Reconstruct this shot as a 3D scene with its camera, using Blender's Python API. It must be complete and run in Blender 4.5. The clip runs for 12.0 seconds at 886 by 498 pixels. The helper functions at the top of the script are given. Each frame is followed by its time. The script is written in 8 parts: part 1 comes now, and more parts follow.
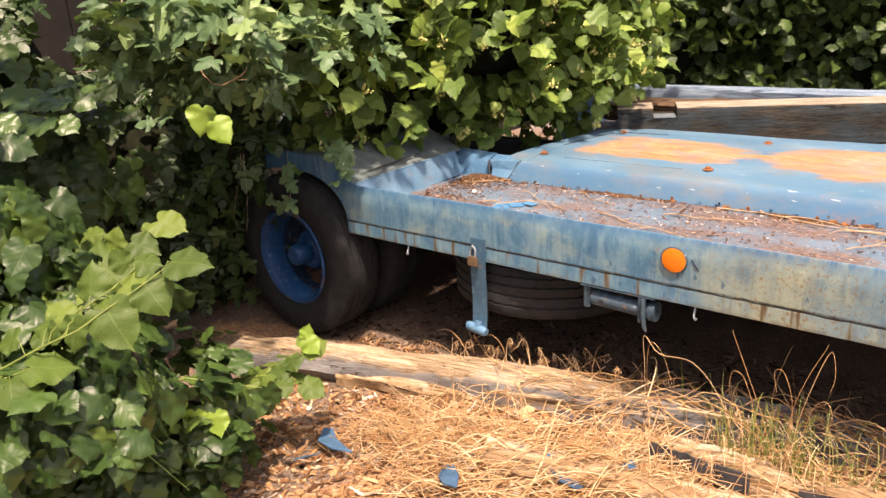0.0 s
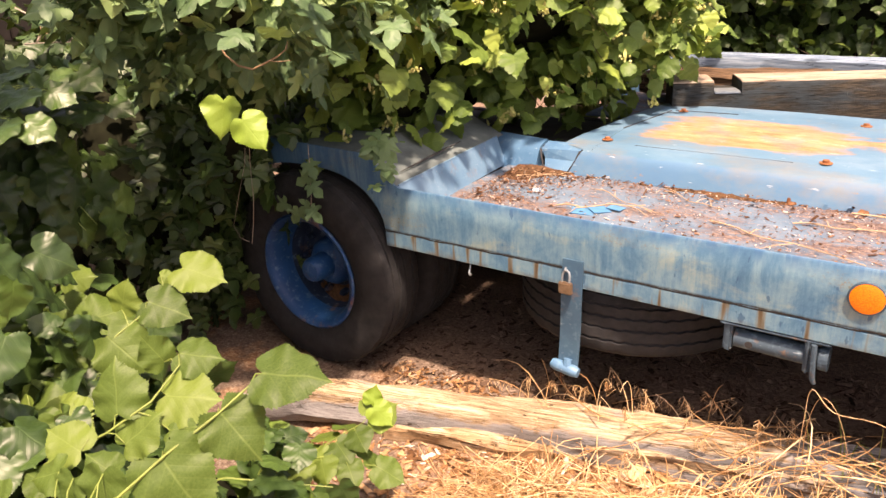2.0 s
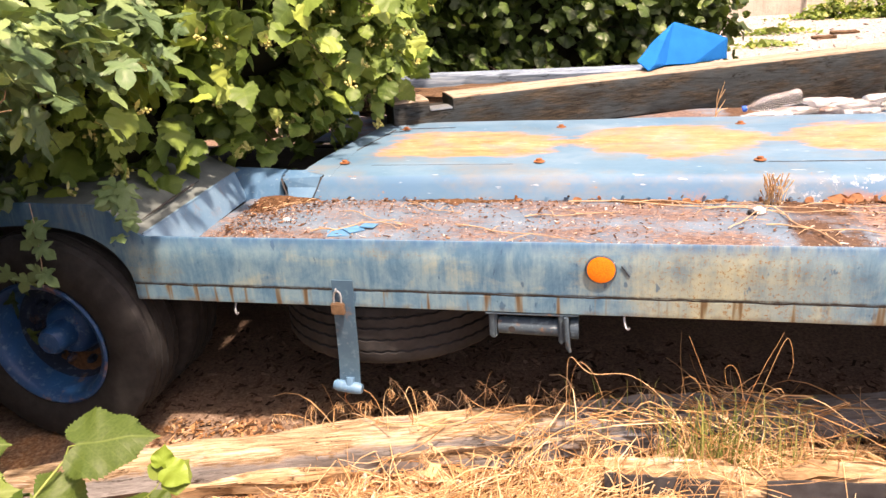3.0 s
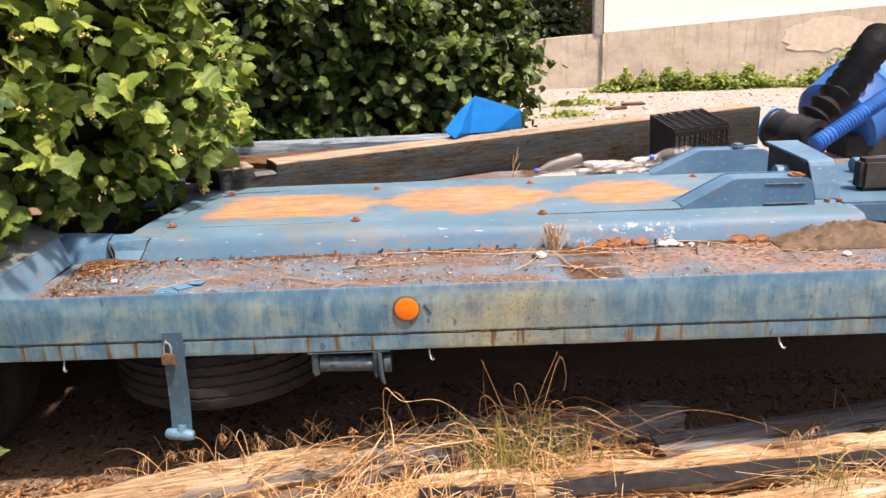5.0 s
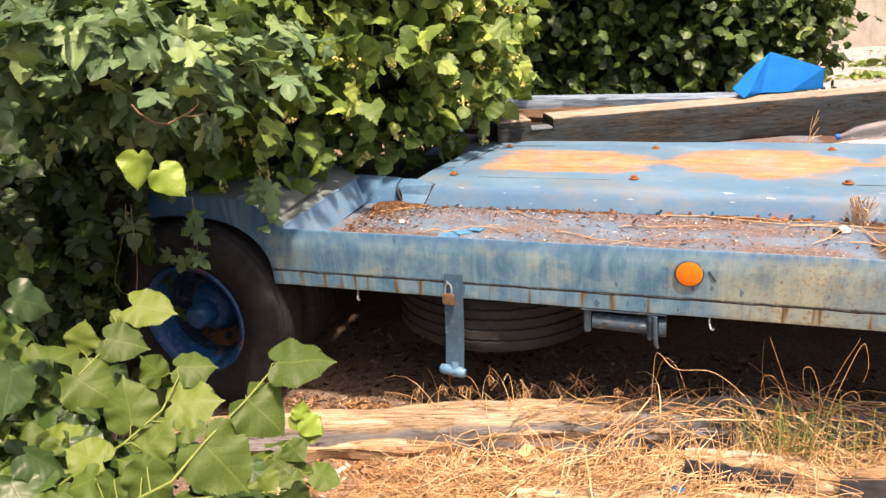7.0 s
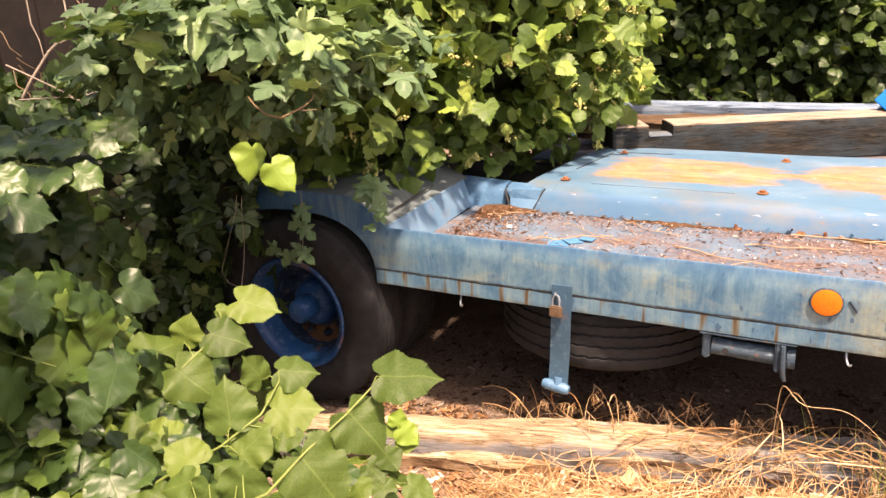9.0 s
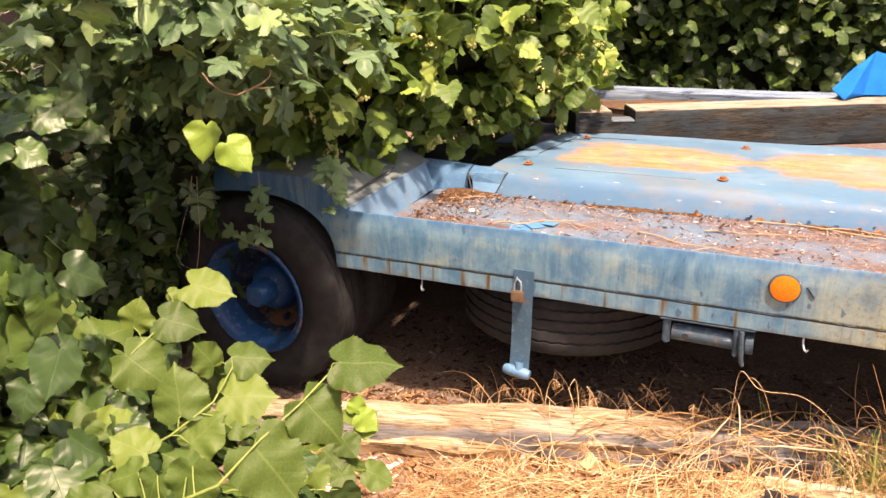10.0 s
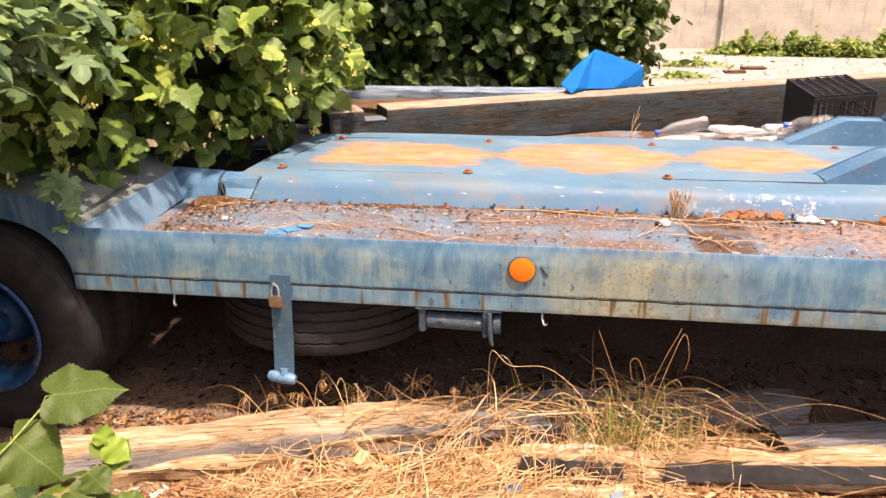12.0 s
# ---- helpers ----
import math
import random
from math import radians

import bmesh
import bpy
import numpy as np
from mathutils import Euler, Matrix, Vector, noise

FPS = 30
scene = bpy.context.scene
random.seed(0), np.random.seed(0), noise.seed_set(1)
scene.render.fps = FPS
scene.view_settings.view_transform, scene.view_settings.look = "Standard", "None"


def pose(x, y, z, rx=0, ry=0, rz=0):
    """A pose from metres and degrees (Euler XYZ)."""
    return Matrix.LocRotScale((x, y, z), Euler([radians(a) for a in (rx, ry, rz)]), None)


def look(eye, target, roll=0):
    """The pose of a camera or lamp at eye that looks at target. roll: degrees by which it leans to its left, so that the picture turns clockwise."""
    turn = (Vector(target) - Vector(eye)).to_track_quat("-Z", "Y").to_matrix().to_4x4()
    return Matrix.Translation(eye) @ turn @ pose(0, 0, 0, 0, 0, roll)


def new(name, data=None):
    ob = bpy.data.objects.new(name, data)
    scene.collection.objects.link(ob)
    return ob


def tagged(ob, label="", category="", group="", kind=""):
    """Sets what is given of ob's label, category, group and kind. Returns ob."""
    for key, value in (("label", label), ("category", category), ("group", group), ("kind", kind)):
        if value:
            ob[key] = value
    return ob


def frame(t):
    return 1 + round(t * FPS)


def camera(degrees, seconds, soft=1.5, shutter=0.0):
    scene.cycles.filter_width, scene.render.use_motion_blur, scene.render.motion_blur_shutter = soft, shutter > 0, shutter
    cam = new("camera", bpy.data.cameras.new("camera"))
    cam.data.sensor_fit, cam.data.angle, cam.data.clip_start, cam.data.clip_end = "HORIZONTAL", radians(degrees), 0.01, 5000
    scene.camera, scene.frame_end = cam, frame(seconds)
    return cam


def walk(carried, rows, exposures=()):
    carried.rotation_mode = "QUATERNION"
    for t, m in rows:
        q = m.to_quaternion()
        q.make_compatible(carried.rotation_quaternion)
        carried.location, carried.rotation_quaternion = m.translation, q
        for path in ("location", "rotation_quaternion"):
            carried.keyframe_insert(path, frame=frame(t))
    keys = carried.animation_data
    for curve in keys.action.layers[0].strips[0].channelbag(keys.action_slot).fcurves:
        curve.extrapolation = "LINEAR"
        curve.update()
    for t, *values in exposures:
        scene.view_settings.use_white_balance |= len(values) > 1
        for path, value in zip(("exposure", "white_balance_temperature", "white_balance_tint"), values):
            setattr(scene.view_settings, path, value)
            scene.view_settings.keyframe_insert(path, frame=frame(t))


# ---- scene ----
cam = camera(59.9, 12.0)
EXPOSURE = 0.52
PATH = [
    (0, (1.032, -2.354, 1.525), (-0.223, -0.931, 0.893), -3.6),
    (0.5, (0.8, -2.288, 1.531), (-0.537, -0.938, 0.906), -2.3),
    (1, (0.507, -2.292, 1.564), (-0.791, -0.906, 0.936), -3.2),
    (1.5, (0.319, -2.185, 1.541), (-0.86, -0.727, 0.847), -2.6),
    (2, (0.167, -2.108, 1.548), (-0.926, -0.609, 0.8), -3.0),
    (2.5, (0.091, -2.143, 1.555), (-0.782, -0.504, 0.812), -4.9),
    (3, (0.064, -2.211, 1.547), (-0.392, -0.399, 0.833), -4.1),
    (3.5, (0.143, -2.337, 1.552), (0.03, -0.466, 0.854), -3.7),
    (3.7, (0.182, -2.408, 1.556), (0.139, -0.533, 0.862), -2.8),
    (4.5, (0.19, -2.49, 1.58), (0.285, -0.594, 0.951), -2.6),
    (5.3, (0.178, -2.556, 1.6), (0.026, -0.643, 1.038), -2.2),
    (5.5, (0.154, -2.553, 1.6), (-0.053, -0.646, 1.032), -2.2),
    (6, (0.126, -2.541, 1.585), (-0.261, -0.669, 0.995), -2.9),
    (6.5, (0.113, -2.549, 1.582), (-0.35, -0.703, 0.966), -3.6),
    (7, (0.075, -2.55, 1.583), (-0.59, -0.777, 0.938), -3.6),
    (7.5, (0.048, -2.536, 1.59), (-0.773, -0.83, 0.945), -3.9),
    (7.7, (0.051, -2.524, 1.588), (-0.803, -0.834, 0.947), -4.1),
    (8.5, (0.015, -2.485, 1.577), (-0.877, -0.813, 0.938), -3.2),
    (9.5, (-0.017, -2.438, 1.563), (-0.89, -0.752, 0.933), -1.9),
    (10, (-0.022, -2.425, 1.556), (-0.824, -0.721, 0.882), -1.4),
    (10.5, (-0.042, -2.422, 1.555), (-0.832, -0.733, 0.832), -0.7),
    (11, (-0.026, -2.42, 1.56), (-0.823, -0.735, 0.836), -0.7),
    (11.5, (0.022, -2.401, 1.567), (-0.521, -0.604, 0.877), -0.3),
    (12, (0.075, -2.406, 1.559), (-0.19, -0.544, 0.878), -0.4),
]
walk(cam, [(t, look(eye, target, roll)) for t, eye, target, roll in PATH], exposures=[(0.0, EXPOSURE + 0.20, 7600, 22), (0.5, EXPOSURE + 0.38, 7800, 24), (1.5, EXPOSURE + 0.52, 8050, 27), (2.5, EXPOSURE + 0.52, 8150, 28), (3.0, EXPOSURE + 0.52, 8150, 28), (3.5, EXPOSURE + 0.28, 7850, 25), (5.5, EXPOSURE - 0.02, 7600, 22), (6.5, EXPOSURE + 0.12, 7600, 22), (7.5, EXPOSURE + 0.33, 7750, 24), (9.5, EXPOSURE + 0.51, 8100, 27), (10.5, EXPOSURE + 0.44, 8050, 27), (11.5, EXPOSURE + 0.43, 8050, 27), (12.0, EXPOSURE + 0.26, 7900, 25)])

# ---- world and sun ----
SUN_TO = Vector((0.30, -0.26, 0.92)).normalized()
world = bpy.data.worlds.new("world")
scene.world = world
world.use_nodes = True
wn = world.node_tree
sky = wn.nodes.new("ShaderNodeTexSky")
sky.sky_type = "NISHITA"
sky.sun_disc = False
sky.sun_elevation = math.asin(SUN_TO.z)
sky.sun_rotation = math.atan2(SUN_TO.x, SUN_TO.y)
sky.air_density, sky.dust_density, sky.ozone_density = 1.0, 5.0, 1.0
wn.links.new(sky.outputs[0], wn.nodes["Background"].inputs[0])
wn.nodes["Background"].inputs[1].default_value = 0.145
sun_data = bpy.data.lights.new("sun", "SUN")
sun_data.energy, sun_data.angle, sun_data.color = 4.9, radians(2.5), (1.0, 0.91, 0.78)
sun = new("sun", sun_data)
sun.matrix_world = look((0, 0, 20), Vector((0, 0, 20)) - SUN_TO)

# ---- material helpers ----


def material(name, rough=0.6, metal=0.0, spec=0.4):
    m = bpy.data.materials.new(name)
    m.use_nodes = True
    b = m.node_tree.nodes["Principled BSDF"]
    b.inputs["Roughness"].default_value = rough
    b.inputs["Metallic"].default_value = metal
    b.inputs["Specular IOR Level"].default_value = spec
    return m, m.node_tree, b


def coords(nt, scale=(1, 1, 1), kind="Object"):
    tc = nt.nodes.new("ShaderNodeTexCoord")
    mp = nt.nodes.new("ShaderNodeMapping")
    mp.inputs["Scale"].default_value = scale
    nt.links.new(tc.outputs[kind], mp.inputs["Vector"])
    return mp.outputs[0]


def noisy(nt, scale, vec=None, detail=5.0, rough=0.6, distort=0.0):
    n = nt.nodes.new("ShaderNodeTexNoise")
    n.inputs["Scale"].default_value = scale
    n.inputs["Detail"].default_value = detail
    n.inputs["Roughness"].default_value = rough
    n.inputs["Distortion"].default_value = distort
    nt.links.new(vec if vec is not None else coords(nt), n.inputs["Vector"])
    return n.outputs["Fac"]


def ramp(nt, fac, stops):
    r = nt.nodes.new("ShaderNodeValToRGB")
    els = r.color_ramp.elements
    while len(els) < len(stops):
        els.new(0.5)
    for e, (p, c) in zip(els, stops):
        e.position = p
        e.color = (c, c, c, 1) if isinstance(c, (int, float)) else (*c, 1)
    nt.links.new(fac, r.inputs[0])
    return r.outputs[0]


def blend(nt, fac, a, b, how="MIX"):
    n = nt.nodes.new("ShaderNodeMix")
    n.data_type, n.blend_type = "RGBA", how
    for socket, v in ((n.inputs[0], fac), (n.inputs[6], a), (n.inputs[7], b)):
        if isinstance(v, (int, float)):
            socket.default_value = v
        elif isinstance(v, tuple):
            socket.default_value = (*v, 1)
        else:
            nt.links.new(v, socket)
    return n.outputs[2]


def calc(nt, op, a, b=None):
    n = nt.nodes.new("ShaderNodeMath")
    n.operation = op
    for i, v in enumerate((a, b)):
        if isinstance(v, (int, float)):
            n.inputs[i].default_value = v
        elif v is not None:
            nt.links.new(v, n.inputs[i])
    return n.outputs[0]


def axes_of(nt, vec):
    n = nt.nodes.new("ShaderNodeSeparateXYZ")
    nt.links.new(vec, n.inputs[0])
    return n.outputs


def relief(nt, b, height, strength=0.4, dist=0.005):
    n = nt.nodes.new("ShaderNodeBump")
    n.inputs["Strength"].default_value = strength
    n.inputs["Distance"].default_value = dist
    nt.links.new(height, n.inputs["Height"])
    nt.links.new(n.outputs[0], b.inputs["Normal"])


def island(nt):
    return nt.nodes.new("ShaderNodeNewGeometry").outputs["Random Per Island"]


def colour(nt, b, c):
    nt.links.new(c, b.inputs["Base Color"])


# ---- materials ----
BLUE, PALE, CREAM, RUST = (0.075, 0.17, 0.34), (0.22, 0.36, 0.48), (0.42, 0.40, 0.25), (0.20, 0.075, 0.025)


def board_paint():
    """Faded blue paint of the side board, bleached to cream in patches, with rust weeping from the seam."""
    m, nt, b = material("board_paint", 0.55, 0.0, 0.35)
    v = coords(nt)
    x, y, z = axes_of(nt, v)
    streak = noisy(nt, 1.0, coords(nt, (30, 4, 2.6)), 7, 0.72)
    blotch = noisy(nt, 1.0, coords(nt, (7, 2, 5)), 9, 0.72, 0.3)
    both = calc(nt, "ADD", calc(nt, "MULTIPLY", streak, 0.32), calc(nt, "MULTIPLY", blotch, 0.68))
    c = ramp(nt, both, [(0.38, (0.034, 0.110, 0.20)), (0.47, (0.072, 0.176, 0.268)), (0.56, (0.135, 0.248, 0.315)), (0.66, (0.19, 0.30, 0.345))])
    # Cream where the paint has chalked, thickest round the middle of the board and low down.
    here = ramp(nt, calc(nt, "ABSOLUTE", calc(nt, "SUBTRACT", x, 0.30)), [(0.12, 0.11), (0.42, 0.0), (0.75, -0.09)])
    low = ramp(nt, z, [(0.47, -0.30), (0.519, -0.26), (0.525, 0.04), (0.60, 0.02), (0.685, -0.12)])
    patch = noisy(nt, 1.0, coords(nt, (3.2, 2, 6)), 8, 0.7, 0.4)
    chalk = calc(nt, "ADD", calc(nt, "ADD", calc(nt, "ADD", calc(nt, "MULTIPLY", patch, 0.78), calc(nt, "MULTIPLY", streak, 0.22)), here), low)
    chalk = ramp(nt, chalk, [(0.55, 0.0), (0.65, 0.38), (0.78, 0.75)])
    cream = ramp(nt, noisy(nt, 60, coords(nt, (1, 1, 0.5)), 5, 0.7), [(0.3, (0.23, 0.285, 0.225)), (0.6, (0.40, 0.41, 0.26))])
    c = blend(nt, chalk, c, cream)
    spots = ramp(nt, noisy(nt, 85, v, 5, 0.75), [(0.54, 0.0), (0.62, 1.0)])
    where = calc(nt, "MAXIMUM", ramp(nt, noisy(nt, 2.3, coords(nt, (1, 1, 2.4)), 4), [(0.56, 0.0), (0.68, 0.9)]), ramp(nt, calc(nt, "ABSOLUTE", calc(nt, "SUBTRACT", x, 0.40)), [(0.12, 0.85), (0.40, 0.0)]))
    c = blend(nt, calc(nt, "MULTIPLY", where, 0.28), c, (0.34, 0.31, 0.13))
    c = blend(nt, calc(nt, "MULTIPLY", spots, where), c, (0.19, 0.105, 0.03))
    chip = ramp(nt, noisy(nt, 34, coords(nt, (1, 1, 0.45)), 3, 0.5), [(0.67, 0.0), (0.70, 1.0)])
    c = blend(nt, calc(nt, "MULTIPLY", chip, 0.7), c, (0.022, 0.075, 0.15))
    # Deeper blue towards the top edge, broken up along the streaks.
    top_band = calc(nt, "MULTIPLY", ramp(nt, z, [(0.655, 0.0), (0.694, 0.85)]), ramp(nt, streak, [(0.42, 0.25), (0.56, 1.0)]))
    c = blend(nt, top_band, c, (0.030, 0.105, 0.215))
    # Rust runs below the seam, then its dark line: rust with shadow painted in.
    drip = noisy(nt, 1.0, coords(nt, (21, 0, 2.0)), 2.5, 0.6)
    under = ramp(nt, z, [(0.5245, 1.0), (0.5265, 0.0)])
    soft = calc(nt, "MULTIPLY", ramp(nt, drip, [(0.55, 0.0), (0.61, 0.75)]), under)
    c = blend(nt, soft, c, (0.15, 0.118, 0.058))
    hard = calc(nt, "MULTIPLY", ramp(nt, drip, [(0.595, 0.0), (0.645, 0.95)]), under)
    c = blend(nt, hard, c, (0.085, 0.054, 0.026))
    seam = calc(nt, "ADD", calc(nt, "ABSOLUTE", calc(nt, "SUBTRACT", z, 0.526)), calc(nt, "MULTIPLY", calc(nt, "SUBTRACT", noisy(nt, 28, v, 5, 0.7), 0.5), 0.013))
    c = blend(nt, ramp(nt, seam, [(0.002, 0.95), (0.0045, 0.0)]), c, (0.022, 0.014, 0.010))
    foot = calc(nt, "MULTIPLY", ramp(nt, z, [(0.470, 0.8), (0.482, 0.0)]), ramp(nt, noisy(nt, 12, v, 4), [(0.42, 0.0), (0.6, 1.0)]))
    c = blend(nt, calc(nt, "MULTIPLY", foot, 0.6), c, (0.09, 0.06, 0.035))
    colour(nt, b, c)
    relief(nt, b, calc(nt, "ADD", blotch, calc(nt, "MULTIPLY", spots, 0.3)), 0.3, 0.005)
    return m


def blue_paint(name, deep, pale, grime=0.5, rough=0.5, scuffs=0.22):
    """Old blue enamel, bleached, scuffed and dusty."""
    m, nt, b = material(name, rough, 0.0, 0.4)
    v = coords(nt)
    c = ramp(nt, noisy(nt, 3.5, v, 6, 0.65), [(0.32, deep), (0.66, pale)])
    fine = noisy(nt, 40, v, 4, 0.6)
    c = blend(nt, ramp(nt, fine, [(0.55, 0.0), (0.75, 0.4)]), c, (0.22, 0.34, 0.41))
    rust = calc(nt, "MULTIPLY", ramp(nt, noisy(nt, 9, v, 6, 0.7), [(0.58, 0.0), (0.68, 1.0)]), grime)
    c = blend(nt, rust, c, (0.23, 0.12, 0.05))
    scuff = ramp(nt, noisy(nt, 70, coords(nt, (0.25, 1, 1)), 2, 0.5), [(0.70, 0.0), (0.73, 1.0)])
    c = blend(nt, calc(nt, "MULTIPLY", scuff, scuffs), c, (0.6, 0.64, 0.66))
    colour(nt, b, c)
    relief(nt, b, noisy(nt, 14, v, 5, 0.6), 0.25, 0.006)
    return m


def top_paint():
    """Sun-bleached blue top with three rusted patches where the paint has worn through."""
    m, nt, b = material("top_paint", 0.55, 0.0, 0.35)
    v = coords(nt)
    x, y, z = axes_of(nt, v)
    c = ramp(nt, noisy(nt, 4, coords(nt, (0.6, 1, 1)), 6, 0.65), [(0.3, (0.056, 0.142, 0.225)), (0.55, (0.092, 0.188, 0.275)), (0.72, (0.155, 0.24, 0.31))])
    edge = noisy(nt, 5, coords(nt, (0.6, 1.2, 1)), 6, 0.6)
    fine = noisy(nt, 15, coords(nt, (0.45, 1.25, 1)), 9, 0.78)
    mask = None
    for cx, cy, rx, ry in ((-0.66, 1.31, 0.44, 0.27), (0.27, 1.33, 0.42, 0.30), (1.07, 1.38, 0.31, 0.28)):
        dx = calc(nt, "MULTIPLY", calc(nt, "SUBTRACT", x, cx), 1 / rx)
        dy = calc(nt, "MULTIPLY", calc(nt, "SUBTRACT", y, cy), 1 / ry)
        d = calc(nt, "SQRT", calc(nt, "ADD", calc(nt, "POWER", calc(nt, "ABSOLUTE", dx), 2.4), calc(nt, "POWER", calc(nt, "ABSOLUTE", dy), 2.4)))
        mask = d if mask is None else calc(nt, "MINIMUM", mask, d)
    band = calc(nt, "MULTIPLY", calc(nt, "ABSOLUTE", calc(nt, "SUBTRACT", y, 1.33)), 17.0)
    band = calc(nt, "MAXIMUM", band, calc(nt, "MULTIPLY", calc(nt, "ABSOLUTE", calc(nt, "SUBTRACT", x, 0.2)), 0.72))
    mask = calc(nt, "MINIMUM", mask, calc(nt, "ADD", band, 0.30))
    rim = calc(nt, "ADD", mask, calc(nt, "MULTIPLY", calc(nt, "SUBTRACT", edge, 0.5), 1.5))
    rim = calc(nt, "ADD", rim, calc(nt, "MULTIPLY", calc(nt, "SUBTRACT", fine, 0.5), 0.9))
    worn = calc(nt, "MULTIPLY", ramp(nt, rim, [(0.78, 0.95), (0.90, 0.6), (1.02, 0.0)]), ramp(nt, noisy(nt, 7, coords(nt, (0.8, 1.1, 1)), 6, 0.7), [(0.36, 0.62), (0.52, 1.0)]))
    rust = ramp(nt, fine, [(0.34, (0.24, 0.101, 0.037)), (0.46, (0.37, 0.184, 0.077)), (0.56, (0.44, 0.255, 0.123)), (0.68, (0.55, 0.43, 0.29))])
    c = blend(nt, worn, c, rust)
    # The steep face is a deeper blue than the top.
    steep = calc(nt, "MULTIPLY", ramp(nt, y, [(0.828, 0.75), (0.842, 0.0)]), ramp(nt, noisy(nt, 9, coords(nt, (0.5, 1, 1)), 6, 0.7), [(0.34, 0.45), (0.56, 1.0)]))
    c = blend(nt, steep, c, (0.052, 0.145, 0.265))
    scuff = ramp(nt, noisy(nt, 60, coords(nt, (0.2, 1, 1)), 2, 0.5), [(0.70, 0.0), (0.74, 1.0)])
    c = blend(nt, calc(nt, "MULTIPLY", scuff, 0.5), c, (0.62, 0.66, 0.68))
    stain = ramp(nt, noisy(nt, 3.2, coords(nt, (0.7, 1.2, 1)), 8, 0.72), [(0.50, 0.0), (0.66, 0.5)])
    c = blend(nt, stain, c, (0.19, 0.17, 0.135))
    bare = ramp(nt, noisy(nt, 16, coords(nt, (0.7, 1, 1)), 7, 0.75), [(0.64, 0.0), (0.70, 0.8)])
    c = blend(nt, bare, c, (0.27, 0.15, 0.075))
    chalk = calc(nt, "MULTIPLY", ramp(nt, noisy(nt, 22, v, 6, 0.75), [(0.54, 0.0), (0.61, 0.85)]), ramp(nt, calc(nt, "ABSOLUTE", calc(nt, "SUBTRACT", x, 0.95)), [(0.10, 0.9), (0.32, 0.0)]))
    chalk = calc(nt, "MULTIPLY", chalk, ramp(nt, y, [(0.80, 1.0), (0.845, 0.0)]))
    c = blend(nt, chalk, c, (0.70, 0.70, 0.68))
    flaked = calc(nt, "MULTIPLY", ramp(nt, noisy(nt, 7, v, 6, 0.7), [(0.53, 0.0), (0.60, 1.0)]), calc(nt, "MULTIPLY", ramp(nt, y, [(0.778, 1.0), (0.805, 0.0)]), ramp(nt, x, [(0.0, 0.0), (0.45, 1.0)])))
    c = blend(nt, flaked, c, (0.30, 0.13, 0.06))
    colour(nt, b, c)
    relief(nt, b, blend(nt, 0.5, edge, fine), 0.25, 0.006)
    return m


def deck_paint():
    """Blue-grey deck plate under years of red-brown dirt and small pale specks."""
    m, nt, b = material("deck_paint", 0.9, 0.0, 0.06)
    v = coords(nt)
    x, y, z = axes_of(nt, v)
    base = ramp(nt, noisy(nt, 6, v, 6, 0.7), [(0.3, (0.070, 0.125, 0.185)), (0.7, (0.15, 0.215, 0.28))])
    fine = noisy(nt, 55, coords(nt, (0.7, 1.2, 1)), 7, 0.8)
    dirt = ramp(nt, fine, [(0.34, (0.05, 0.030, 0.024)), (0.48, (0.135, 0.084, 0.066)), (0.60, (0.235, 0.165, 0.135)), (0.72, (0.46, 0.385, 0.335))])
    where = calc(nt, "ADD", noisy(nt, 2.8, coords(nt, (0.8, 1.3, 1)), 7, 0.72), calc(nt, "MULTIPLY", calc(nt, "SUBTRACT", fine, 0.5), 0.45))
    c = blend(nt, ramp(nt, where, [(0.435, 0.05), (0.585, 0.90)]), base, dirt)
    # Peeled scaly paint towards the head of the trailer.
    scale = nt.nodes.new("ShaderNodeTexVoronoi")
    scale.inputs["Scale"].default_value = 1.0
    nt.links.new(coords(nt, (34, 80, 1)), scale.inputs["Vector"])
    scales = ramp(nt, scale.outputs["Distance"], [(0.15, (0.36, 0.25, 0.19)), (0.5, (0.30, 0.17, 0.11)), (0.75, (0.07, 0.045, 0.035))])
    peel = calc(nt, "MULTIPLY", ramp(nt, x, [(0.86, 0.0), (0.90, 0.55)]), ramp(nt, noisy(nt, 4, v, 5, 0.65), [(0.42, 0.0), (0.52, 1.0)]))
    c = blend(nt, peel, c, scales)
    soil = calc(nt, "MULTIPLY", ramp(nt, calc(nt, "ABSOLUTE", calc(nt, "SUBTRACT", x, 0.74)), [(0.10, 1.0), (0.13, 0.0)]), ramp(nt, noisy(nt, 9, v, 5), [(0.36, 0.2), (0.5, 0.95)]))
    c = blend(nt, soil, c, ramp(nt, fine, [(0.3, (0.045, 0.025, 0.016)), (0.7, (0.14, 0.085, 0.055))]))
    speck = ramp(nt, noisy(nt, 120, v, 2, 0.5), [(0.70, 0.0), (0.73, 1.0)])
    c = blend(nt, calc(nt, "MULTIPLY", speck, 0.8), c, (0.58, 0.55, 0.52))
    colour(nt, b, c)
    relief(nt, b, fine, 0.6, 0.004)
    return m


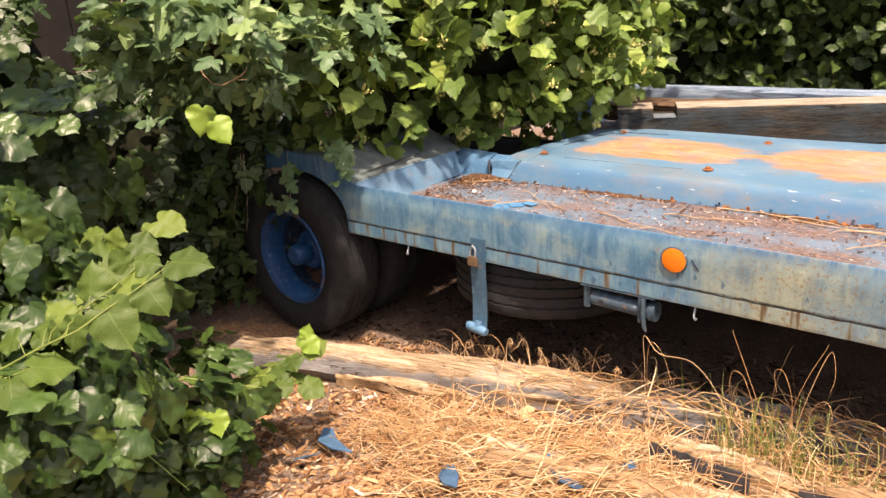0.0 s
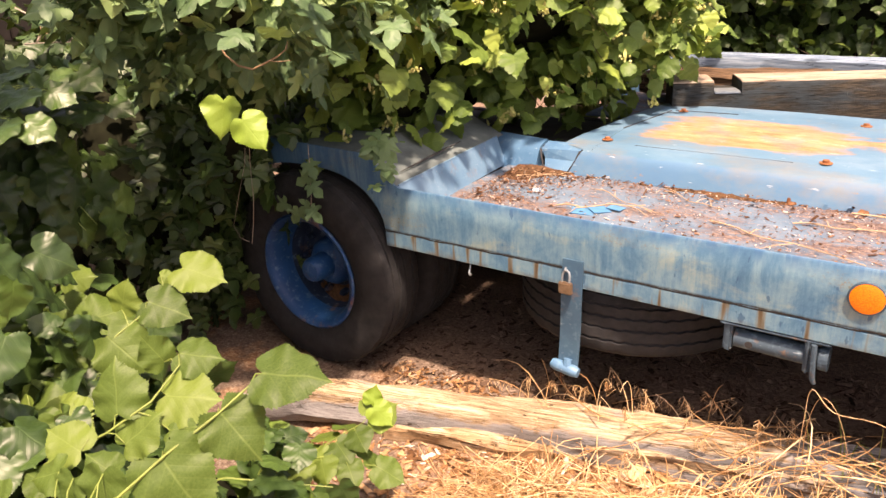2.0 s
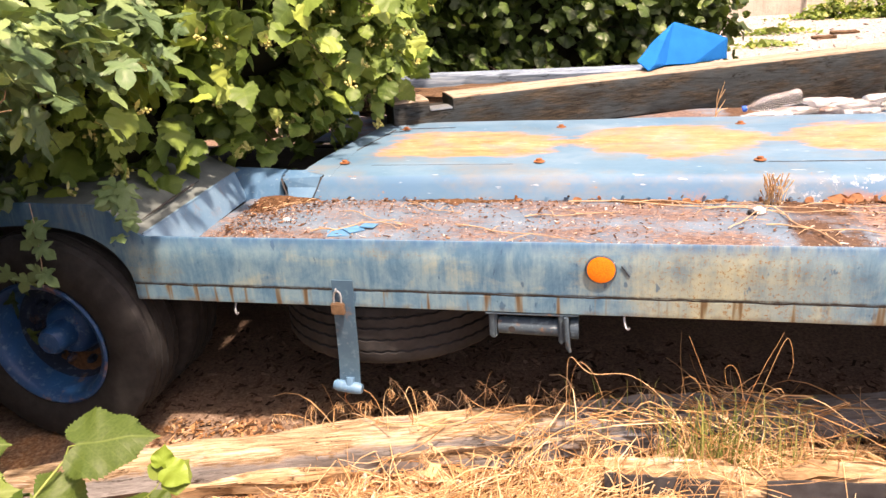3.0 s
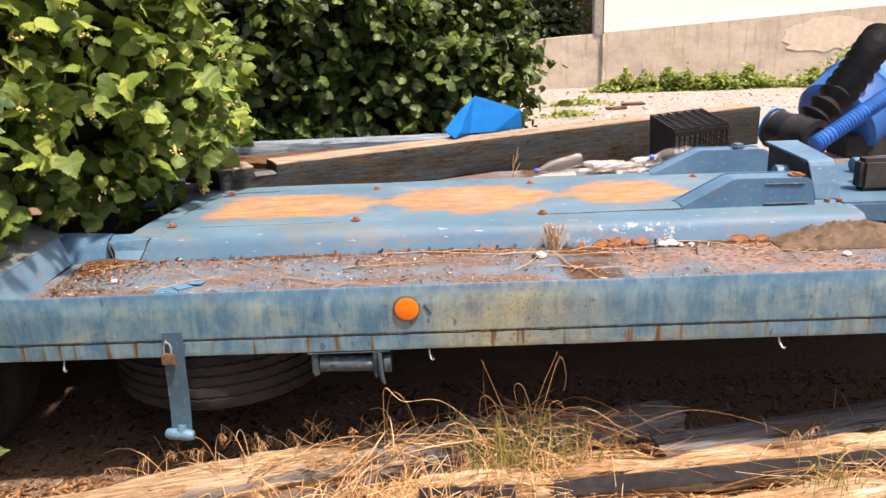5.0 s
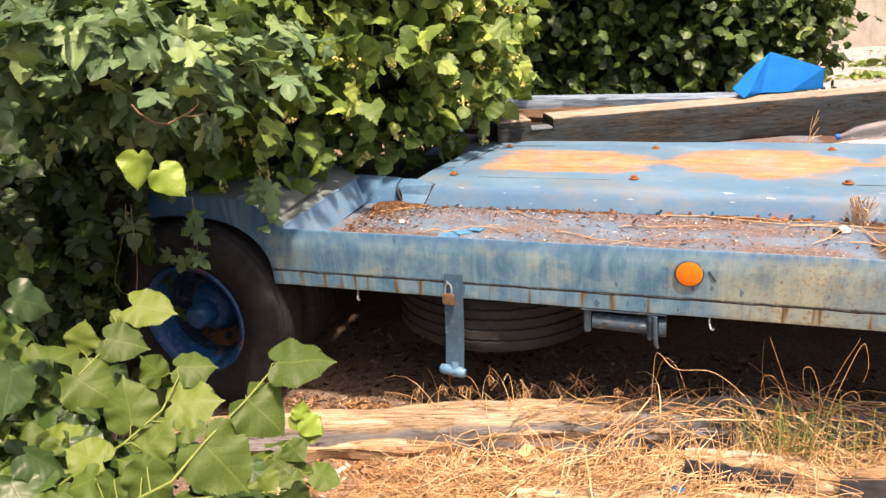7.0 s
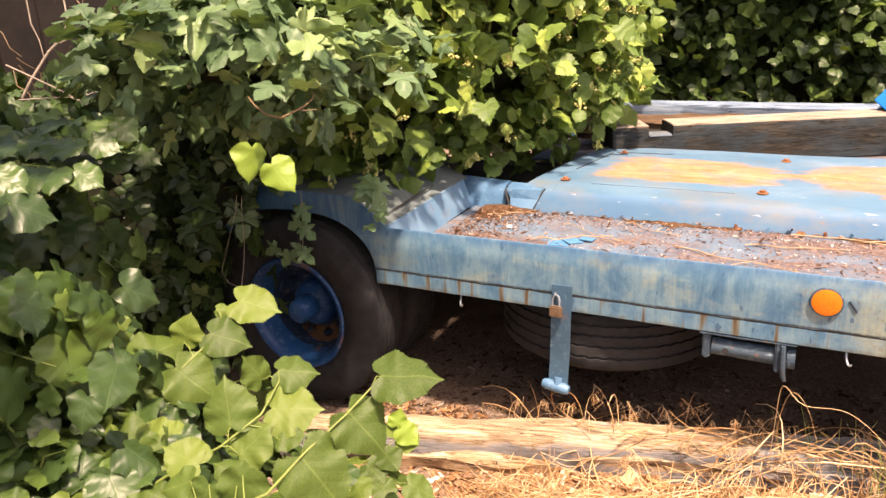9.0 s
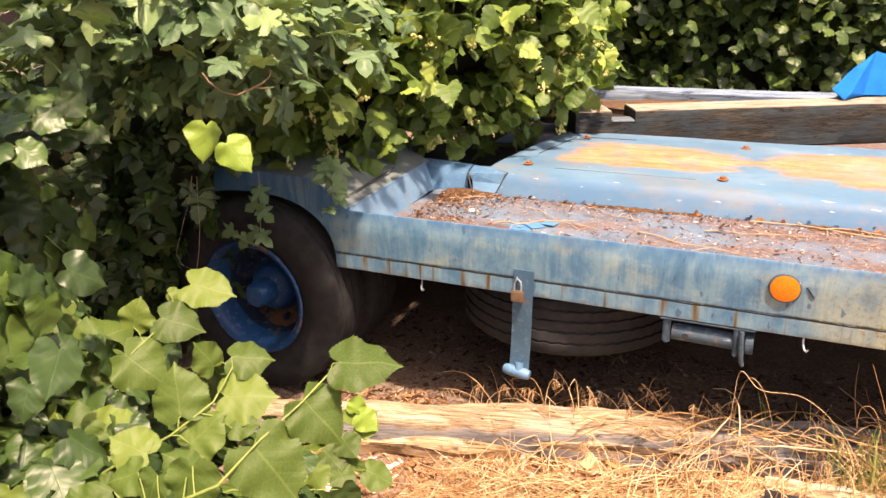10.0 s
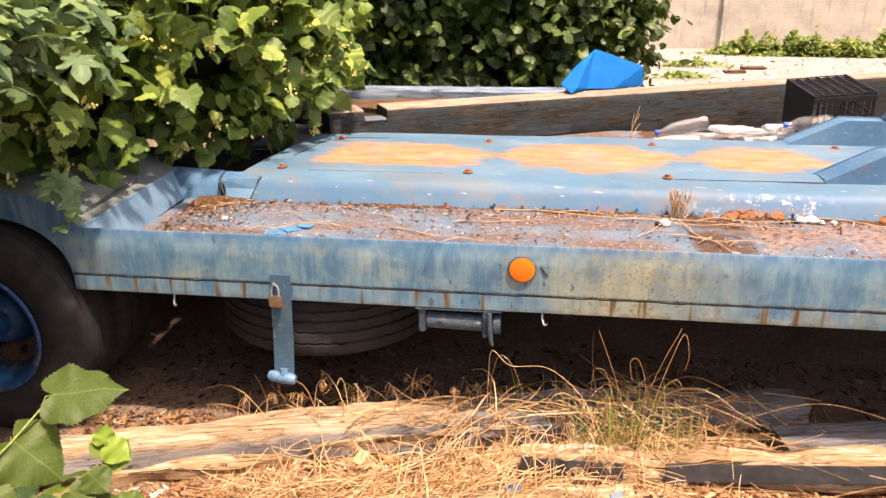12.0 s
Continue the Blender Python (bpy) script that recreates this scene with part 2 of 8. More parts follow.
def wood(name, dark, mid, light, grain=(2, 40, 40), patch=None, rough=0.8, end=None, cover=(0.46, 0.56)):
    """Weathered timber with its grain along the piece, fine fibres, drying cracks and a few knots."""
    m, nt, b = material(name, rough, 0.0, 0.2)
    broad = noisy(nt, 1.0, coords(nt, grain), 6, 0.65, 0.12)
    fibre = noisy(nt, 1.0, coords(nt, (grain[0] * 3.5, grain[1] * 4, grain[2] * 4)), 5, 0.7, 0.1)
    n = calc(nt, "ADD", calc(nt, "MULTIPLY", broad, 0.42), calc(nt, "MULTIPLY", fibre, 0.58))
    c = ramp(nt, n, [(0.39, dark), (0.5, mid), (0.60, light)])
    if patch:
        spread_of = calc(nt, "ADD", noisy(nt, 2.6, coords(nt, (1, 3, 3)), 6, 0.65), calc(nt, "MULTIPLY", calc(nt, "SUBTRACT", fibre, 0.5), 0.35))
        if end:
            # Weather grey, plus painted shade, towards its far end and on its sides.
            lx, ly, lz = axes_of(nt, coords(nt))
            far_end = ramp(nt, calc(nt, "MULTIPLY", lx, 0.3), [(end[0] * 0.3, 0.0), (end[1] * 0.3, 0.35)])
            side = ramp(nt, calc(nt, "MULTIPLY", lz, -5.0), [(0.08, 0.0), (0.3, 0.24)])
            spread_of = calc(nt, "ADD", spread_of, calc(nt, "ADD", far_end, calc(nt, "SUBTRACT", side, 0.09)))
        c = blend(nt, ramp(nt, spread_of, [(cover[0], 0.0), (cover[1], 1.0)]), c, ramp(nt, n, [(0.38, tuple(0.45 * p for p in patch)), (0.62, patch)]))
    lines = calc(nt, "ABSOLUTE", calc(nt, "SUBTRACT", noisy(nt, 1.0, coords(nt, (grain[0] * 0.7, grain[1] * 0.6, grain[2] * 0.6)), 4, 0.55), 0.5))
    crack = calc(nt, "MULTIPLY", ramp(nt, lines, [(0.003, 1.0), (0.010, 0.0)]), ramp(nt, noisy(nt, 1.0, coords(nt, (3, 9, 9)), 3), [(0.47, 0.0), (0.55, 1.0)]))
    knot = nt.nodes.new("ShaderNodeTexVoronoi")
    knot.inputs["Scale"].default_value = 1.0
    nt.links.new(coords(nt, (2.2, 8, 8)), knot.inputs["Vector"])
    knots = ramp(nt, calc(nt, "ADD", knot.outputs["Distance"], calc(nt, "MULTIPLY", calc(nt, "SUBTRACT", fibre, 0.5), 0.12)), [(0.07, 0.8), (0.13, 0.0)])
    c = blend(nt, knots, c, tuple(0.6 * p for p in dark))
    c = blend(nt, calc(nt, "MULTIPLY", crack, 0.9), c, tuple(0.25 * p for p in dark))
    colour(nt, b, c)
    relief(nt, b, blend(nt, crack, n, (0.0, 0.0, 0.0)), 0.9, 0.008)
    return m


def plain(name, c, rough=0.6, metal=0.0, var=0.25, scale=12, spec=0.4, bump=0.2):
    m, nt, b = material(name, rough, metal, spec)
    n = noisy(nt, scale, None, 6, 0.65)
    lo, hi = tuple(k * (1 - var) for k in c), tuple(min(1, k * (1 + var)) for k in c)
    colour(nt, b, ramp(nt, n, [(0.3, lo), (0.7, hi)]))
    relief(nt, b, n, bump, 0.004)
    return m


def many(name, stops, rough=0.8, spec=0.2, through_light=0.0):
    """Small loose things, each of its own tint."""
    m, nt, b = material(name, rough, 0.0, spec)
    c = ramp(nt, island(nt), stops)
    n = noisy(nt, 90, None, 3)
    c = blend(nt, 0.35, c, ramp(nt, n, [(0.3, 0.1), (0.7, 0.9)]), "OVERLAY")
    colour(nt, b, c)
    if through_light:
        add_translucent(nt, b, c, through_light)
    return m


def add_translucent(nt, b, c, share):
    t = nt.nodes.new("ShaderNodeBsdfTranslucent")
    nt.links.new(c, t.inputs[0])
    mixer = nt.nodes.new("ShaderNodeMixShader")
    mixer.inputs[0].default_value = share
    nt.links.new(b.outputs[0], mixer.inputs[1])
    nt.links.new(t.outputs[0], mixer.inputs[2])
    nt.links.new(mixer.outputs[0], nt.nodes["Material Output"].inputs[0])


def leaf_material(name, stops, vein, rough=0.42, share=0.22, spec=0.5, per_object=False, ribs=0.16):
    """Leaves with paler ribs, each of its own green; light comes through them."""
    m, nt, b = material(name, rough, 0.0, spec)
    if per_object:
        pick = nt.nodes.new("ShaderNodeObjectInfo").outputs["Random"]
    else:
        pick = island(nt)
    c = ramp(nt, pick, stops)
    u, v, _ = axes_of(nt, coords(nt, kind="UV"))
    side = calc(nt, "ABSOLUTE", calc(nt, "SUBTRACT", u, 0.5))
    rib = ramp(nt, side, [(0.006, 1.0), (0.022, 0.0)])
    saw = calc(nt, "FRACT", calc(nt, "MULTIPLY", calc(nt, "SUBTRACT", v, calc(nt, "MULTIPLY", side, 0.95)), 5.0))
    saw = calc(nt, "ABSOLUTE", calc(nt, "SUBTRACT", saw, 0.5))
    lines = calc(nt, "MAXIMUM", rib, calc(nt, "MULTIPLY", ramp(nt, saw, [(0.02, 1.0), (0.07, 0.0)]), 0.35))
    c = blend(nt, calc(nt, "MULTIPLY", lines, ribs), c, vein)
    mottle = noisy(nt, 25, None, 4)
    c = blend(nt, ramp(nt, mottle, [(0.35, 0.0), (0.75, 0.16)]), c, tuple(min(1, 1.4 * k) for k in vein))
    colour(nt, b, c)
    puff = calc(nt, "SUBTRACT", calc(nt, "MULTIPLY", saw, 1.2), lines)
    relief(nt, b, puff, 0.14, 0.004)
    add_translucent(nt, b, blend(nt, 0.5, c, (0.25, 0.38, 0.03)), share)
    return m


def concrete_wall():
    """Cast concrete, patchy, with dark weathering runs and a coarse, pitted face."""
    m, nt, b = material("concrete", 0.9, 0.0, 0.2)
    v = coords(nt)
    c = ramp(nt, noisy(nt, 1.5, coords(nt, (1, 1, 1.6)), 8, 0.7), [(0.34, (0.38, 0.345, 0.295)), (0.52, (0.50, 0.46, 0.395)), (0.68, (0.58, 0.54, 0.47))])
    run = ramp(nt, noisy(nt, 1.0, coords(nt, (7, 1, 0.9)), 5, 0.65), [(0.52, 0.0), (0.70, 0.55)])
    c = blend(nt, run, c, (0.24, 0.205, 0.17))
    pit = noisy(nt, 26, v, 5, 0.7)
    c = blend(nt, ramp(nt, pit, [(0.32, 0.45), (0.44, 0.0)]), c, (0.20, 0.17, 0.14))
    colour(nt, b, c)
    relief(nt, b, pit, 0.5, 0.02)
    return m


def ground_material():
    """Rusty wood mould and chaff by the trailer, pale gravel on the lane behind it."""
    m, nt, b = material("ground_soil", 0.95, 0.0, 0.1)
    v = coords(nt)
    x, y, z = axes_of(nt, v)
    fine = noisy(nt, 70, v, 7, 0.75)
    big = noisy(nt, 2.5, v, 5, 0.6)
    chaff = ramp(nt, fine, [(0.26, (0.085, 0.042, 0.022)), (0.42, (0.30, 0.150, 0.074)), (0.55, (0.49, 0.285, 0.155)), (0.70, (0.66, 0.51, 0.35))])
    grey = ramp(nt, fine, [(0.3, (0.05, 0.04, 0.035)), (0.55, (0.16, 0.13, 0.11)), (0.75, (0.38, 0.34, 0.30))])
    c = blend(nt, ramp(nt, calc(nt, "ADD", big, calc(nt, "MULTIPLY", x, -0.06)), [(0.47, 0.0), (0.60, 0.85)]), chaff, grey)
    earth = ramp(nt, fine, [(0.3, (0.07, 0.046, 0.035)), (0.7, (0.32, 0.23, 0.175))])
    c = blend(nt, ramp(nt, calc(nt, "ADD", y, calc(nt, "MULTIPLY", big, 0.3)), [(0.22, 0.0), (0.55, 1.0)]), c, earth)
    stones = ramp(nt, noisy(nt, 28, v, 6, 0.75), [(0.36, (0.14, 0.13, 0.125)), (0.5, (0.33, 0.315, 0.31)), (0.64, (0.56, 0.54, 0.535))])
    stones = blend(nt, ramp(nt, noisy(nt, 2.2, v, 8, 0.75), [(0.40, 0.0), (0.62, 0.55)]), stones, (0.27, 0.225, 0.20))
    yard = ramp(nt, calc(nt, "MULTIPLY", calc(nt, "ADD", y, big), -0.2), [(0.20, 0.0), (0.36, 1.0)])
    c = blend(nt, yard, c, blend(nt, 0.6, stones, (0.20, 0.15, 0.11)))
    lane = ramp(nt, calc(nt, "MULTIPLY", calc(nt, "ADD", y, calc(nt, "MULTIPLY", big, 1.5)), 0.1), [(0.60, 0.0), (0.72, 1.0)])
    c = blend(nt, lane, c, stones)
    colour(nt, b, c)
    relief(nt, b, fine, 0.8, 0.012)
    return m


M = {
    "board": board_paint(),
    "top": top_paint(),
    "deck": deck_paint(),
    "face": blue_paint("face_paint", (0.045, 0.135, 0.25), (0.10, 0.215, 0.335), 0.35),
    "slope": blue_paint("slope_paint", (0.075, 0.175, 0.28), (0.15, 0.26, 0.36), 0.3),
    "metal": blue_paint("frame_paint", (0.035, 0.105, 0.19), (0.085, 0.19, 0.29), 0.6),
    "fender": plain("dusty_plate", (0.115, 0.145, 0.145), 0.75, 0.0, 0.35, 9),
    "strap": blue_paint("strap_paint", (0.028, 0.080, 0.14), (0.06, 0.135, 0.20), 0.6, 0.6),
    # Darker copy of the frame paint: the winch's shade is in the colour.
    "winch": blue_paint("darkened_frame_paint", (0.022, 0.045, 0.068), (0.05, 0.085, 0.115), 0.7, 0.7),
    "rim": blue_paint("rim_paint", (0.003, 0.032, 0.110), (0.006, 0.070, 0.21), 0.75, 0.5, 0.08),
    # Near-black for grime and for shade inside the rim, painted in together.
    "disc": blue_paint("grimy_shaded_disc_paint", (0.004, 0.010, 0.022), (0.006, 0.022, 0.055), 0.5, 0.8, 0.05),
    "rust": plain("rust", (0.24, 0.09, 0.035), 0.85, 0.0, 0.5, 30),
    "seam_rust_shadow": plain("seam_rust_shadow", (0.009, 0.007, 0.006), 0.9, 0.0, 0.5, 30),
    "rubber": plain("tyre_rubber", (0.023, 0.024, 0.026), 0.8, 0.0, 0.4, 18, 0.25),
    "dark": plain("chassis_black", (0.045, 0.044, 0.045), 0.85, 0.0, 0.4, 8, 0.2),
    "steel": plain("galvanised_steel", (0.33, 0.38, 0.42), 0.45, 0.7, 0.3, 25),
    "brass": plain("weathered_brass", (0.30, 0.21, 0.14), 0.45, 0.7, 0.3, 40),
    "pale_timber": wood("pale_timber", (0.15, 0.085, 0.042), (0.40, 0.29, 0.18), (0.66, 0.58, 0.47), (3.0, 40, 40), (0.42, 0.27, 0.15)),
    "grey_timber": wood("grey_timber", (0.06, 0.064, 0.075), (0.145, 0.155, 0.175), (0.25, 0.26, 0.285), (1.6, 26, 26), (0.21, 0.155, 0.105), cover=(0.54, 0.64)),
    "long_timber": wood("long_timber", (0.13, 0.082, 0.046), (0.33, 0.24, 0.15), (0.53, 0.43, 0.31), (2.6, 45, 45), (0.29, 0.285, 0.285), end=(1.75, 2.45)),
    "beam": wood("dark_beam", (0.013, 0.011, 0.009), (0.031, 0.027, 0.021), (0.085, 0.066, 0.044), (4.0, 30, 45), (0.044, 0.058, 0.066), cover=(0.42, 0.58)),
    "cut": wood("bare_wood", (0.17, 0.125, 0.09), (0.31, 0.25, 0.19), (0.42, 0.365, 0.305), (2.5, 30, 44)),
    "blue_timber": wood("blue_grey_timber", (0.085, 0.125, 0.175), (0.17, 0.235, 0.31), (0.27, 0.335, 0.40), (2.0, 30, 30), None),
    "brown": wood("brown_split_wood", (0.03, 0.018, 0.010), (0.10, 0.06, 0.035), (0.22, 0.14, 0.08), (2, 40, 40)),
    "bark": plain("bark", (0.10, 0.075, 0.05), 0.9, 0.0, 0.4, 30),
    "twig": plain("pale_twig", (0.42, 0.29, 0.18), 0.85, 0.0, 0.35, 25),
    "bare_twig": plain("bare_twig", (0.30, 0.25, 0.20), 0.85, 0.0, 0.35, 25),
    "reddish": plain("reddish_stem", (0.17, 0.11, 0.06), 0.7, 0.0, 0.3, 25),
    "green_stem": plain("green_stem", (0.17, 0.22, 0.05), 0.6, 0.0, 0.3, 20),
    "straw": many("straw", [(0.0, (0.34, 0.18, 0.075)), (0.3, (0.56, 0.33, 0.155)), (0.65, (0.73, 0.49, 0.265)), (1.0, (0.85, 0.68, 0.45))], 0.6, 0.3, 0.2),
    "chips": many("wood_chips", [(0.0, (0.06, 0.028, 0.015)), (0.4, (0.22, 0.11, 0.05)), (0.75, (0.38, 0.22, 0.11)), (0.92, (0.46, 0.31, 0.19)), (1.0, (0.55, 0.50, 0.45))], 0.9, 0.1),
    "crumbs": many("deck_crumbs", [(0.0, (0.06, 0.030, 0.019)), (0.5, (0.17, 0.092, 0.060)), (0.8, (0.31, 0.20, 0.145)), (1.0, (0.60, 0.55, 0.50))], 0.9, 0.1),
    "scraps": many("bark_scraps", [(0.0, (0.045, 0.022, 0.013)), (0.6, (0.13, 0.065, 0.036)), (0.9, (0.23, 0.13, 0.08)), (1.0, (0.42, 0.34, 0.27))], 0.9, 0.1),
    "splinter": many("wood_splinters", [(0.0, (0.17, 0.085, 0.04)), (0.35, (0.40, 0.22, 0.10)), (0.75, (0.55, 0.38, 0.22)), (1.0, (0.42, 0.40, 0.38))], 0.85, 0.15),
    "gravel": many("lane_gravel", [(0.0, (0.07, 0.06, 0.05)), (0.3, (0.30, 0.28, 0.26)), (0.8, (0.60, 0.58, 0.55)), (1.0, (0.75, 0.74, 0.72))], 0.9, 0.15),
    "litter": many("dry_litter", [(0.0, (0.035, 0.022, 0.015)), (0.6, (0.105, 0.065, 0.045)), (1.0, (0.27, 0.20, 0.155))], 0.9, 0.1),
    "soil": plain("dark_soil", (0.10, 0.055, 0.03), 0.95, 0.0, 0.5, 60, 0.1, 0.6),
    "grass": many("green_grass", [(0.0, (0.14, 0.20, 0.04)), (0.6, (0.30, 0.34, 0.10)), (1.0, (0.50, 0.46, 0.18))], 0.6, 0.3, 0.3),
    "lime": leaf_material("lime_leaf", [(0.0, (0.014, 0.033, 0.009)), (0.55, (0.025, 0.055, 0.013)), (0.85, (0.044, 0.086, 0.017)), (1.0, (0.09, 0.145, 0.027))], (0.10, 0.17, 0.04), 0.44, 0.045, 0.42),
    "bush": leaf_material("bush_leaf", [(0.0, (0.021, 0.043, 0.012)), (0.55, (0.038, 0.075, 0.018)), (0.85, (0.070, 0.122, 0.026)), (1.0, (0.13, 0.19, 0.038))], (0.12, 0.19, 0.05), 0.44, 0.15, 0.42),
    "lime_tree": leaf_material("blossoming_lime_leaf", [(0.0, (0.050, 0.098, 0.024)), (0.45, (0.098, 0.170, 0.039)), (0.8, (0.165, 0.252, 0.052)), (1.0, (0.28, 0.36, 0.075))], (0.24, 0.34, 0.07), 0.50, 0.20, 0.35),
    # Shaded copy of the leaf green; the hollow's shade is in the colour.
    "leaf_shaded": leaf_material("shaded_leaf", [(0.0, (0.013, 0.032, 0.009)), (0.7, (0.025, 0.058, 0.013)), (1.0, (0.050, 0.094, 0.021))], (0.10, 0.16, 0.04), 0.45, 0.07),
    # Darker copy of the large lime leaf, for sprays that hang in shade.
    "lime_shaded": leaf_material("glossy_shaded_lime_leaf", [(0.0, (0.018, 0.042, 0.011)), (0.6, (0.032, 0.068, 0.016)), (1.0, (0.060, 0.110, 0.024))], (0.10, 0.17, 0.05), 0.40, 0.05, 0.5, True, 0.2),
    "lime_near": leaf_material("large_lime_leaf", [(0.0, (0.036, 0.069, 0.013)), (0.6, (0.067, 0.113, 0.020)), (1.0, (0.128, 0.182, 0.033))], (0.19, 0.26, 0.07), 0.52, 0.22, 0.26, True, 0.30),
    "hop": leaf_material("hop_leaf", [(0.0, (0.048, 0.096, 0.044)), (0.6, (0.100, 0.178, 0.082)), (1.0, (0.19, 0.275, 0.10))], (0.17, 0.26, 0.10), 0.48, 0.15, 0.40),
    "yellow": leaf_material("yellow_leaf", [(0.0, (0.17, 0.29, 0.035)), (1.0, (0.22, 0.33, 0.045))], (0.30, 0.42, 0.09), 0.5, 0.28),
    "weed": leaf_material("weed_leaf", [(0.0, (0.09, 0.155, 0.028)), (0.7, (0.21, 0.30, 0.06)), (1.0, (0.40, 0.38, 0.11))], (0.25, 0.33, 0.10), 0.5, 0.35),
    "blossom": many("lime_blossom", [(0.0, (0.40, 0.42, 0.12)), (1.0, (0.66, 0.62, 0.27))], 0.7, 0.2, 0.2),
    "black": plain("black_plastic", (0.016, 0.016, 0.018), 0.45, 0.0, 0.4, 14, 0.4),
    "rust_scale": plain("rust_scale", (0.27, 0.125, 0.06), 0.85, 0.0, 0.35, 30),
    "bag": plain("blue_tarpaulin", (0.0003, 0.135, 0.45), 0.65, 0.0, 0.10, 9, 0.02),
    "hose": plain("blue_hose_plastic", (0.02, 0.14, 0.48), 0.4, 0.0, 0.2, 14),
    "drum": plain("blue_drum_plastic", (0.025, 0.15, 0.48), 0.45, 0.0, 0.2, 8),
    "cap": plain("blue_bottle_cap", (0.02, 0.12, 0.6), 0.4, 0.0, 0.1),
    "cloth": plain("brown_cloth", (0.125, 0.095, 0.072), 0.95, 0.0, 0.45, 14, 0.1, 0.4),
    "flake": plain("blue_flake", (0.06, 0.20, 0.36), 0.5, 0.0, 0.2, 30),
    "shard": plain("blue_shard", (0.045, 0.105, 0.185), 0.5, 0.0, 0.3, 20),
    "rubber_strip": plain("black_membrane", (0.035, 0.037, 0.042), 0.55, 0.0, 0.4, 18),
    "stone": plain("pale_stone", (0.50, 0.48, 0.45), 0.85, 0.0, 0.25, 30),
    "lead": plain("white_litter", (0.72, 0.72, 0.72), 0.6, 0.0, 0.12, 30),
    "concrete": concrete_wall(),
    "plaster": plain("old_plaster", (0.58, 0.53, 0.45), 0.9, 0.0, 0.15, 5, 0.2, 0.4),
    "render": plain("white_render", (0.82, 0.80, 0.77), 0.9, 0.0, 0.06, 3, 0.2),
    "post": plain("grey_post", (0.28, 0.27, 0.25), 0.8, 0.0, 0.3, 14),
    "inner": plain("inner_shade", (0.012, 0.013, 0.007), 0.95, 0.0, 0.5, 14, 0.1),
    "ground": ground_material(),
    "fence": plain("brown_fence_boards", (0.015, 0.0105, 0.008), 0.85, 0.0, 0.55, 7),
    "backing_dark": plain("near_black_backing", (0.013, 0.009, 0.007), 0.9, 0.0, 0.5, 6),
}


def amber():
    m, nt, b = material("amber_lens", 0.22, 0.0, 0.5)
    w = nt.nodes.new("ShaderNodeTexVoronoi")
    w.inputs["Scale"].default_value = 260
    nt.links.new(coords(nt), w.inputs["Vector"])
    colour(nt, b, ramp(nt, w.outputs["Distance"], [(0.0, (0.85, 0.25, 0.015)), (0.8, (0.70, 0.15, 0.008))]))
    relief(nt, b, w.outputs["Distance"], 0.4, 0.002)
    return m


def clear(name, through_light, rough):
    m, nt, b = material(name, rough, 0.0, 0.5)
    b.inputs["Base Color"].default_value = (0.96, 0.97, 0.98, 1)
    b.inputs["Transmission Weight"].default_value = through_light
    b.inputs["IOR"].default_value = 1.22
    relief(nt, b, noisy(nt, 60, None, 4), 0.8, 0.006)
    return m


M["amber"], M["clear"], M["crumpled"] = amber(), clear("clear_bottle_plastic", 0.92, 0.10), clear("crumpled_bottle_plastic", 0.72, 0.18)

# ---- mesh helpers ----


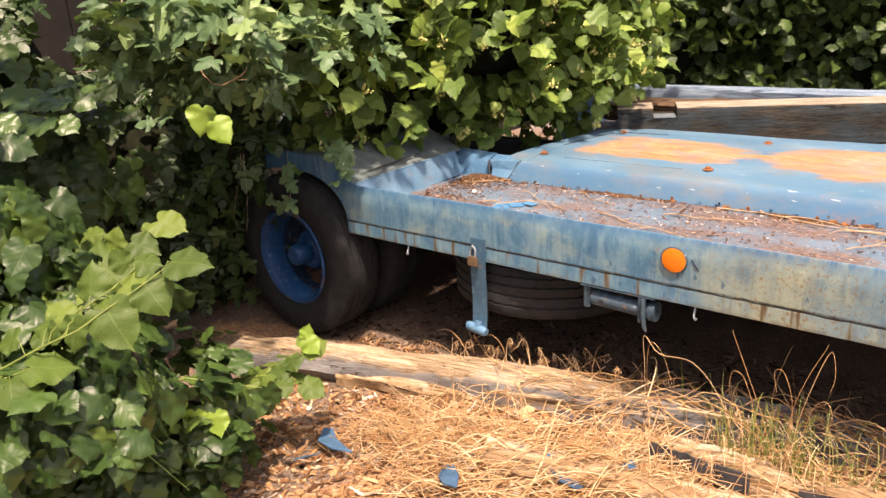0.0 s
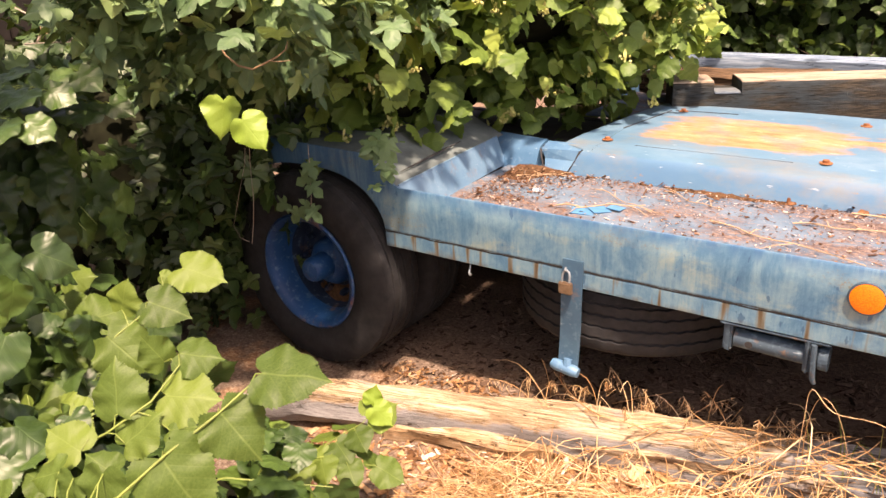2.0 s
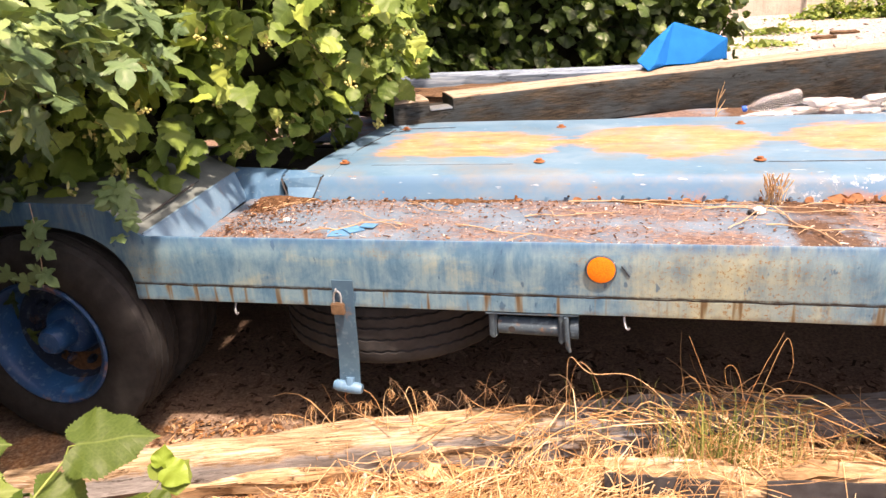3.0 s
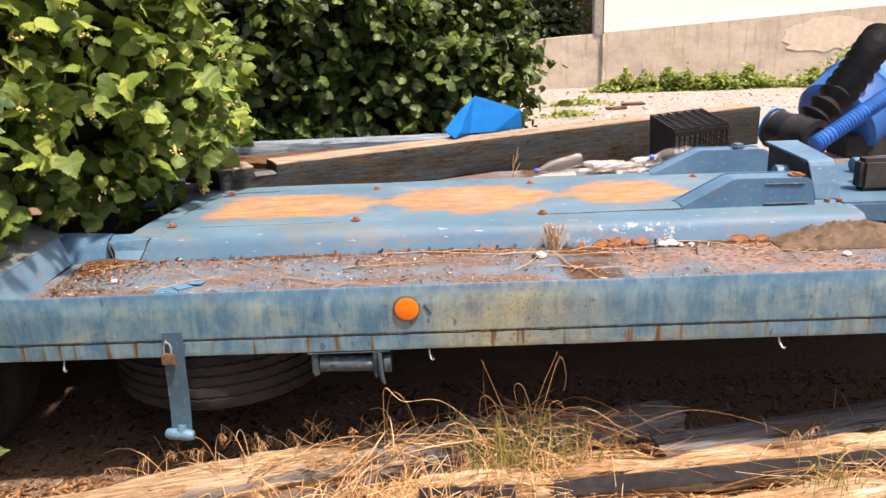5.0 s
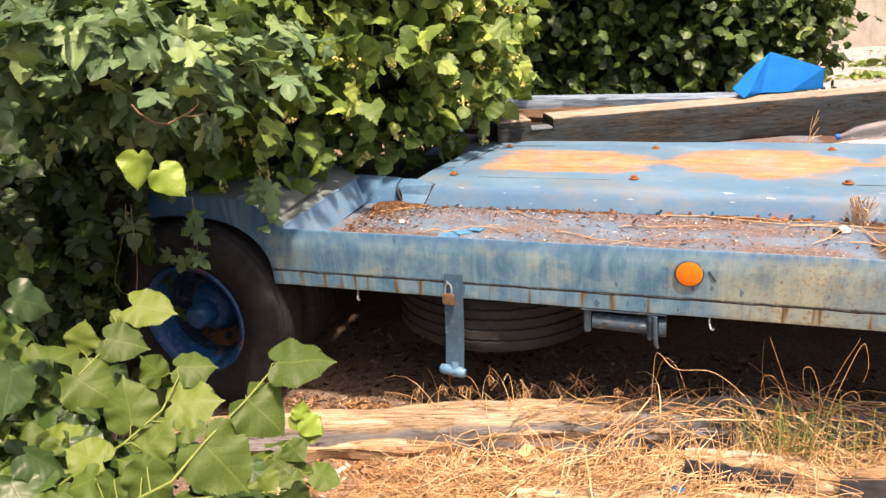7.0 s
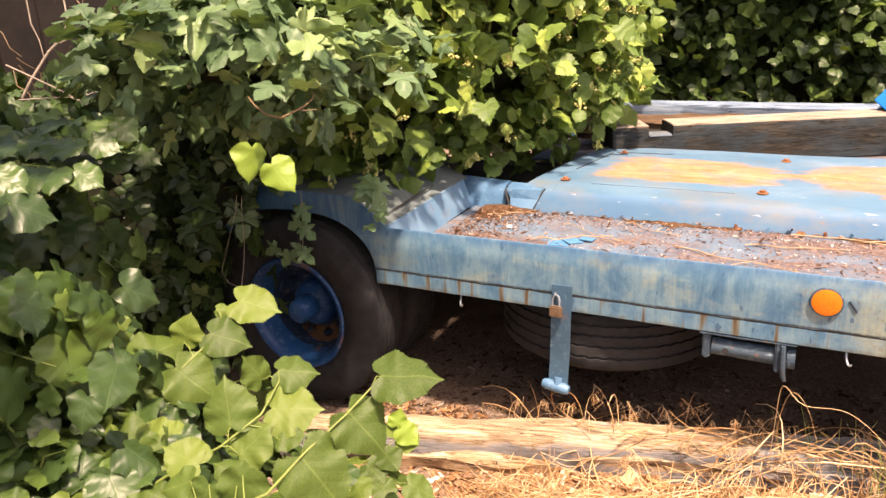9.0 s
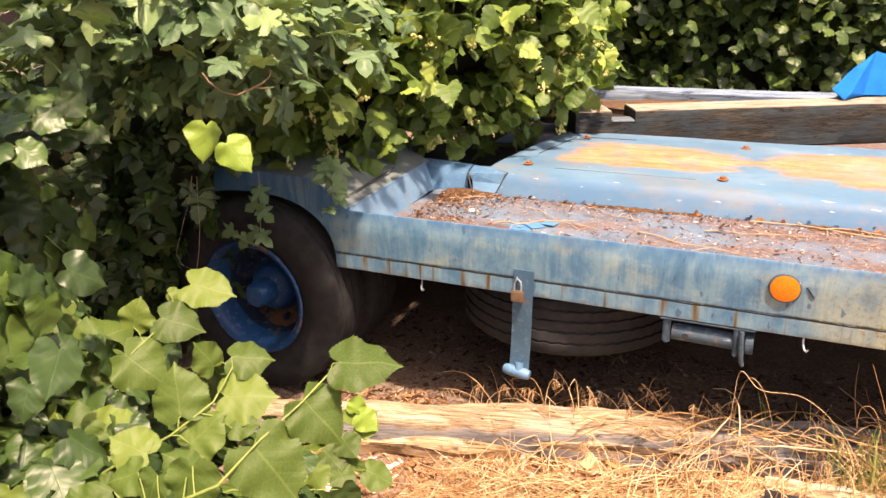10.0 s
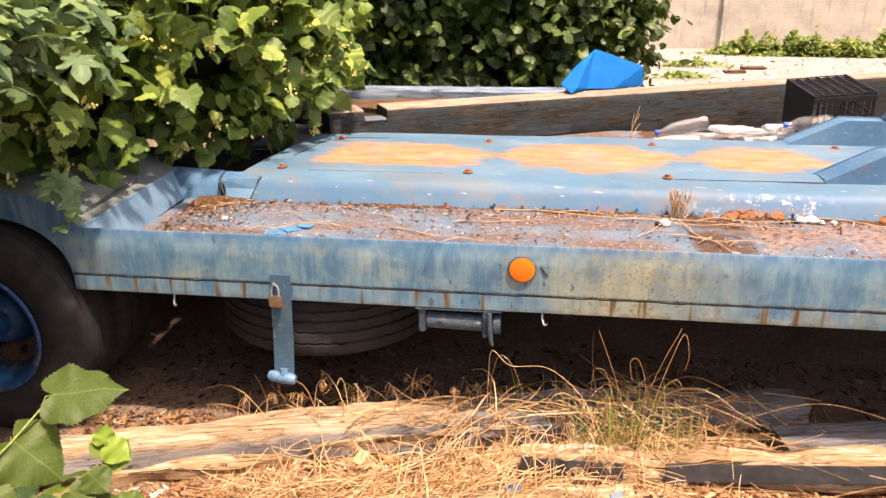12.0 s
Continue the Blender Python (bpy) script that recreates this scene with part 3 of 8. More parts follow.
class Geo:
    """Collects vertices and faces for one mesh."""

    def __init__(self):
        self.v, self.f = [], []

    def add(self, verts, faces):
        k = len(self.v)
        self.v.extend([tuple(p) for p in verts])
        self.f.extend([tuple(i + k for i in f) for f in faces])
        return self

    def box(self, x0, x1, y0, y1, z0, z1, m=None, cut=0.0):
        """A box with its edges cut off by cut metres."""
        bm = bmesh.new()
        bmesh.ops.create_cube(bm, size=1)
        for p in bm.verts:
            p.co = Vector(((x0 + x1) / 2 + p.co.x * (x1 - x0), (y0 + y1) / 2 + p.co.y * (y1 - y0), (z0 + z1) / 2 + p.co.z * (z1 - z0)))
        if cut:
            bmesh.ops.bevel(bm, geom=bm.edges[:], offset=cut, segments=2, affect="EDGES")
        if m:
            bmesh.ops.transform(bm, matrix=m, verts=bm.verts)
        bm.verts.index_update()
        self.add([p.co[:] for p in bm.verts], [[p.index for p in f.verts] for f in bm.faces])
        bm.free()
        return self

    def tube(self, path, radius, sides=6, cap=True):
        """A round bar along a path; radius is a number or one for each point."""
        pts = [Vector(p) for p in path]
        rad = [radius] * len(pts) if isinstance(radius, (int, float)) else list(radius)
        rings, up = [], Vector((0.31, 0.17, 0.93))
        for i, p in enumerate(pts):
            d = (pts[min(i + 1, len(pts) - 1)] - pts[max(i - 1, 0)]).normalized()
            a = d.cross(up)
            a = a.normalized() if a.length > 1e-4 else d.orthogonal().normalized()
            b = a.cross(d).normalized()
            up = b
            rings.append([p + rad[i] * (math.cos(t) * a + math.sin(t) * b) for t in (2 * math.pi * k / sides for k in range(sides))])
        verts = [q for r in rings for q in r]
        faces = [(i * sides + k, i * sides + (k + 1) % sides, (i + 1) * sides + (k + 1) % sides, (i + 1) * sides + k) for i in range(len(pts) - 1) for k in range(sides)]
        if cap:
            faces += [tuple(reversed(range(sides))), tuple(range((len(pts) - 1) * sides, len(pts) * sides))]
        return self.add(verts, faces)

    def lathe(self, profile, m, segs=48, ripple=None, closed=False):
        """A body turned round the z axis of m from (radius, height) pairs."""
        verts = []
        for s in range(segs):
            a = 2 * math.pi * s / segs
            for i, (r, h) in enumerate(profile):
                dr, dh = ripple(s, i) if ripple else (0, 0)
                verts.append(m @ Vector(((r + dr) * math.cos(a), (r + dr) * math.sin(a), h + dh)))
        n = len(profile)
        faces = []
        for s in range(segs):
            t = (s + 1) % segs
            for i in range(n if closed else n - 1):
                j = (i + 1) % n
                faces.append((s * n + i, t * n + i, t * n + j, s * n + j))
        return self.add(verts, faces)

    def sweep(self, section, xs, m=None):
        """A closed section of (y, z) pairs, pushed along x; each may be a function of x."""
        n = len(section(xs[0]))
        verts = [(x, *p) for x in xs for p in section(x)]
        faces = [(i * n + k, i * n + (k + 1) % n, (i + 1) * n + (k + 1) % n, (i + 1) * n + k) for i in range(len(xs) - 1) for k in range(n)]
        faces += [tuple(reversed(range(n))), tuple(range((len(xs) - 1) * n, len(xs) * n))]
        if m:
            verts = [m @ Vector(p) for p in verts]
        return self.add(verts, faces)

    def mesh(self, name, mat, smooth=False):
        me = bpy.data.meshes.new(name)
        me.from_pydata(self.v, [], self.f)
        me.materials.append(mat)
        if smooth:
            me.polygons.foreach_set("use_smooth", [True] * len(me.polygons))
        me.update()
        return me


def part(name, geo, mat, parent=None, label="", smooth=False):
    """One mesh object, under a thing or under a part if a parent is given."""
    me = geo.mesh(name, mat, smooth) if isinstance(geo, Geo) else geo
    if not isinstance(geo, Geo):
        me.materials.append(mat)
    ob = new(name, me)
    ob.parent = parent
    if label:
        tagged(ob, label)
    if smooth:
        bm = bmesh.new()
        bm.from_mesh(me)
        bmesh.ops.recalc_face_normals(bm, faces=bm.faces)
        for e in bm.edges:
            e.smooth = len(e.link_faces) == 2 and e.calc_face_angle(0.0) < 0.7
        bm.to_mesh(me)
        bm.free()
    else:
        bm = bmesh.new()
        bm.from_mesh(me)
        bmesh.ops.recalc_face_normals(bm, faces=bm.faces)
        bm.to_mesh(me)
        bm.free()
    return ob


def thing(name, label, category, group="", kind="", at=(0, 0, 0)):
    ob = new(name)
    ob.location = at
    return tagged(ob, label, category, group, kind)


def wob(x, y=0.0, z=0.0, s=1.0):
    return noise.noise(Vector((x * s, y * s, z * s)))


def stuff_mesh(name, verts, faces, mat, uv=None, smooth=True):
    """A large mesh out of arrays: verts (n, 3), faces (m, k) of one size k, uv per vertex."""
    me = bpy.data.meshes.new(name)
    nf, k = faces.shape
    me.vertices.add(len(verts))
    me.vertices.foreach_set("co", verts.astype(np.float32).ravel())
    me.loops.add(nf * k)
    me.loops.foreach_set("vertex_index", faces.astype(np.int32).ravel())
    me.polygons.add(nf)
    me.polygons.foreach_set("loop_start", np.arange(0, nf * k, k, dtype=np.int32))
    me.polygons.foreach_set("use_smooth", np.full(nf, smooth))
    if uv is not None:
        layer = me.uv_layers.new(name="UVMap")
        layer.data.foreach_set("uv", uv[faces.ravel()].astype(np.float32).ravel())
    me.materials.append(mat)
    me.update(calc_edges=True)
    me.validate()
    return me


def spread(templates, pos, turn, size, pick):
    """Copies of small templates (verts, faces, uv) laid out at pos, turned by turn (n, 3, 3), scaled by size."""
    V, F, U, k = [], [], [], 0
    for i, (tv, tf, tu) in enumerate(templates):
        sel = np.where(pick == i)[0]
        if not len(sel):
            continue
        s = size[sel]
        s = s[:, None, None] if s.ndim == 1 else s[:, None, :]
        v = np.einsum("nij,nvj->nvi", turn[sel], tv[None] * s) + pos[sel][:, None]
        f = tf[None] + (np.arange(len(sel)) * len(tv))[:, None, None] + k
        V.append(v.reshape(-1, 3))
        F.append(f.reshape(-1, tf.shape[1]))
        U.append(np.tile(tu, (len(sel), 1)) if tu is not None else np.zeros((len(sel) * len(tv), 2)))
        k += len(sel) * len(tv)
    return np.concatenate(V), np.concatenate(F), np.concatenate(U)


def unit(a):
    return a / np.maximum(np.linalg.norm(a, axis=-1, keepdims=True), 1e-9)


def frames_of(tip, normal):
    """Turns whose y axis is the tip's way and whose z axis is near the normal."""
    y = unit(tip)
    x = unit(np.cross(y, normal))
    z = np.cross(x, y)
    return np.stack([x, y, z], -1)


def leaf_template(kind, fine, seed, flat=1.0):
    """A blade with its base at the origin and its tip along y, about 1 long, folded on its midrib and toothed."""
    rnd = random.Random(seed)
    if kind == "lime":
        half = [(0.0, 0.0), (0.11, -0.13), (0.27, -0.18), (0.43, -0.12), (0.54, 0.05), (0.575, 0.25), (0.55, 0.43), (0.47, 0.60), (0.34, 0.75), (0.18, 0.88), (0.06, 0.97), (0.0, 1.10)]
        mid = [0.0, 0.01, 0.03, 0.06, 0.12, 0.22, 0.35, 0.50, 0.66, 0.82, 0.95, 1.10]
        sparse = (0, 2, 4, 6, 8, 11)
    elif kind == "angled":
        half = [(0.0, 0.0), (0.13, -0.13), (0.31, -0.13), (0.47, -0.04), (0.53, 0.14), (0.60, 0.34), (0.50, 0.47), (0.42, 0.60), (0.33, 0.75), (0.17, 0.89), (0.05, 1.0), (0.0, 1.14)]
        mid = [0.0, 0.01, 0.03, 0.07, 0.13, 0.24, 0.36, 0.50, 0.66, 0.84, 0.98, 1.14]
        sparse = (0, 2, 4, 5, 6, 8, 11)
    else:
        half = [(0.0, 0.0), (0.12, -0.16), (0.27, -0.20), (0.44, -0.08), (0.34, 0.06), (0.48, 0.16), (0.68, 0.40), (0.47, 0.42), (0.19, 0.33), (0.26, 0.50), (0.28, 0.72), (0.14, 0.95), (0.0, 1.12)]
        mid = [0.0, 0.01, 0.03, 0.06, 0.09, 0.13, 0.19, 0.25, 0.31, 0.44, 0.64, 0.88, 1.12]
        sparse = (0, 2, 3, 4, 6, 8, 10, 12)
    half = [(x * rnd.uniform(0.90, 1.10), y + rnd.uniform(-0.025, 0.025)) if 0 < i < len(half) - 1 else (x, y) for i, (x, y) in enumerate(half)]
    if fine == 0:
        half, mid = [half[i] for i in sparse], [mid[i] for i in sparse]
    teeth = [(0.0, 0.0)] * len(half)
    if fine:
        teeth = []
        # Forward-pointing teeth along the edge.
        out, mids = [], []
        for i in range(len(half) - 1):
            (x0, y0), (x1, y1) = half[i], half[i + 1]
            l = max(1e-6, math.hypot(x1 - x0, y1 - y0))
            nx, ny = (y1 - y0) / l, -(x1 - x0) / l
            for t, o in ((0.0, -0.006), (0.28, 0.026), (0.34, -0.006), (0.62, 0.026), (0.68, -0.006), (0.95, 0.026)) if fine == 2 else ((0.0, -0.02), (0.8, 0.05)):
                o = o * rnd.uniform(0.5, 1.4) if i > 0 and i < len(half) - 2 else 0.0
                out.append((x0 + (x1 - x0) * t, y0 + (y1 - y0) * t))
                teeth.append((nx * o, ny * o))
                mids.append(mid[i] + (mid[i + 1] - mid[i]) * t)
        half, mid, teeth = out + [half[-1]], mids + [mid[-1]], teeth + [(0.0, 0.0)]
    n = len(half)
    fold, droop, wave, twist, cup = rnd.choice((-0.36, -0.26, -0.16, 0.14, 0.28)), rnd.uniform(0.08, 0.40), rnd.uniform(0.015, 0.04), rnd.uniform(-0.12, 0.12), rnd.uniform(-0.45, 0.10)
    fold, droop = fold * flat, droop * flat
    steps = (0.0, 0.4, 0.8, 1.0) if fine == 2 else (0.0, 1.0)

    def lift(x, y):
        return fold * abs(x) + cup * x * x - droop * max(0.0, y) ** 2 * 0.6 + wave * math.sin(8 * y + 9 * abs(x) + seed) + twist * x * y + 0.20 * x * x * math.sin(13 * y + seed * 2 + (2 if x > 0 else 0))

    verts, uv, faces = [], [], []
    for sgn in (1, -1):
        k0 = len(verts)
        for i, (hx, hy) in enumerate(half):
            for s in steps:
                x, y = sgn * hx * s, mid[i] + (hy - mid[i]) * s
                if s == 1.0:
                    x, y = x + sgn * teeth[i][0], y + teeth[i][1]
                verts.append((x, y, lift(x, y)))
                uv.append((0.5 + x * 0.9, y))
        w = len(steps)
        for i in range(n - 1):
            for j in range(w - 1):
                q = (k0 + i * w + j, k0 + i * w + j + 1, k0 + (i + 1) * w + j + 1, k0 + (i + 1) * w + j)
                faces.append(q if sgn > 0 else q[::-1])
    # Left and right share their midrib, so that a blade is one piece.
    w = len(steps)
    shift = n * w
    faces = [tuple((i - shift) if i >= shift and (i - shift) % w == 0 else i for i in f) for f in faces]
    return np.array(verts), np.array(faces), np.array(uv)


LIME_FAR = [leaf_template("lime", 0, s) for s in range(6)]
LIME_MID = [leaf_template("lime", 1, s + 10) for s in range(4)]
ANGLED_MID = [leaf_template("angled", 1, s + 110) for s in range(6)]
LIME_NEAR = [leaf_template("lime", 2, s + 20, 0.7) for s in range(8)]
ANGLED_NEAR = [leaf_template("angled", 2, s + 130, 0.6) for s in range(3)]
HOP_MID = [leaf_template("hop", 1, s + 40, 0.6) for s in range(6)]
HOP_FLAT = [leaf_template("hop", 2, s + 80, 0.4) for s in range(6)]
HOP_NEAR = [leaf_template("hop", 2, s + 60, 0.65) for s in range(8)]

# ---- ground and lane ----


def ground():
    near = np.arange(-3.2, 3.4, 0.035)
    xs = np.concatenate([[-400, -120, -40, -15, -8, -5, -4], near, [4, 5, 6.5, 8, 10, 14, 25, 60, 150, 400]])
    near_y = np.arange(-2.2, 1.6, 0.035)
    ys = np.concatenate([[-400, -100, -30, -12, -6, -3.5, -2.7], near_y, [2, 2.6, 3.5, 5, 7, 9, 11, 13, 15, 17, 20, 30, 80, 400]])
    X, Y = np.meshgrid(xs, ys)
    Z = np.full(X.shape, -0.135)
    for j in range(X.shape[0]):
        for i in range(X.shape[1]):
            x, y = X[j, i], Y[j, i]
            if abs(x) < 6 and abs(y) < 5:
                Z[j, i] += 0.035 * wob(x, y, 0, 1.3) + 0.016 * wob(x, y, 3, 6) + 0.009 * wob(x, y, 7, 21)
                if -1.0 < x < 2.6 and -0.9 < y < 0.2:
                    Z[j, i] += 0.05 * math.exp(-((y + 0.3) / 0.3) ** 2) * min(1, (x + 1.0) * 2)
    h, w = X.shape
    idx = np.arange(h * w).reshape(h, w)
    faces = np.stack([idx[:-1, :-1], idx[:-1, 1:], idx[1:, 1:], idx[1:, :-1]], -1).reshape(-1, 4)
    me = stuff_mesh("ground", np.stack([X, Y, Z], -1).reshape(-1, 3), faces, M["ground"])
    return tagged(new("ground", me), "rusty brown earth strewn with wood chips, pale gravel lane behind", "ground", kind="structure")


ground()

# ---- house wall behind the lane ----


def house_wall():
    top = lambda x: 1.12 + 0.054 * (x - 3.75)  # noqa: E731
    wall = thing("wall_north", "white rendered house wall above a bare concrete plinth", "wall", kind="structure", at=(4, 16.3, -0.14))
    g = Geo()
    xs = [3.77 + 0.5 * i for i in range(30)]
    g.sweep(lambda x: [(16.0, -0.4), (16.0, top(x) - 0.004), (16.03, top(x)), (16.5, top(x)), (16.5, -0.4)], xs)
    me = part("plinth", g, M["concrete"], None)
    g2 = Geo()
    g2.sweep(lambda x: [(16.08, top(x) - 0.002), (16.08, 5.0), (16.5, 5.0), (16.5, top(x) - 0.002)], xs)
    r = part("rendered_wall", g2, M["render"], None, "blank white render")
    g3 = Geo()
    g3.sweep(lambda x: [(16.05, -0.4), (16.05, top(x) - 0.02), (16.4, top(x) - 0.02), (16.4, -0.4)], [0.94 + 0.4 * i for i in range(8)])
    low = part("low_wall", g3, M["concrete"], None, "rough concrete parapet")
    g4 = Geo().box(3.53, 3.73, 16.02, 16.3, 1.06, 5.0, None, 0.01)
    post = part("corner_post", g4, M["post"], None)
    g5 = Geo()
    g5.tube([(3.74 + 0.03 * wob(i, 0, 0, 0.9), 15.995, -0.2 + 0.1 * i) for i in range(14)], [0.03 + 0.02 * abs(wob(i, 5, 0, 0.7)) for i in range(14)], 5)
    joint = part("crumbled_joint", g5, M["concrete"], None)
    rp = random.Random(77)
    ring = [(9.0 + 1.25 * math.cos(2 * math.pi * i / 26) * rp.uniform(0.8, 1.1), 0.86 + 0.36 * math.sin(2 * math.pi * i / 26) * rp.uniform(0.75, 1.2)) for i in range(26)]
    g6 = Geo().add([(a, 15.985, z) for a, z in ring] + [(a, 16.01, z) for a, z in ring], [tuple(range(26)), tuple(reversed(range(26, 52)))] + [(i, (i + 1) % 26, 26 + (i + 1) % 26, 26 + i) for i in range(26)])
    patch = part("plaster_patch", g6, M["plaster"], None, "paler patch of old plaster")
    for ob in (me, r, low, post, joint, patch):
        ob.parent = wall
        ob.matrix_parent_inverse = Matrix.Translation(wall.location).inverted()
    # Added backing behind the opening; its near-black colour stands in for shade.
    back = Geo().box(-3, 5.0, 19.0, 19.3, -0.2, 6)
    tagged(part("wall_east", back, M["backing_dark"]), "added near-black backing wall, coloured as deep shade", "wall", kind="structure")


house_wall()
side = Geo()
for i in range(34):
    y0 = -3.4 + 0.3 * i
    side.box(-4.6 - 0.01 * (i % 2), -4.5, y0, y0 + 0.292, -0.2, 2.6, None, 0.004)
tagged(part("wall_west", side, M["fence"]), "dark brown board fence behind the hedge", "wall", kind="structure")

# ---- the low-loader trailer ----
XR = 4.2
trailer = thing("trailer", "faded blue steel low-loader trailer with rust streaks, parked and overgrown", "trailer")


def fender_top(x):
    if x > -1.56:
        return 0.70
    if x > -1.75:
        t = (-1.56 - x) / 0.19
        return 0.70 + 0.115 * (t * t * (3 - 2 * t)) ** 0.8
    return 0.815 + 0.012 * min(1, (-1.75 - x) * 2)


def fender_low(x):
    if x > -1.635:
        return 0.522 + 0.003 * wob(x, 0, 0, 9) + 0.0015 * wob(x, 4, 0, 31)
    d = (-2.03 - x) / 0.395
    return 0.50 + 0.235 * math.sqrt(max(0.0, 1 - abs(d) ** 2.6)) if x > -2.43 else 0.50


def side_panel():
    xs = sorted(set([-2.6, -2.5, -2.44] + [round(-2.425 + 0.01 * i, 4) for i in range(95)] + [round(-1.47 + 0.045 * i, 4) for i in range(127)]))

    def section(x):
        lo, hi = fender_low(x), fender_top(x)
        bulge = 0.0025 * wob(x, 2, 0, 2.1) + 0.0012 * wob(x, 8, 0, 9)
        return [(0.0 + bulge, lo), (-0.001 + 1.6 * bulge, (lo + hi) / 2), (0.0 + bulge, hi - 0.006), (0.004, hi), (0.012, hi), (0.012, lo)]

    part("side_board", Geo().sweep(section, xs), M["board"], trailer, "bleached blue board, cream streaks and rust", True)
    # The lower channel stands a little proud of the board.
    lip = Geo().sweep(lambda x: [(-0.001, 0.462 + 0.002 * wob(x, 3, 0, 5)), (-0.0055, 0.466), (-0.005 + 0.001 * wob(x, 6, 0, 6), 0.5185), (0.002, 0.5205), (0.05, 0.5205), (0.05, 0.517), (0.013, 0.517), (0.013, 0.468), (0.05, 0.466), (0.05, 0.460)], [-1.632 + 0.06 * i for i in range(98)])
    part("lower_channel", lip, M["board"], trailer, "rust-streaked lower edge")
    # A near-black tube draws the seam: rust plus the board's shadow line.
    line = [(-1.63 + 0.02 * i, -0.0028, 0.5235 + 0.004 * wob(-1.63 + 0.02 * i, 0, 0, 9) + 0.003 * wob(i, 3, 0, 0.8)) for i in range(280)]
    part("rusted_seam", Geo().tube(line, [0.0021 + 0.0028 * max(0, wob(i, 9, 0, 0.35)) + 0.0006 * wob(i, 2, 0, 0.9) for i in range(280)], 5), M["seam_rust_shadow"], trailer, "dark line of rust and shadow along the seam")


side_panel()


def deck():
    floor = Geo().sweep(lambda x: [(0.012, 0.575), (0.012, 0.585), (0.3, 0.585 + 0.003 * wob(x, 0, 0, 1.5)), (0.6, 0.585 + 0.004 * wob(x, 1, 0, 1.5)), (0.90, 0.586), (0.90, 0.575)], [-1.56 + 0.09 * i for i in range(64)])
    part("deck_plate", floor, M["deck"], trailer, "blue deck plate under brown dirt", True)
    far = Geo().sweep(lambda x: [(1.90, 0.575), (1.90, 0.585), (2.60, 0.585), (2.63, 0.505), (3.30, 0.505), (3.30, 0.495), (2.61, 0.495), (2.58, 0.575)], [-1.7, 0, XR])
    part("deck_plate", far, M["deck"], trailer)
    part("far_board", Geo().box(-2.6, 0.2, 3.05, 3.062, 0.46, 0.70), M["face"], trailer)
    # Plate sloping from the deck up over the wheel, folded once.
    slope = Geo()
    n = 14
    for i in range(n + 1):
        y, sk = 0.0125 + 0.80 * i / n, -0.055 * i / n
        slope.v += [(-1.528 + sk, y, 0.584), (-1.550 + sk, y, 0.645 + 0.003 * wob(y, 0, 0, 6)), (-1.572 + sk, y, 0.706)]
    slope.f = [(3 * i + k, 3 * i + 3 + k, 3 * i + 4 + k, 3 * i + 1 + k) for i in range(n) for k in range(2)]
    part("sloping_plate", slope, M["slope"], trailer)
    cover = Geo()
    for i in range(n + 1):
        y, sk = 0.0125 + 0.86 * i / n, -0.055 * i / n
        cover.v += [(-1.575 + sk, y, 0.700), (-1.70 + sk, y, 0.757), (-1.80 + sk, y, 0.806), (-2.4, y, 0.812), (-3.2, y, 0.815)]
    cover.f = [(5 * i + k, 5 * i + 5 + k, 5 * i + 6 + k, 5 * i + 1 + k) for i in range(n) for k in range(4)]
    part("wheel_cover", cover, M["fender"], trailer, "dull grey dusty cover plate over the wheel")
    # The ridge where the two plates meet, and the open joint beside it.
    part("ridge", Geo().tube([(-1.573 - 0.055 * (0.02 + 0.79 * i / 10) / 0.8, 0.02 + 0.79 * i / 10, 0.7045 + 0.002 * wob(i, 4, 0, 0.9)) for i in range(11)], 0.005, 6), M["slope"], trailer)
    part("plate_seam", Geo().tube([(-1.625 - 0.030 * i / 10, 0.10 + 0.46 * i / 10, 0.7295 + 0.010 * i / 10 + 0.001 * wob(i, 7, 0, 1.1)) for i in range(11)], [0.001 + 0.0045 * math.sin(math.pi * (i + 0.5) / 11) for i in range(11)], 5), M["dark"], trailer, "open joint in the cover plate")


deck()


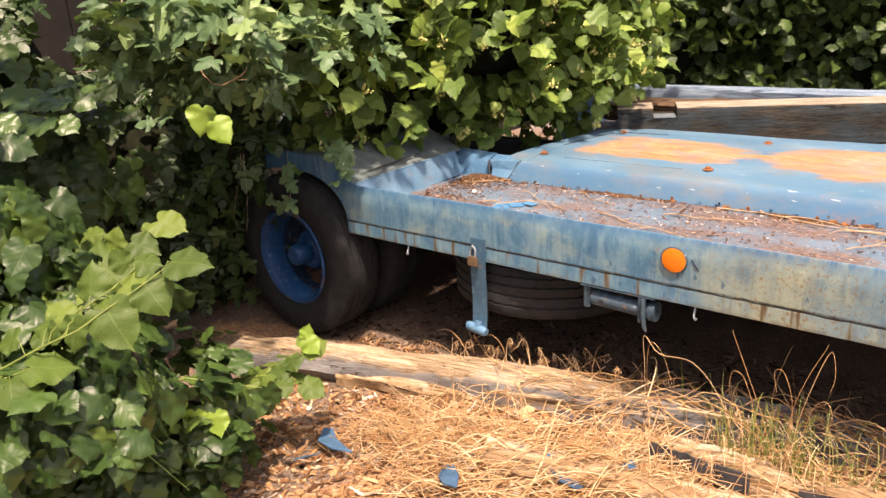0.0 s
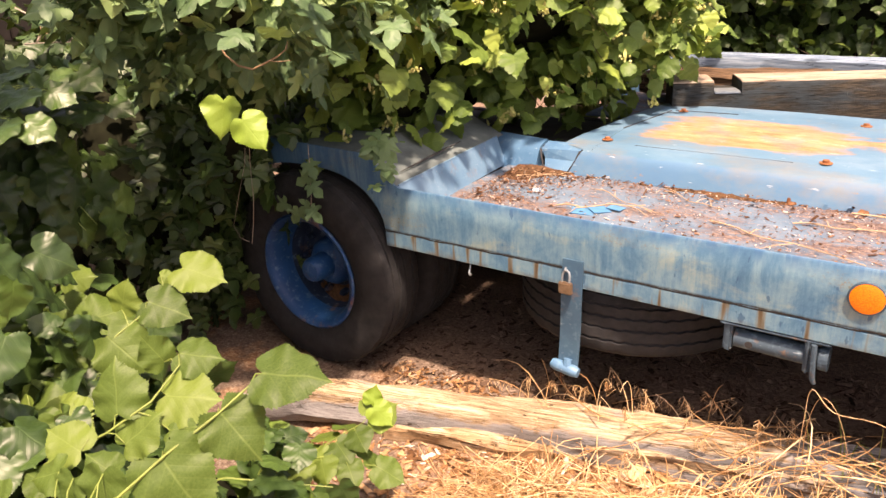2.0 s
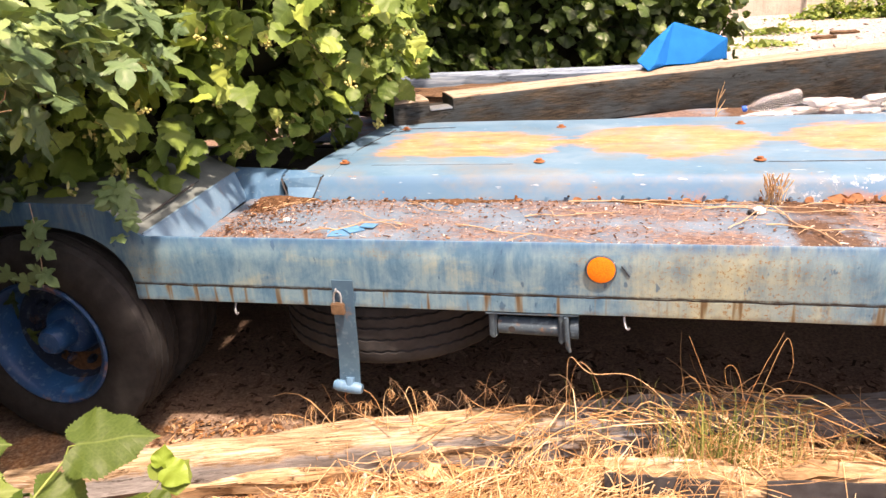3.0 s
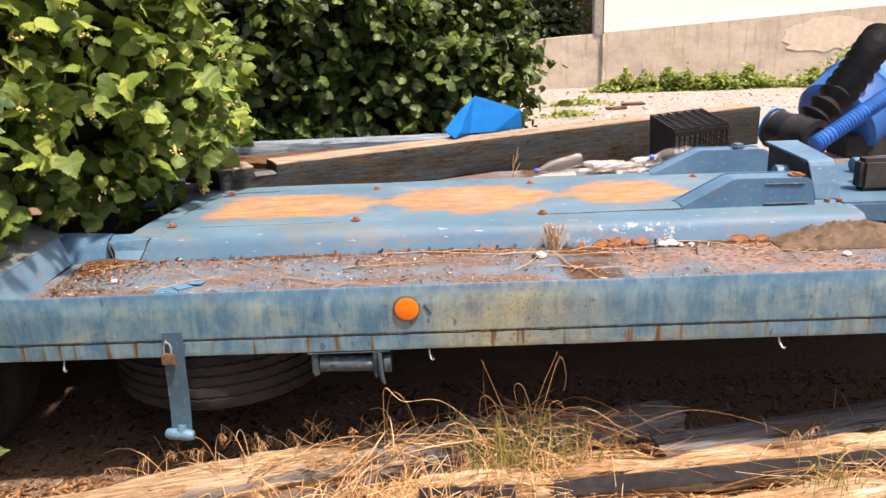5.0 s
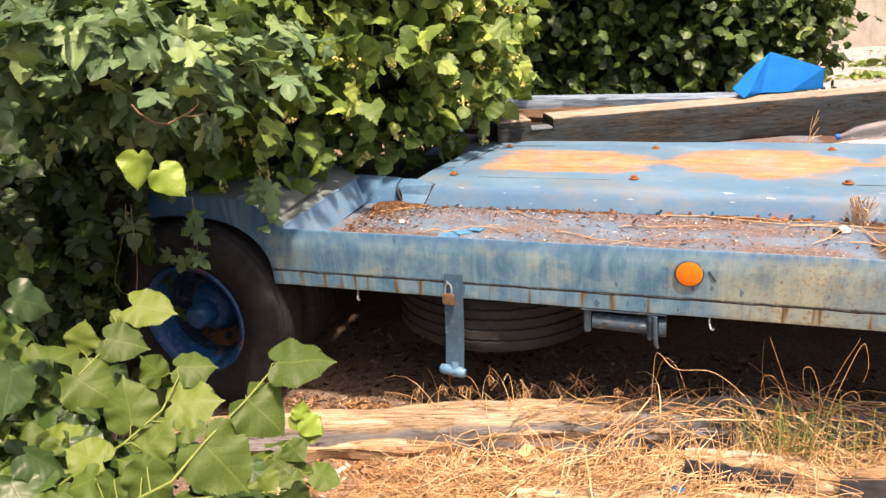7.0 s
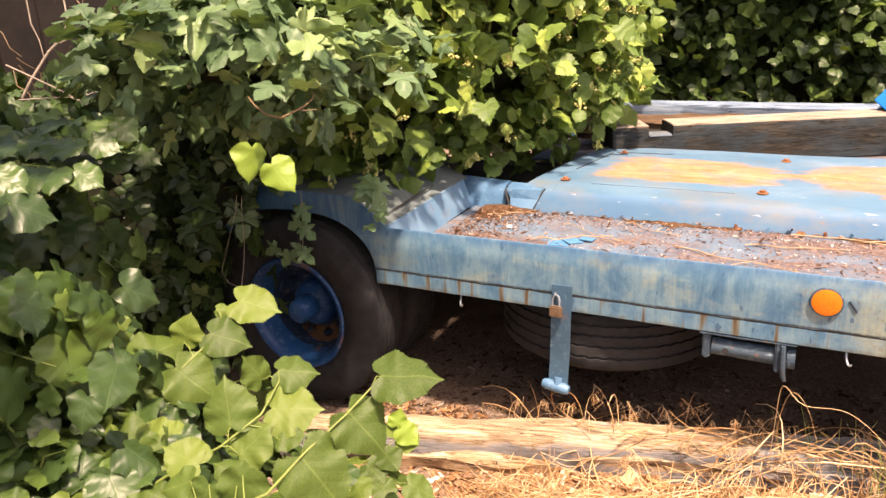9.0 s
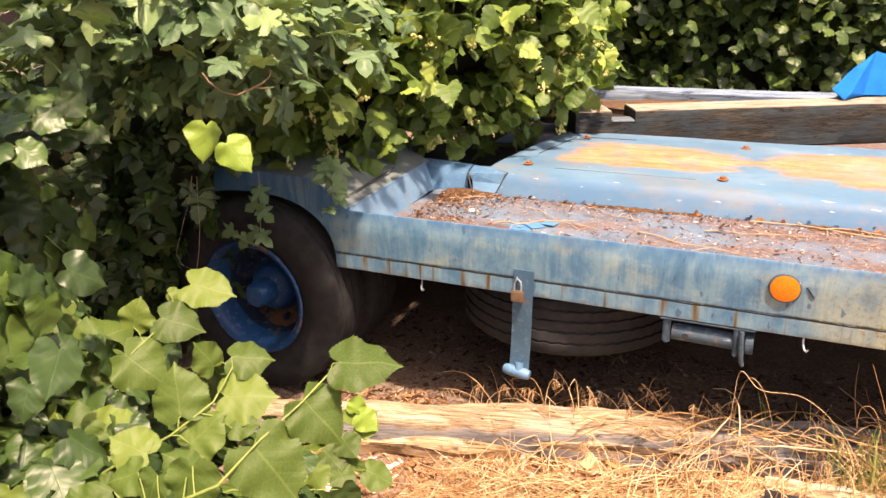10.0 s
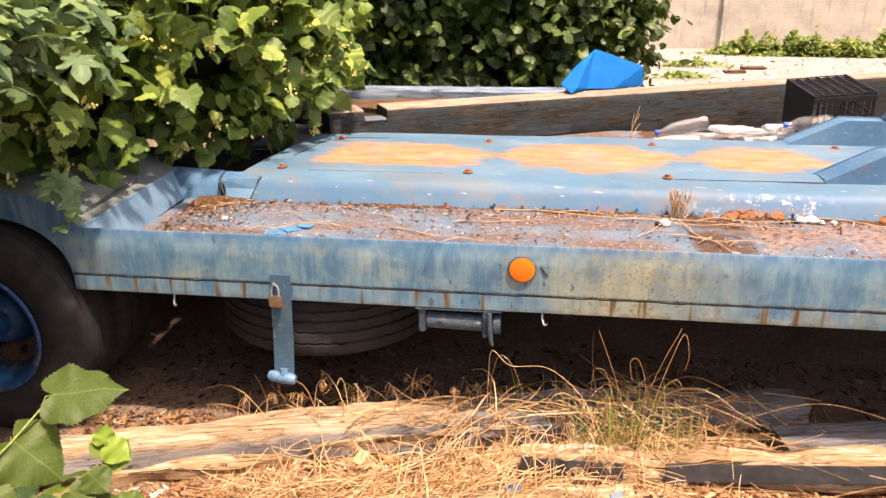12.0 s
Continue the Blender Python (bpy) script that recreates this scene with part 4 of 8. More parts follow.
def spine():
    """The raised box down the middle of the deck."""
    prof = [(0.772, 0.572), (0.780, 0.592), (0.808, 0.645), (0.820, 0.664), (0.834, 0.676), (0.852, 0.6825), (0.90, 0.6885), (0.95, 0.6935), (1.1, 0.6985), (1.40, 0.70), (1.70, 0.6985), (1.83, 0.6955), (1.87, 0.688), (1.895, 0.67), (1.91, 0.64), (1.92, 0.572)]

    def section(x):
        d = 0.0025 * wob(x, 0, 0, 2.3)
        return [(y + 1.5 * d, z + d) for y, z in prof]

    part("spine", Geo().sweep(section, [-1.18 + 0.08 * i for i in range(41)]), M["top"], trailer, "pale blue raised centre plate with rust-worn patches", True)
    # Left end of the plate runs out on the skew.
    end = Geo()
    k = len(prof)
    end.v = [((-1.33 + 0.125 * (y - 0.93)) if y >= 0.9 else (-1.252 + 0.42 * (z - 0.60)), y, z - 0.003) for y, z in prof] + [(-1.18, y, z) for y, z in prof]
    end.f = [(i, i + 1, k + i + 1, k + i) for i in range(k - 1)]
    part("spine_end", end, M["top"], trailer, "", True)
    face = Geo().sweep(lambda x: [(0.790, 0.572), (0.80, 0.592), (0.826, 0.640), (0.842, 0.662), (0.868, 0.680 + 0.02 * (-1.4 - x)), (0.92, 0.688 + 0.05 * (-1.4 - x)), (0.94, 0.67), (0.91, 0.572)], [-1.67, -1.58, -1.5, -1.425])
    part("spine_face", face, M["face"], trailer, "", True)
    gus = Geo()
    gus.v = [(-1.412, 0.836, 0.668), (-1.230, 0.846, 0.674), (-1.262, 0.790, 0.594), (-1.372, 0.790, 0.594), (-1.412, 0.905, 0.688), (-1.225, 0.905, 0.688), (-1.390, 0.828, 0.630), (-1.246, 0.828, 0.630)]
    gus.f = [(0, 1, 7, 6), (6, 7, 2, 3), (0, 4, 5, 1)]
    part("gusset", gus, M["face"], trailer, "bent gusset between two open seams")
    part("gusset_seam", Geo().tube([(-1.414, 0.830, 0.670), (-1.400, 0.812, 0.640), (-1.374, 0.783, 0.596)], [0.0045, 0.004, 0.002], 5), M["dark"], trailer)
    part("gusset_seam", Geo().tube([(-1.226, 0.838, 0.674), (-1.236, 0.815, 0.640), (-1.258, 0.783, 0.596)], [0.0065, 0.005, 0.002], 5), M["dark"], trailer)
    part("seam_backing", Geo().box(-1.44, -1.20, 0.872, 0.90, 0.575, 0.672), M["dark"], trailer)
    # Open seams in the top plate.
    part("plate_seam", Geo().tube([(-1.03 + 0.035 * i, 0.956 + 0.002 * wob(i, 1, 0, 0.7), 0.6935) for i in range(19)], [0.0012 + 0.0014 * abs(wob(i, 6, 0, 0.6)) for i in range(19)], 5), M["dark"], trailer)
    part("plate_seam", Geo().tube([(0.62 + 0.035 * i, 0.966 + 0.003 * wob(i, 1, 0, 0.5), 0.6945) for i in range(19)], [0.001 + 0.0042 * (i / 18) ** 1.3 + 0.001 * wob(i, 6, 0, 0.8) for i in range(19)], 5), M["dark"], trailer, "open crack along the plate")
    part("plate_seam", Geo().box(0, 0.44, -0.003, 0.003, 0, 0.0030, pose(-1.185, 1.21, 0.698, 0, 0, 81)), M["dark"], trailer)
    part("plate_seam", Geo().box(0, 0.30, -0.0025, 0.0025, 0, 0.0030, pose(-1.10, 1.66, 0.698, 0, 0, 2)), M["dark"], trailer)
    bolt = None
    for x, y in [(-1.167, 0.984), (-0.29, 0.981), (0.592, 0.982), (-1.06, 1.655), (-0.249, 1.645), (0.60, 1.65), (1.50, 1.66)]:
        g = Geo()
        g.lathe([(0.0, 0.0), (0.024, 0.0), (0.024, 0.003), (0.013, 0.004), (0.0125, 0.013), (0.0, 0.014)], pose(x, y, 0.6975, random.Random(x).uniform(-4, 4)), 10)
        part("bolt", g, M["rust"], trailer, "rusty bolt head")
    lug = random.Random(3)
    for i in range(16):
        x = -0.35 + 0.10 * i + lug.uniform(-0.03, 0.03)
        g = Geo().box(-0.006, 0.006, -0.004, 0.004, -0.012, 0.012 + lug.uniform(0, 0.01), pose(x, 0.776, 0.594, lug.uniform(-15, 15), lug.uniform(-20, 20), 0), 0.002)
        part("weld_tab", g, M["top"] if i % 3 else M["rust"], trailer)


spine()


def ramp_beam(x0, x1, x2, y0, y1, label):
    """A box beam with a sloping nose, set on the spine."""
    g = Geo()
    top = 0.822
    pts = [(x0, 0.699), (x1, top - 0.006), (x1 + 0.025, top), (x2 - 0.02, top - 0.004), (x2, top - 0.015), (x2 + 0.02, 0.70)]
    k = len(pts)
    g.add([(x, y0, z) for x, z in pts] + [(x, y1, z) for x, z in pts], [tuple(range(k)), tuple(reversed(range(k, 2 * k)))] + [(i, (i + 1) % k, k + (i + 1) % k, k + i) for i in range(k)])
    me = g.mesh("beam", M["face"])
    bm = bmesh.new()
    bm.from_mesh(me)
    bmesh.ops.bevel(bm, geom=bm.edges[:], offset=0.006, segments=2, affect="EDGES")
    bm.to_mesh(me)
    bm.free()
    me.materials.clear()
    part("ramp_beam", me, M["face"], trailer, label)


ramp_beam(1.245, 1.47, 1.83, 0.965, 1.12, "blue box beam with a sloping nose")
ramp_beam(1.30, 1.55, 1.93, 1.74, 1.87, "blue box beam with a sloping nose")
w = Geo()
w.tube([(1.62 + 0.02 * i, 0.9635 + 0.002 * wob(i, 1, 0, 0.8), 0.705 + 0.003 * wob(i, 0, 0, 0.9)) for i in range(11)], 0.007, 5)
w.tube([(1.62 + 0.02 * i, 0.9635 + 0.002 * wob(i, 7, 0, 0.8), 0.797 + 0.004 * wob(i, 3, 0, 0.9)) for i in range(10)], 0.005, 5)
part("weld_bead", w, M["winch"], trailer, "rough old weld")
nub = Geo().lathe([(0, 0), (0.02, 0), (0.018, 0.02), (0, 0.024)], pose(1.79, 1.03, 0.815), 10)
nub.box(1.755, 1.825, 1.01, 1.06, 0.82, 0.828, None, 0.003)
part("rusty_lug", nub, M["rust"], trailer)
part("grey_lug", Geo().box(1.76, 1.82, 1.76, 1.84, 0.82, 0.85, None, 0.01), M["metal"], trailer)


def hinge_arm():
    # A bent plate: its top runs towards the yard, then turns down to the deck.
    prof = [(1.535, 0.902, 1.835, 2.000), (1.32, 0.890, 1.852, 1.996), (1.115, 0.878, 1.868, 1.992), (1.095, 0.868, 1.870, 1.992), (1.085, 0.850, 1.873, 1.993), (1.060, 0.770, 1.885, 2.003), (1.045, 0.700, 1.896, 2.012)]
    g = Geo()
    inner = [(y + 0.010, z - 0.010) if i < 3 else (y + 0.012, z - 0.004) for i, (y, z, _, _) in enumerate(prof)]
    k = len(prof)
    vs = [(a, y, z) for y, z, a, _ in prof] + [(b, y, z) for y, z, _, b in prof] + [(p[2], q[0], q[1]) for p, q in zip(prof, inner)] + [(p[3], q[0], q[1]) for p, q in zip(prof, inner)]
    fs = []
    for i in range(k - 1):
        fs += [(i, i + 1, k + i + 1, k + i), (2 * k + i, 3 * k + i, 3 * k + i + 1, 2 * k + i + 1), (i, 2 * k + i, 2 * k + i + 1, i + 1), (k + i, k + i + 1, 3 * k + i + 1, 3 * k + i)]
    fs += [(0, k, 3 * k, 2 * k), (k - 1, 3 * k - 1, 4 * k - 1, 2 * k - 1)]
    g.add(vs, fs)
    part("hinge_arm", g, M["face"], trailer, "bent blue steel hinge arm")
    # Near-black cheek and core stand in for the arm's shaded inside.
    cheek = Geo().add([(1.850, 1.52, 0.700), (1.850, 1.52, 0.888), (1.862, 1.12, 0.864), (1.890, 1.075, 0.700), (1.860, 1.52, 0.700), (1.860, 1.52, 0.888), (1.872, 1.12, 0.864), (1.900, 1.075, 0.700)], [(0, 1, 2, 3), (7, 6, 5, 4), (0, 4, 5, 1), (1, 5, 6, 2), (2, 6, 7, 3), (3, 7, 4, 0)])
    part("hinge_cheek", cheek, M["dark"], trailer, "near-black cheek plate filling the shaded open side")
    for x, y in ((1.93, 1.03), (1.985, 1.028)):
        part("bolt", Geo().lathe([(0.0, 0.0), (0.014, 0.0), (0.013, 0.010), (0.0, 0.011)], pose(x, y - 0.03, 0.7), 8), M["rust"], trailer, "rusty bolt head")
    part("hinge_core", Geo().box(1.90, 1.95, 1.2, 1.5, 0.70, 0.85), M["dark"], trailer)
    pin = Geo().tube([(1.80, 1.30, 0.775), (1.88, 1.30, 0.775)], 0.045, 16)
    part("hinge_pin", pin, M["metal"], trailer)
    for x, y, r in ((2.25, 1.35, 0.05), (2.35, 1.62, 0.04), (2.28, 1.05, 0.035)):
        part("pipe", Geo().tube([(x, y, 0.74), (x + 0.9, y + 0.06, 0.76)], r, 12), M["metal"], trailer)
    part("cross_member", Geo().box(1.98, 4.1, 0.95, 1.9, 0.60, 0.70, None, 0.01), M["metal"], trailer)
    part("cross_bar", Geo().box(2.16, 2.34, 1.15, 1.25, 0.70, 0.86, None, 0.02), M["dark"], trailer)


hinge_arm()


def chassis():
    # Unseen plate, added to stop sun leaking through beside the spine face.
    part("cover_plate", Geo().box(-3.2, -1.25, 0.865, 1.90, 0.556, 0.566), M["dark"], trailer)
    # Deep rails, added unseen; they block light from behind the trailer.
    for y in (0.93, 1.82):
        part("chassis_rail", Geo().box(-3.2, XR, y, y + 0.03, 0.10, 0.573), M["dark"], trailer)
    for x in (-1.35, -0.05, 0.75, 1.55, 2.35):
        part("cross_beam", Geo().box(x, x + 0.05, 0.06, 0.93, 0.46, 0.573), M["dark"], trailer)
    part("axle", Geo().tube([(-2.03, 0.1, 0.28), (-2.03, 2.9, 0.28)], 0.06, 12), M["dark"], trailer)


chassis()


def tyre_profile(width, r_out, r_rim):
    h = width / 2
    return [(r_rim, -h * 0.72), (r_rim + 0.012, -h * 0.86), (r_rim + 0.05, -h * 0.98), (r_rim + 0.10, -h * 1.02), (r_out - 0.06, -h * 0.99), (r_out - 0.028, -h * 0.94), (r_out - 0.008, -h * 0.84), (r_out, -h * 0.74),
            (r_out, -h * 0.50), (r_out - 0.009, -h * 0.48), (r_out - 0.009, -h * 0.43), (r_out, -h * 0.41), (r_out, -h * 0.13), (r_out - 0.009, -h * 0.11), (r_out - 0.009, -h * 0.06), (r_out, -h * 0.04),
            (r_out, h * 0.22), (r_out - 0.009, h * 0.24), (r_out - 0.009, h * 0.29), (r_out, h * 0.31), (r_out, h * 0.55), (r_out - 0.009, h * 0.57), (r_out - 0.009, h * 0.62), (r_out, h * 0.64), (r_out - 0.008, h * 0.84), (r_out - 0.04, h * 0.96), (r_rim + 0.10, h * 1.02), (r_rim + 0.02, h * 0.9), (r_rim, h * 0.72)]


def tyre(m, parent, label, zig=0.004):
    prof = tyre_profile(0.24, 0.425, 0.235)

    def ripple(s, i):
        tread = 7 <= i <= 23
        return (-0.006 if 6 <= i <= 24 and s % 4 == 0 and i in (6, 7, 23, 24) else 0.0, zig * (1 if s % 2 else -1) if 8 <= i <= 22 and tread else 0.0)

    return part("tyre", Geo().lathe(prof, m, 112, ripple), M["rubber"], parent, label, True)


def wheel(x, y, label, rim=True):
    """A road wheel whose outer side looks to -y."""
    m = pose(x, y, 0.285, 90, 0, 0)
    hub_m = pose(x, y, 0.285, 90, 0, 0)
    wh = tyre(m, trailer, label, 0.0015)
    wh.name = "wheel_tyre"
    if not rim:
        return
    r = Geo().lathe([(0.232, -0.095), (0.240, 0.06), (0.236, 0.098), (0.250, 0.106), (0.254, 0.114), (0.246, 0.120), (0.228, 0.112), (0.216, 0.092), (0.212, 0.03), (0.206, 0.0)], hub_m, 64)
    rm = part("rim", r, M["rim"], wh, "bright blue deep-dished steel rim", True)
    part("wheel_disc", Geo().lathe([(0.2065, 0.002), (0.200, -0.03), (0.187, -0.056), (0.150, -0.060), (0.12, -0.065), (0.0, -0.065)], hub_m, 64), M["disc"], rm, "wheel disc darkened by grime and painted shade", True)
    hub = Geo().lathe([(0.110, -0.064), (0.104, -0.02), (0.085, 0.005), (0.058, 0.012), (0.054, 0.085), (0.044, 0.103), (0.0, 0.108)], hub_m, 32)
    part("hub", hub, M["rim"], rm, "domed blue hub cap", True)
    for k in range(10):
        a = 2 * math.pi * k / 10
        p = hub_m @ Vector((0.150 * math.cos(a), 0.150 * math.sin(a), 0))
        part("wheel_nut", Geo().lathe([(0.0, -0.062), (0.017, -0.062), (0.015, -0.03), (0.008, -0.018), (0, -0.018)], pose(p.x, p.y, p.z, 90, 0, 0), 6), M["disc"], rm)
    dirt = Geo()
    for j in range(9):
        for i in range(13):
            a = radians(228 + 84 * i / 12)
            rr = 0.125 + 0.095 * j / 8
            bump = 0.03 * math.sin(math.pi * i / 12) * (j / 8) + 0.008 * wob(i, j, 0, 0.7)
            dirt.v.append(tuple(hub_m @ Vector((rr * math.cos(a), rr * math.sin(a), -0.062 + bump))))
    dirt.f = [(j * 13 + i, j * 13 + i + 1, (j + 1) * 13 + i + 1, (j + 1) * 13 + i) for j in range(8) for i in range(12)]
    part("caked_dirt", dirt, M["soil"], rm, "brown dirt gathered in the rim", True)
    return wh


wheel(-2.03, 0.055, "worn black truck tyre")
wheel(-2.03, 0.36, "inner black tyre of the pair", False)
wheel(-3.0, 0.055, "worn black truck tyre", False)

spare = thing("spare_tyre", "worn black spare truck tyre slung flat under the deck", "tyre", at=(0, 0, 0))
tyre(pose(-0.80, 0.475, 0.328) @ Matrix.Scale(1.04, 4), spare, "zigzag tread, dusty", 0.003)
rack = Geo().tube([(-0.80, 0.475, 0.20), (-0.80, 0.475, 0.57)], 0.02, 8)
rack.lathe([(0.0, 0.205), (0.245, 0.215), (0.25, 0.235), (0, 0.24)], pose(-0.80, 0.475, 0), 32)
part("carrier", rack, M["dark"], spare)

# ---- fittings on the side board ----


def strap():
    g = Geo()
    path = [(-0.845, -0.003, 0.560), (-0.845, -0.004, 0.52), (-0.847, -0.006, 0.46), (-0.850, -0.004, 0.40), (-0.853, 0.002, 0.33), (-0.857, 0.006, 0.26), (-0.861, 0.006, 0.19), (-0.862, 0.004, 0.165)]
    half = 0.037
    vs = []
    for x, y, z in path:
        vs += [(x - half, y, z), (x + half, y, z), (x + half, y - 0.006, z), (x - half, y - 0.006, z)]
    fs = [(4 * i + k, 4 * i + (k + 1) % 4, 4 * i + 4 + (k + 1) % 4, 4 * i + 4 + k) for i in range(len(path) - 1) for k in range(4)] + [(3, 2, 1, 0), tuple(4 * (len(path) - 1) + k for k in range(4))]
    g.add(vs, fs)
    st = part("drop_strap", g, M["strap"], trailer, "blue flat steel strap hanging from the board")
    pin = Geo().tube([(-0.915, -0.012, 0.162), (-0.90, -0.014, 0.160), (-0.83, -0.016, 0.152), (-0.815, -0.016, 0.150)], [0.017, 0.021, 0.021, 0.016], 12)
    pin.tube([(-0.858, -0.008, 0.19), (-0.858, -0.02, 0.155)], 0.016, 8)
    part("strap_pin", pin, M["face"], st, "pale grey cross pin", True)
    wire = Geo().tube([(-0.88, -0.012, 0.145), (-0.883, -0.014, 0.11), (-0.878, -0.012, 0.085)], 0.0018, 5)
    part("wire_end", wire, M["rust"], st)
    lug = Geo().tube([(-0.868, -0.012, 0.530), (-0.866, -0.026, 0.527), (-0.862, -0.012, 0.522)], 0.004, 6)
    part("staple", lug, M["steel"], st)


strap()

padlock = thing("padlock", "small weathered brass padlock with steel shackle on the strap", "padlock", at=(-0.862, -0.026, 0.47))
pb = Geo().box(-0.0235, 0.0235, -0.009, 0.009, -0.026, 0.016, None, 0.004)
part("body", pb, M["brass"], padlock, "dull brass body")
sh = Geo().tube([(-0.013, 0, 0.012), (-0.013, 0.004, 0.036), (-0.009, 0.006, 0.050), (0, 0.007, 0.055), (0.009, 0.006, 0.050), (0.013, 0.004, 0.036), (0.013, 0, 0.012)], 0.0038, 8)
part("shackle", sh, M["steel"], padlock, "dark steel shackle", True)


def hook(x):
    g = Geo().tube([(x, 0.02, 0.464), (x, 0.012, 0.44), (x + 0.002, 0.004, 0.432), (x + 0.006, -0.004, 0.423), (x + 0.012, -0.008, 0.420), (x + 0.017, -0.007, 0.426)], [0.004, 0.004, 0.004, 0.004, 0.0036, 0.003], 8)
    part("rope_hook", g, M["steel"], trailer, "pale grey rope hook", True)


for hx in (-1.262, 0.072, 1.325):
    hook(hx)
part("rusty_stud", Geo().tube([(-1.33, 0.10, 0.50), (-1.33, 0.10, 0.42)], 0.010, 8), M["rust"], trailer)


def roller(x0):
    """A tube held by two brackets below the board, for a lashing winch."""
    g = Geo().tube([(x0 + 0.03, 0.03, 0.404), (x0 + 0.27, 0.03, 0.398)], 0.030, 16)
    tb = part("winch_tube", g, M["winch"], trailer, "grey-blue tube on two brackets", True)
    hole = Geo().lathe([(0.0, 0.0), (0.011, 0.0), (0.011, 0.002), (0, 0.002)], pose(x0 + 0.075, 0.001, 0.401, 90), 12)
    part("pin_hole", hole, M["dark"], tb)
    part("bracket", Geo().box(x0, x0 + 0.026, 0.0, 0.06, 0.365, 0.462, pose(0, 0, 0), 0.006), M["winch"], tb)
    part("bracket", Geo().box(x0 + 0.225, x0 + 0.243, -0.008, 0.06, 0.355, 0.462, None, 0.006), M["winch"], tb)
    part("bracket_plate", Geo().box(x0 - 0.01, x0 + 0.29, -0.006, 0.05, 0.455, 0.4615, None, 0.002), M["winch"], tb)
    lever = Geo().tube([(x0 + 0.25, -0.012, 0.455), (x0 + 0.252, -0.016, 0.40), (x0 + 0.256, -0.014, 0.35), (x0 + 0.262, -0.012, 0.335)], [0.008, 0.009, 0.008, 0.006], 8)
    part("lever", lever, M["winch"], tb, "", True)
    ring = Geo().lathe([(0.018, -0.012), (0.036, -0.012), (0.036, 0.012), (0.018, 0.012)], pose(x0 + 0.275, 0.028, 0.40, 0, 90, 0), 20, None, True)
    part("end_ring", ring, M["winch"], tb)


roller(-0.357)

reflector = part("reflector", Geo().lathe([(0.0, -0.004), (0.047, -0.004), (0.048, 0.006), (0.0455, 0.010), (0.043, 0.010), (0.0425, 0.006), (0, 0.006)], pose(0, -0.001, 0.62, 90), 40), M["winch"], trailer, "round reflector in a thin ring", True)
part("lens", Geo().lathe([(0.043, 0.006), (0.0425, 0.0105), (0.036, 0.0125), (0.018, 0.0140), (0.0, 0.0145)], pose(0, -0.001, 0.62, 90), 40), M["amber"], reflector, "bright amber reflector lens", True)
scr = Geo().tube([(0.062, -0.003, 0.632), (0.075, -0.004, 0.615), (0.085, -0.003, 0.60)], 0.004, 5)
part("scratch_burr", scr, M["winch"], trailer)

# ---- timbers ----


def bowed(x, length, bow):
    return 4 * bow * (x / length) * (1 - x / length)


def timber_mesh(name, length, width, height, mat, seed, rough=0.008, rot=0.0, bow=0.0):
    """A long squared timber lying along x from 0, top at z = 0, with worn arrises and split ends, bowed sideways."""
    n = max(8, int(length / 0.045))
    c = min(width, height) * 0.12
    ring = [(-width / 2 + c, 0), (-width / 6, 0), (width / 6, 0), (width / 2 - c, 0), (width / 2, -c), (width / 2, -height * 0.5), (width / 2, -height + c), (width / 2 - c, -height), (-width / 2 + c, -height), (-width / 2, -height + c), (-width / 2, -height * 0.66), (-width / 2, -height * 0.33), (-width / 2, -c)]

    def section(x):
        t = x / length
        out = []
        for k, (y, z) in enumerate(ring):
            a = wob(x * 1.2, k * 0.9, seed, 1.0) * rough * 1.6 + wob(x * 9, k * 1.7, seed + 4, 1.0) * rough * 0.7
            b = wob(x * 1.3, k * 0.9, seed + 9, 1.0) * rough * 1.6 + wob(x * 7, k * 1.7, seed + 14, 1.0) * rough * 0.7
            rotted = rot * max(0.0, wob(x * 3.1, k * 0.6, seed + 21, 1.0)) * (1 if z > -height * 0.5 else 0.4)
            endw = 0.012 * max(0, 1 - min(t, 1 - t) * 14)
            out.append((y * (1 - endw * 3) + a + bowed(x, length, bow), z + b - rotted * height - endw * (1 if z == 0 else -0.5)))
        return out

    return Geo().sweep(section, [length * i / n for i in range(n + 1)])


def timber(name, start, end, top, top_end, width, height, mat, seed, label, rough=0.008, rot=0.0, group="", bow=0.0):
    a, b = Vector((*start, top)), Vector((*end, top_end))
    ob = part(name, timber_mesh(name, (b - a).length, width, height, mat, seed, rough, rot, bow), mat, None, "", True)
    d = (b - a).normalized()
    ob.matrix_world = Matrix.Translation(a) @ Euler((0, -math.asin(d.z), math.atan2(d.y, d.x))).to_matrix().to_4x4()
    return tagged(ob, label, "timber", group)


def split_slab(parent, at, length, width, height, mat, seed, yaw=0.0):
    """A slab that has split away from a timber's side but still hangs on it."""
    ob = part("split_slab", timber_mesh("split_slab", length, width, height, mat, seed, 0.018, 0.9), mat, parent, "", True)
    ob.matrix_local = pose(*at, 0, 0, yaw)
    return ob


G = "old timbers by the trailer"
long_timber = timber("timber", (-1.96, -0.486), (1.09, 0.395), 0.015, -0.012, 0.135, 0.15, M["long_timber"], 3, "long pale weathered timber lying before the trailer, partly grey", 0.018, 0.16, G, 0.112)
rotten = timber("timber", (0.02, -0.125), (3.0, 0.16), -0.005, 0.02, 0.10, 0.13, M["pale_timber"], 11, "rotten pale timber half buried in straw", 0.022, 0.6, G)
frayed = timber("timber", (0.66, -0.43), (3.0, 0.06), -0.005, 0.01, 0.17, 0.14, M["pale_timber"], 17, "split pale timber with frayed end in the straw", 0.017, 0.35, G)
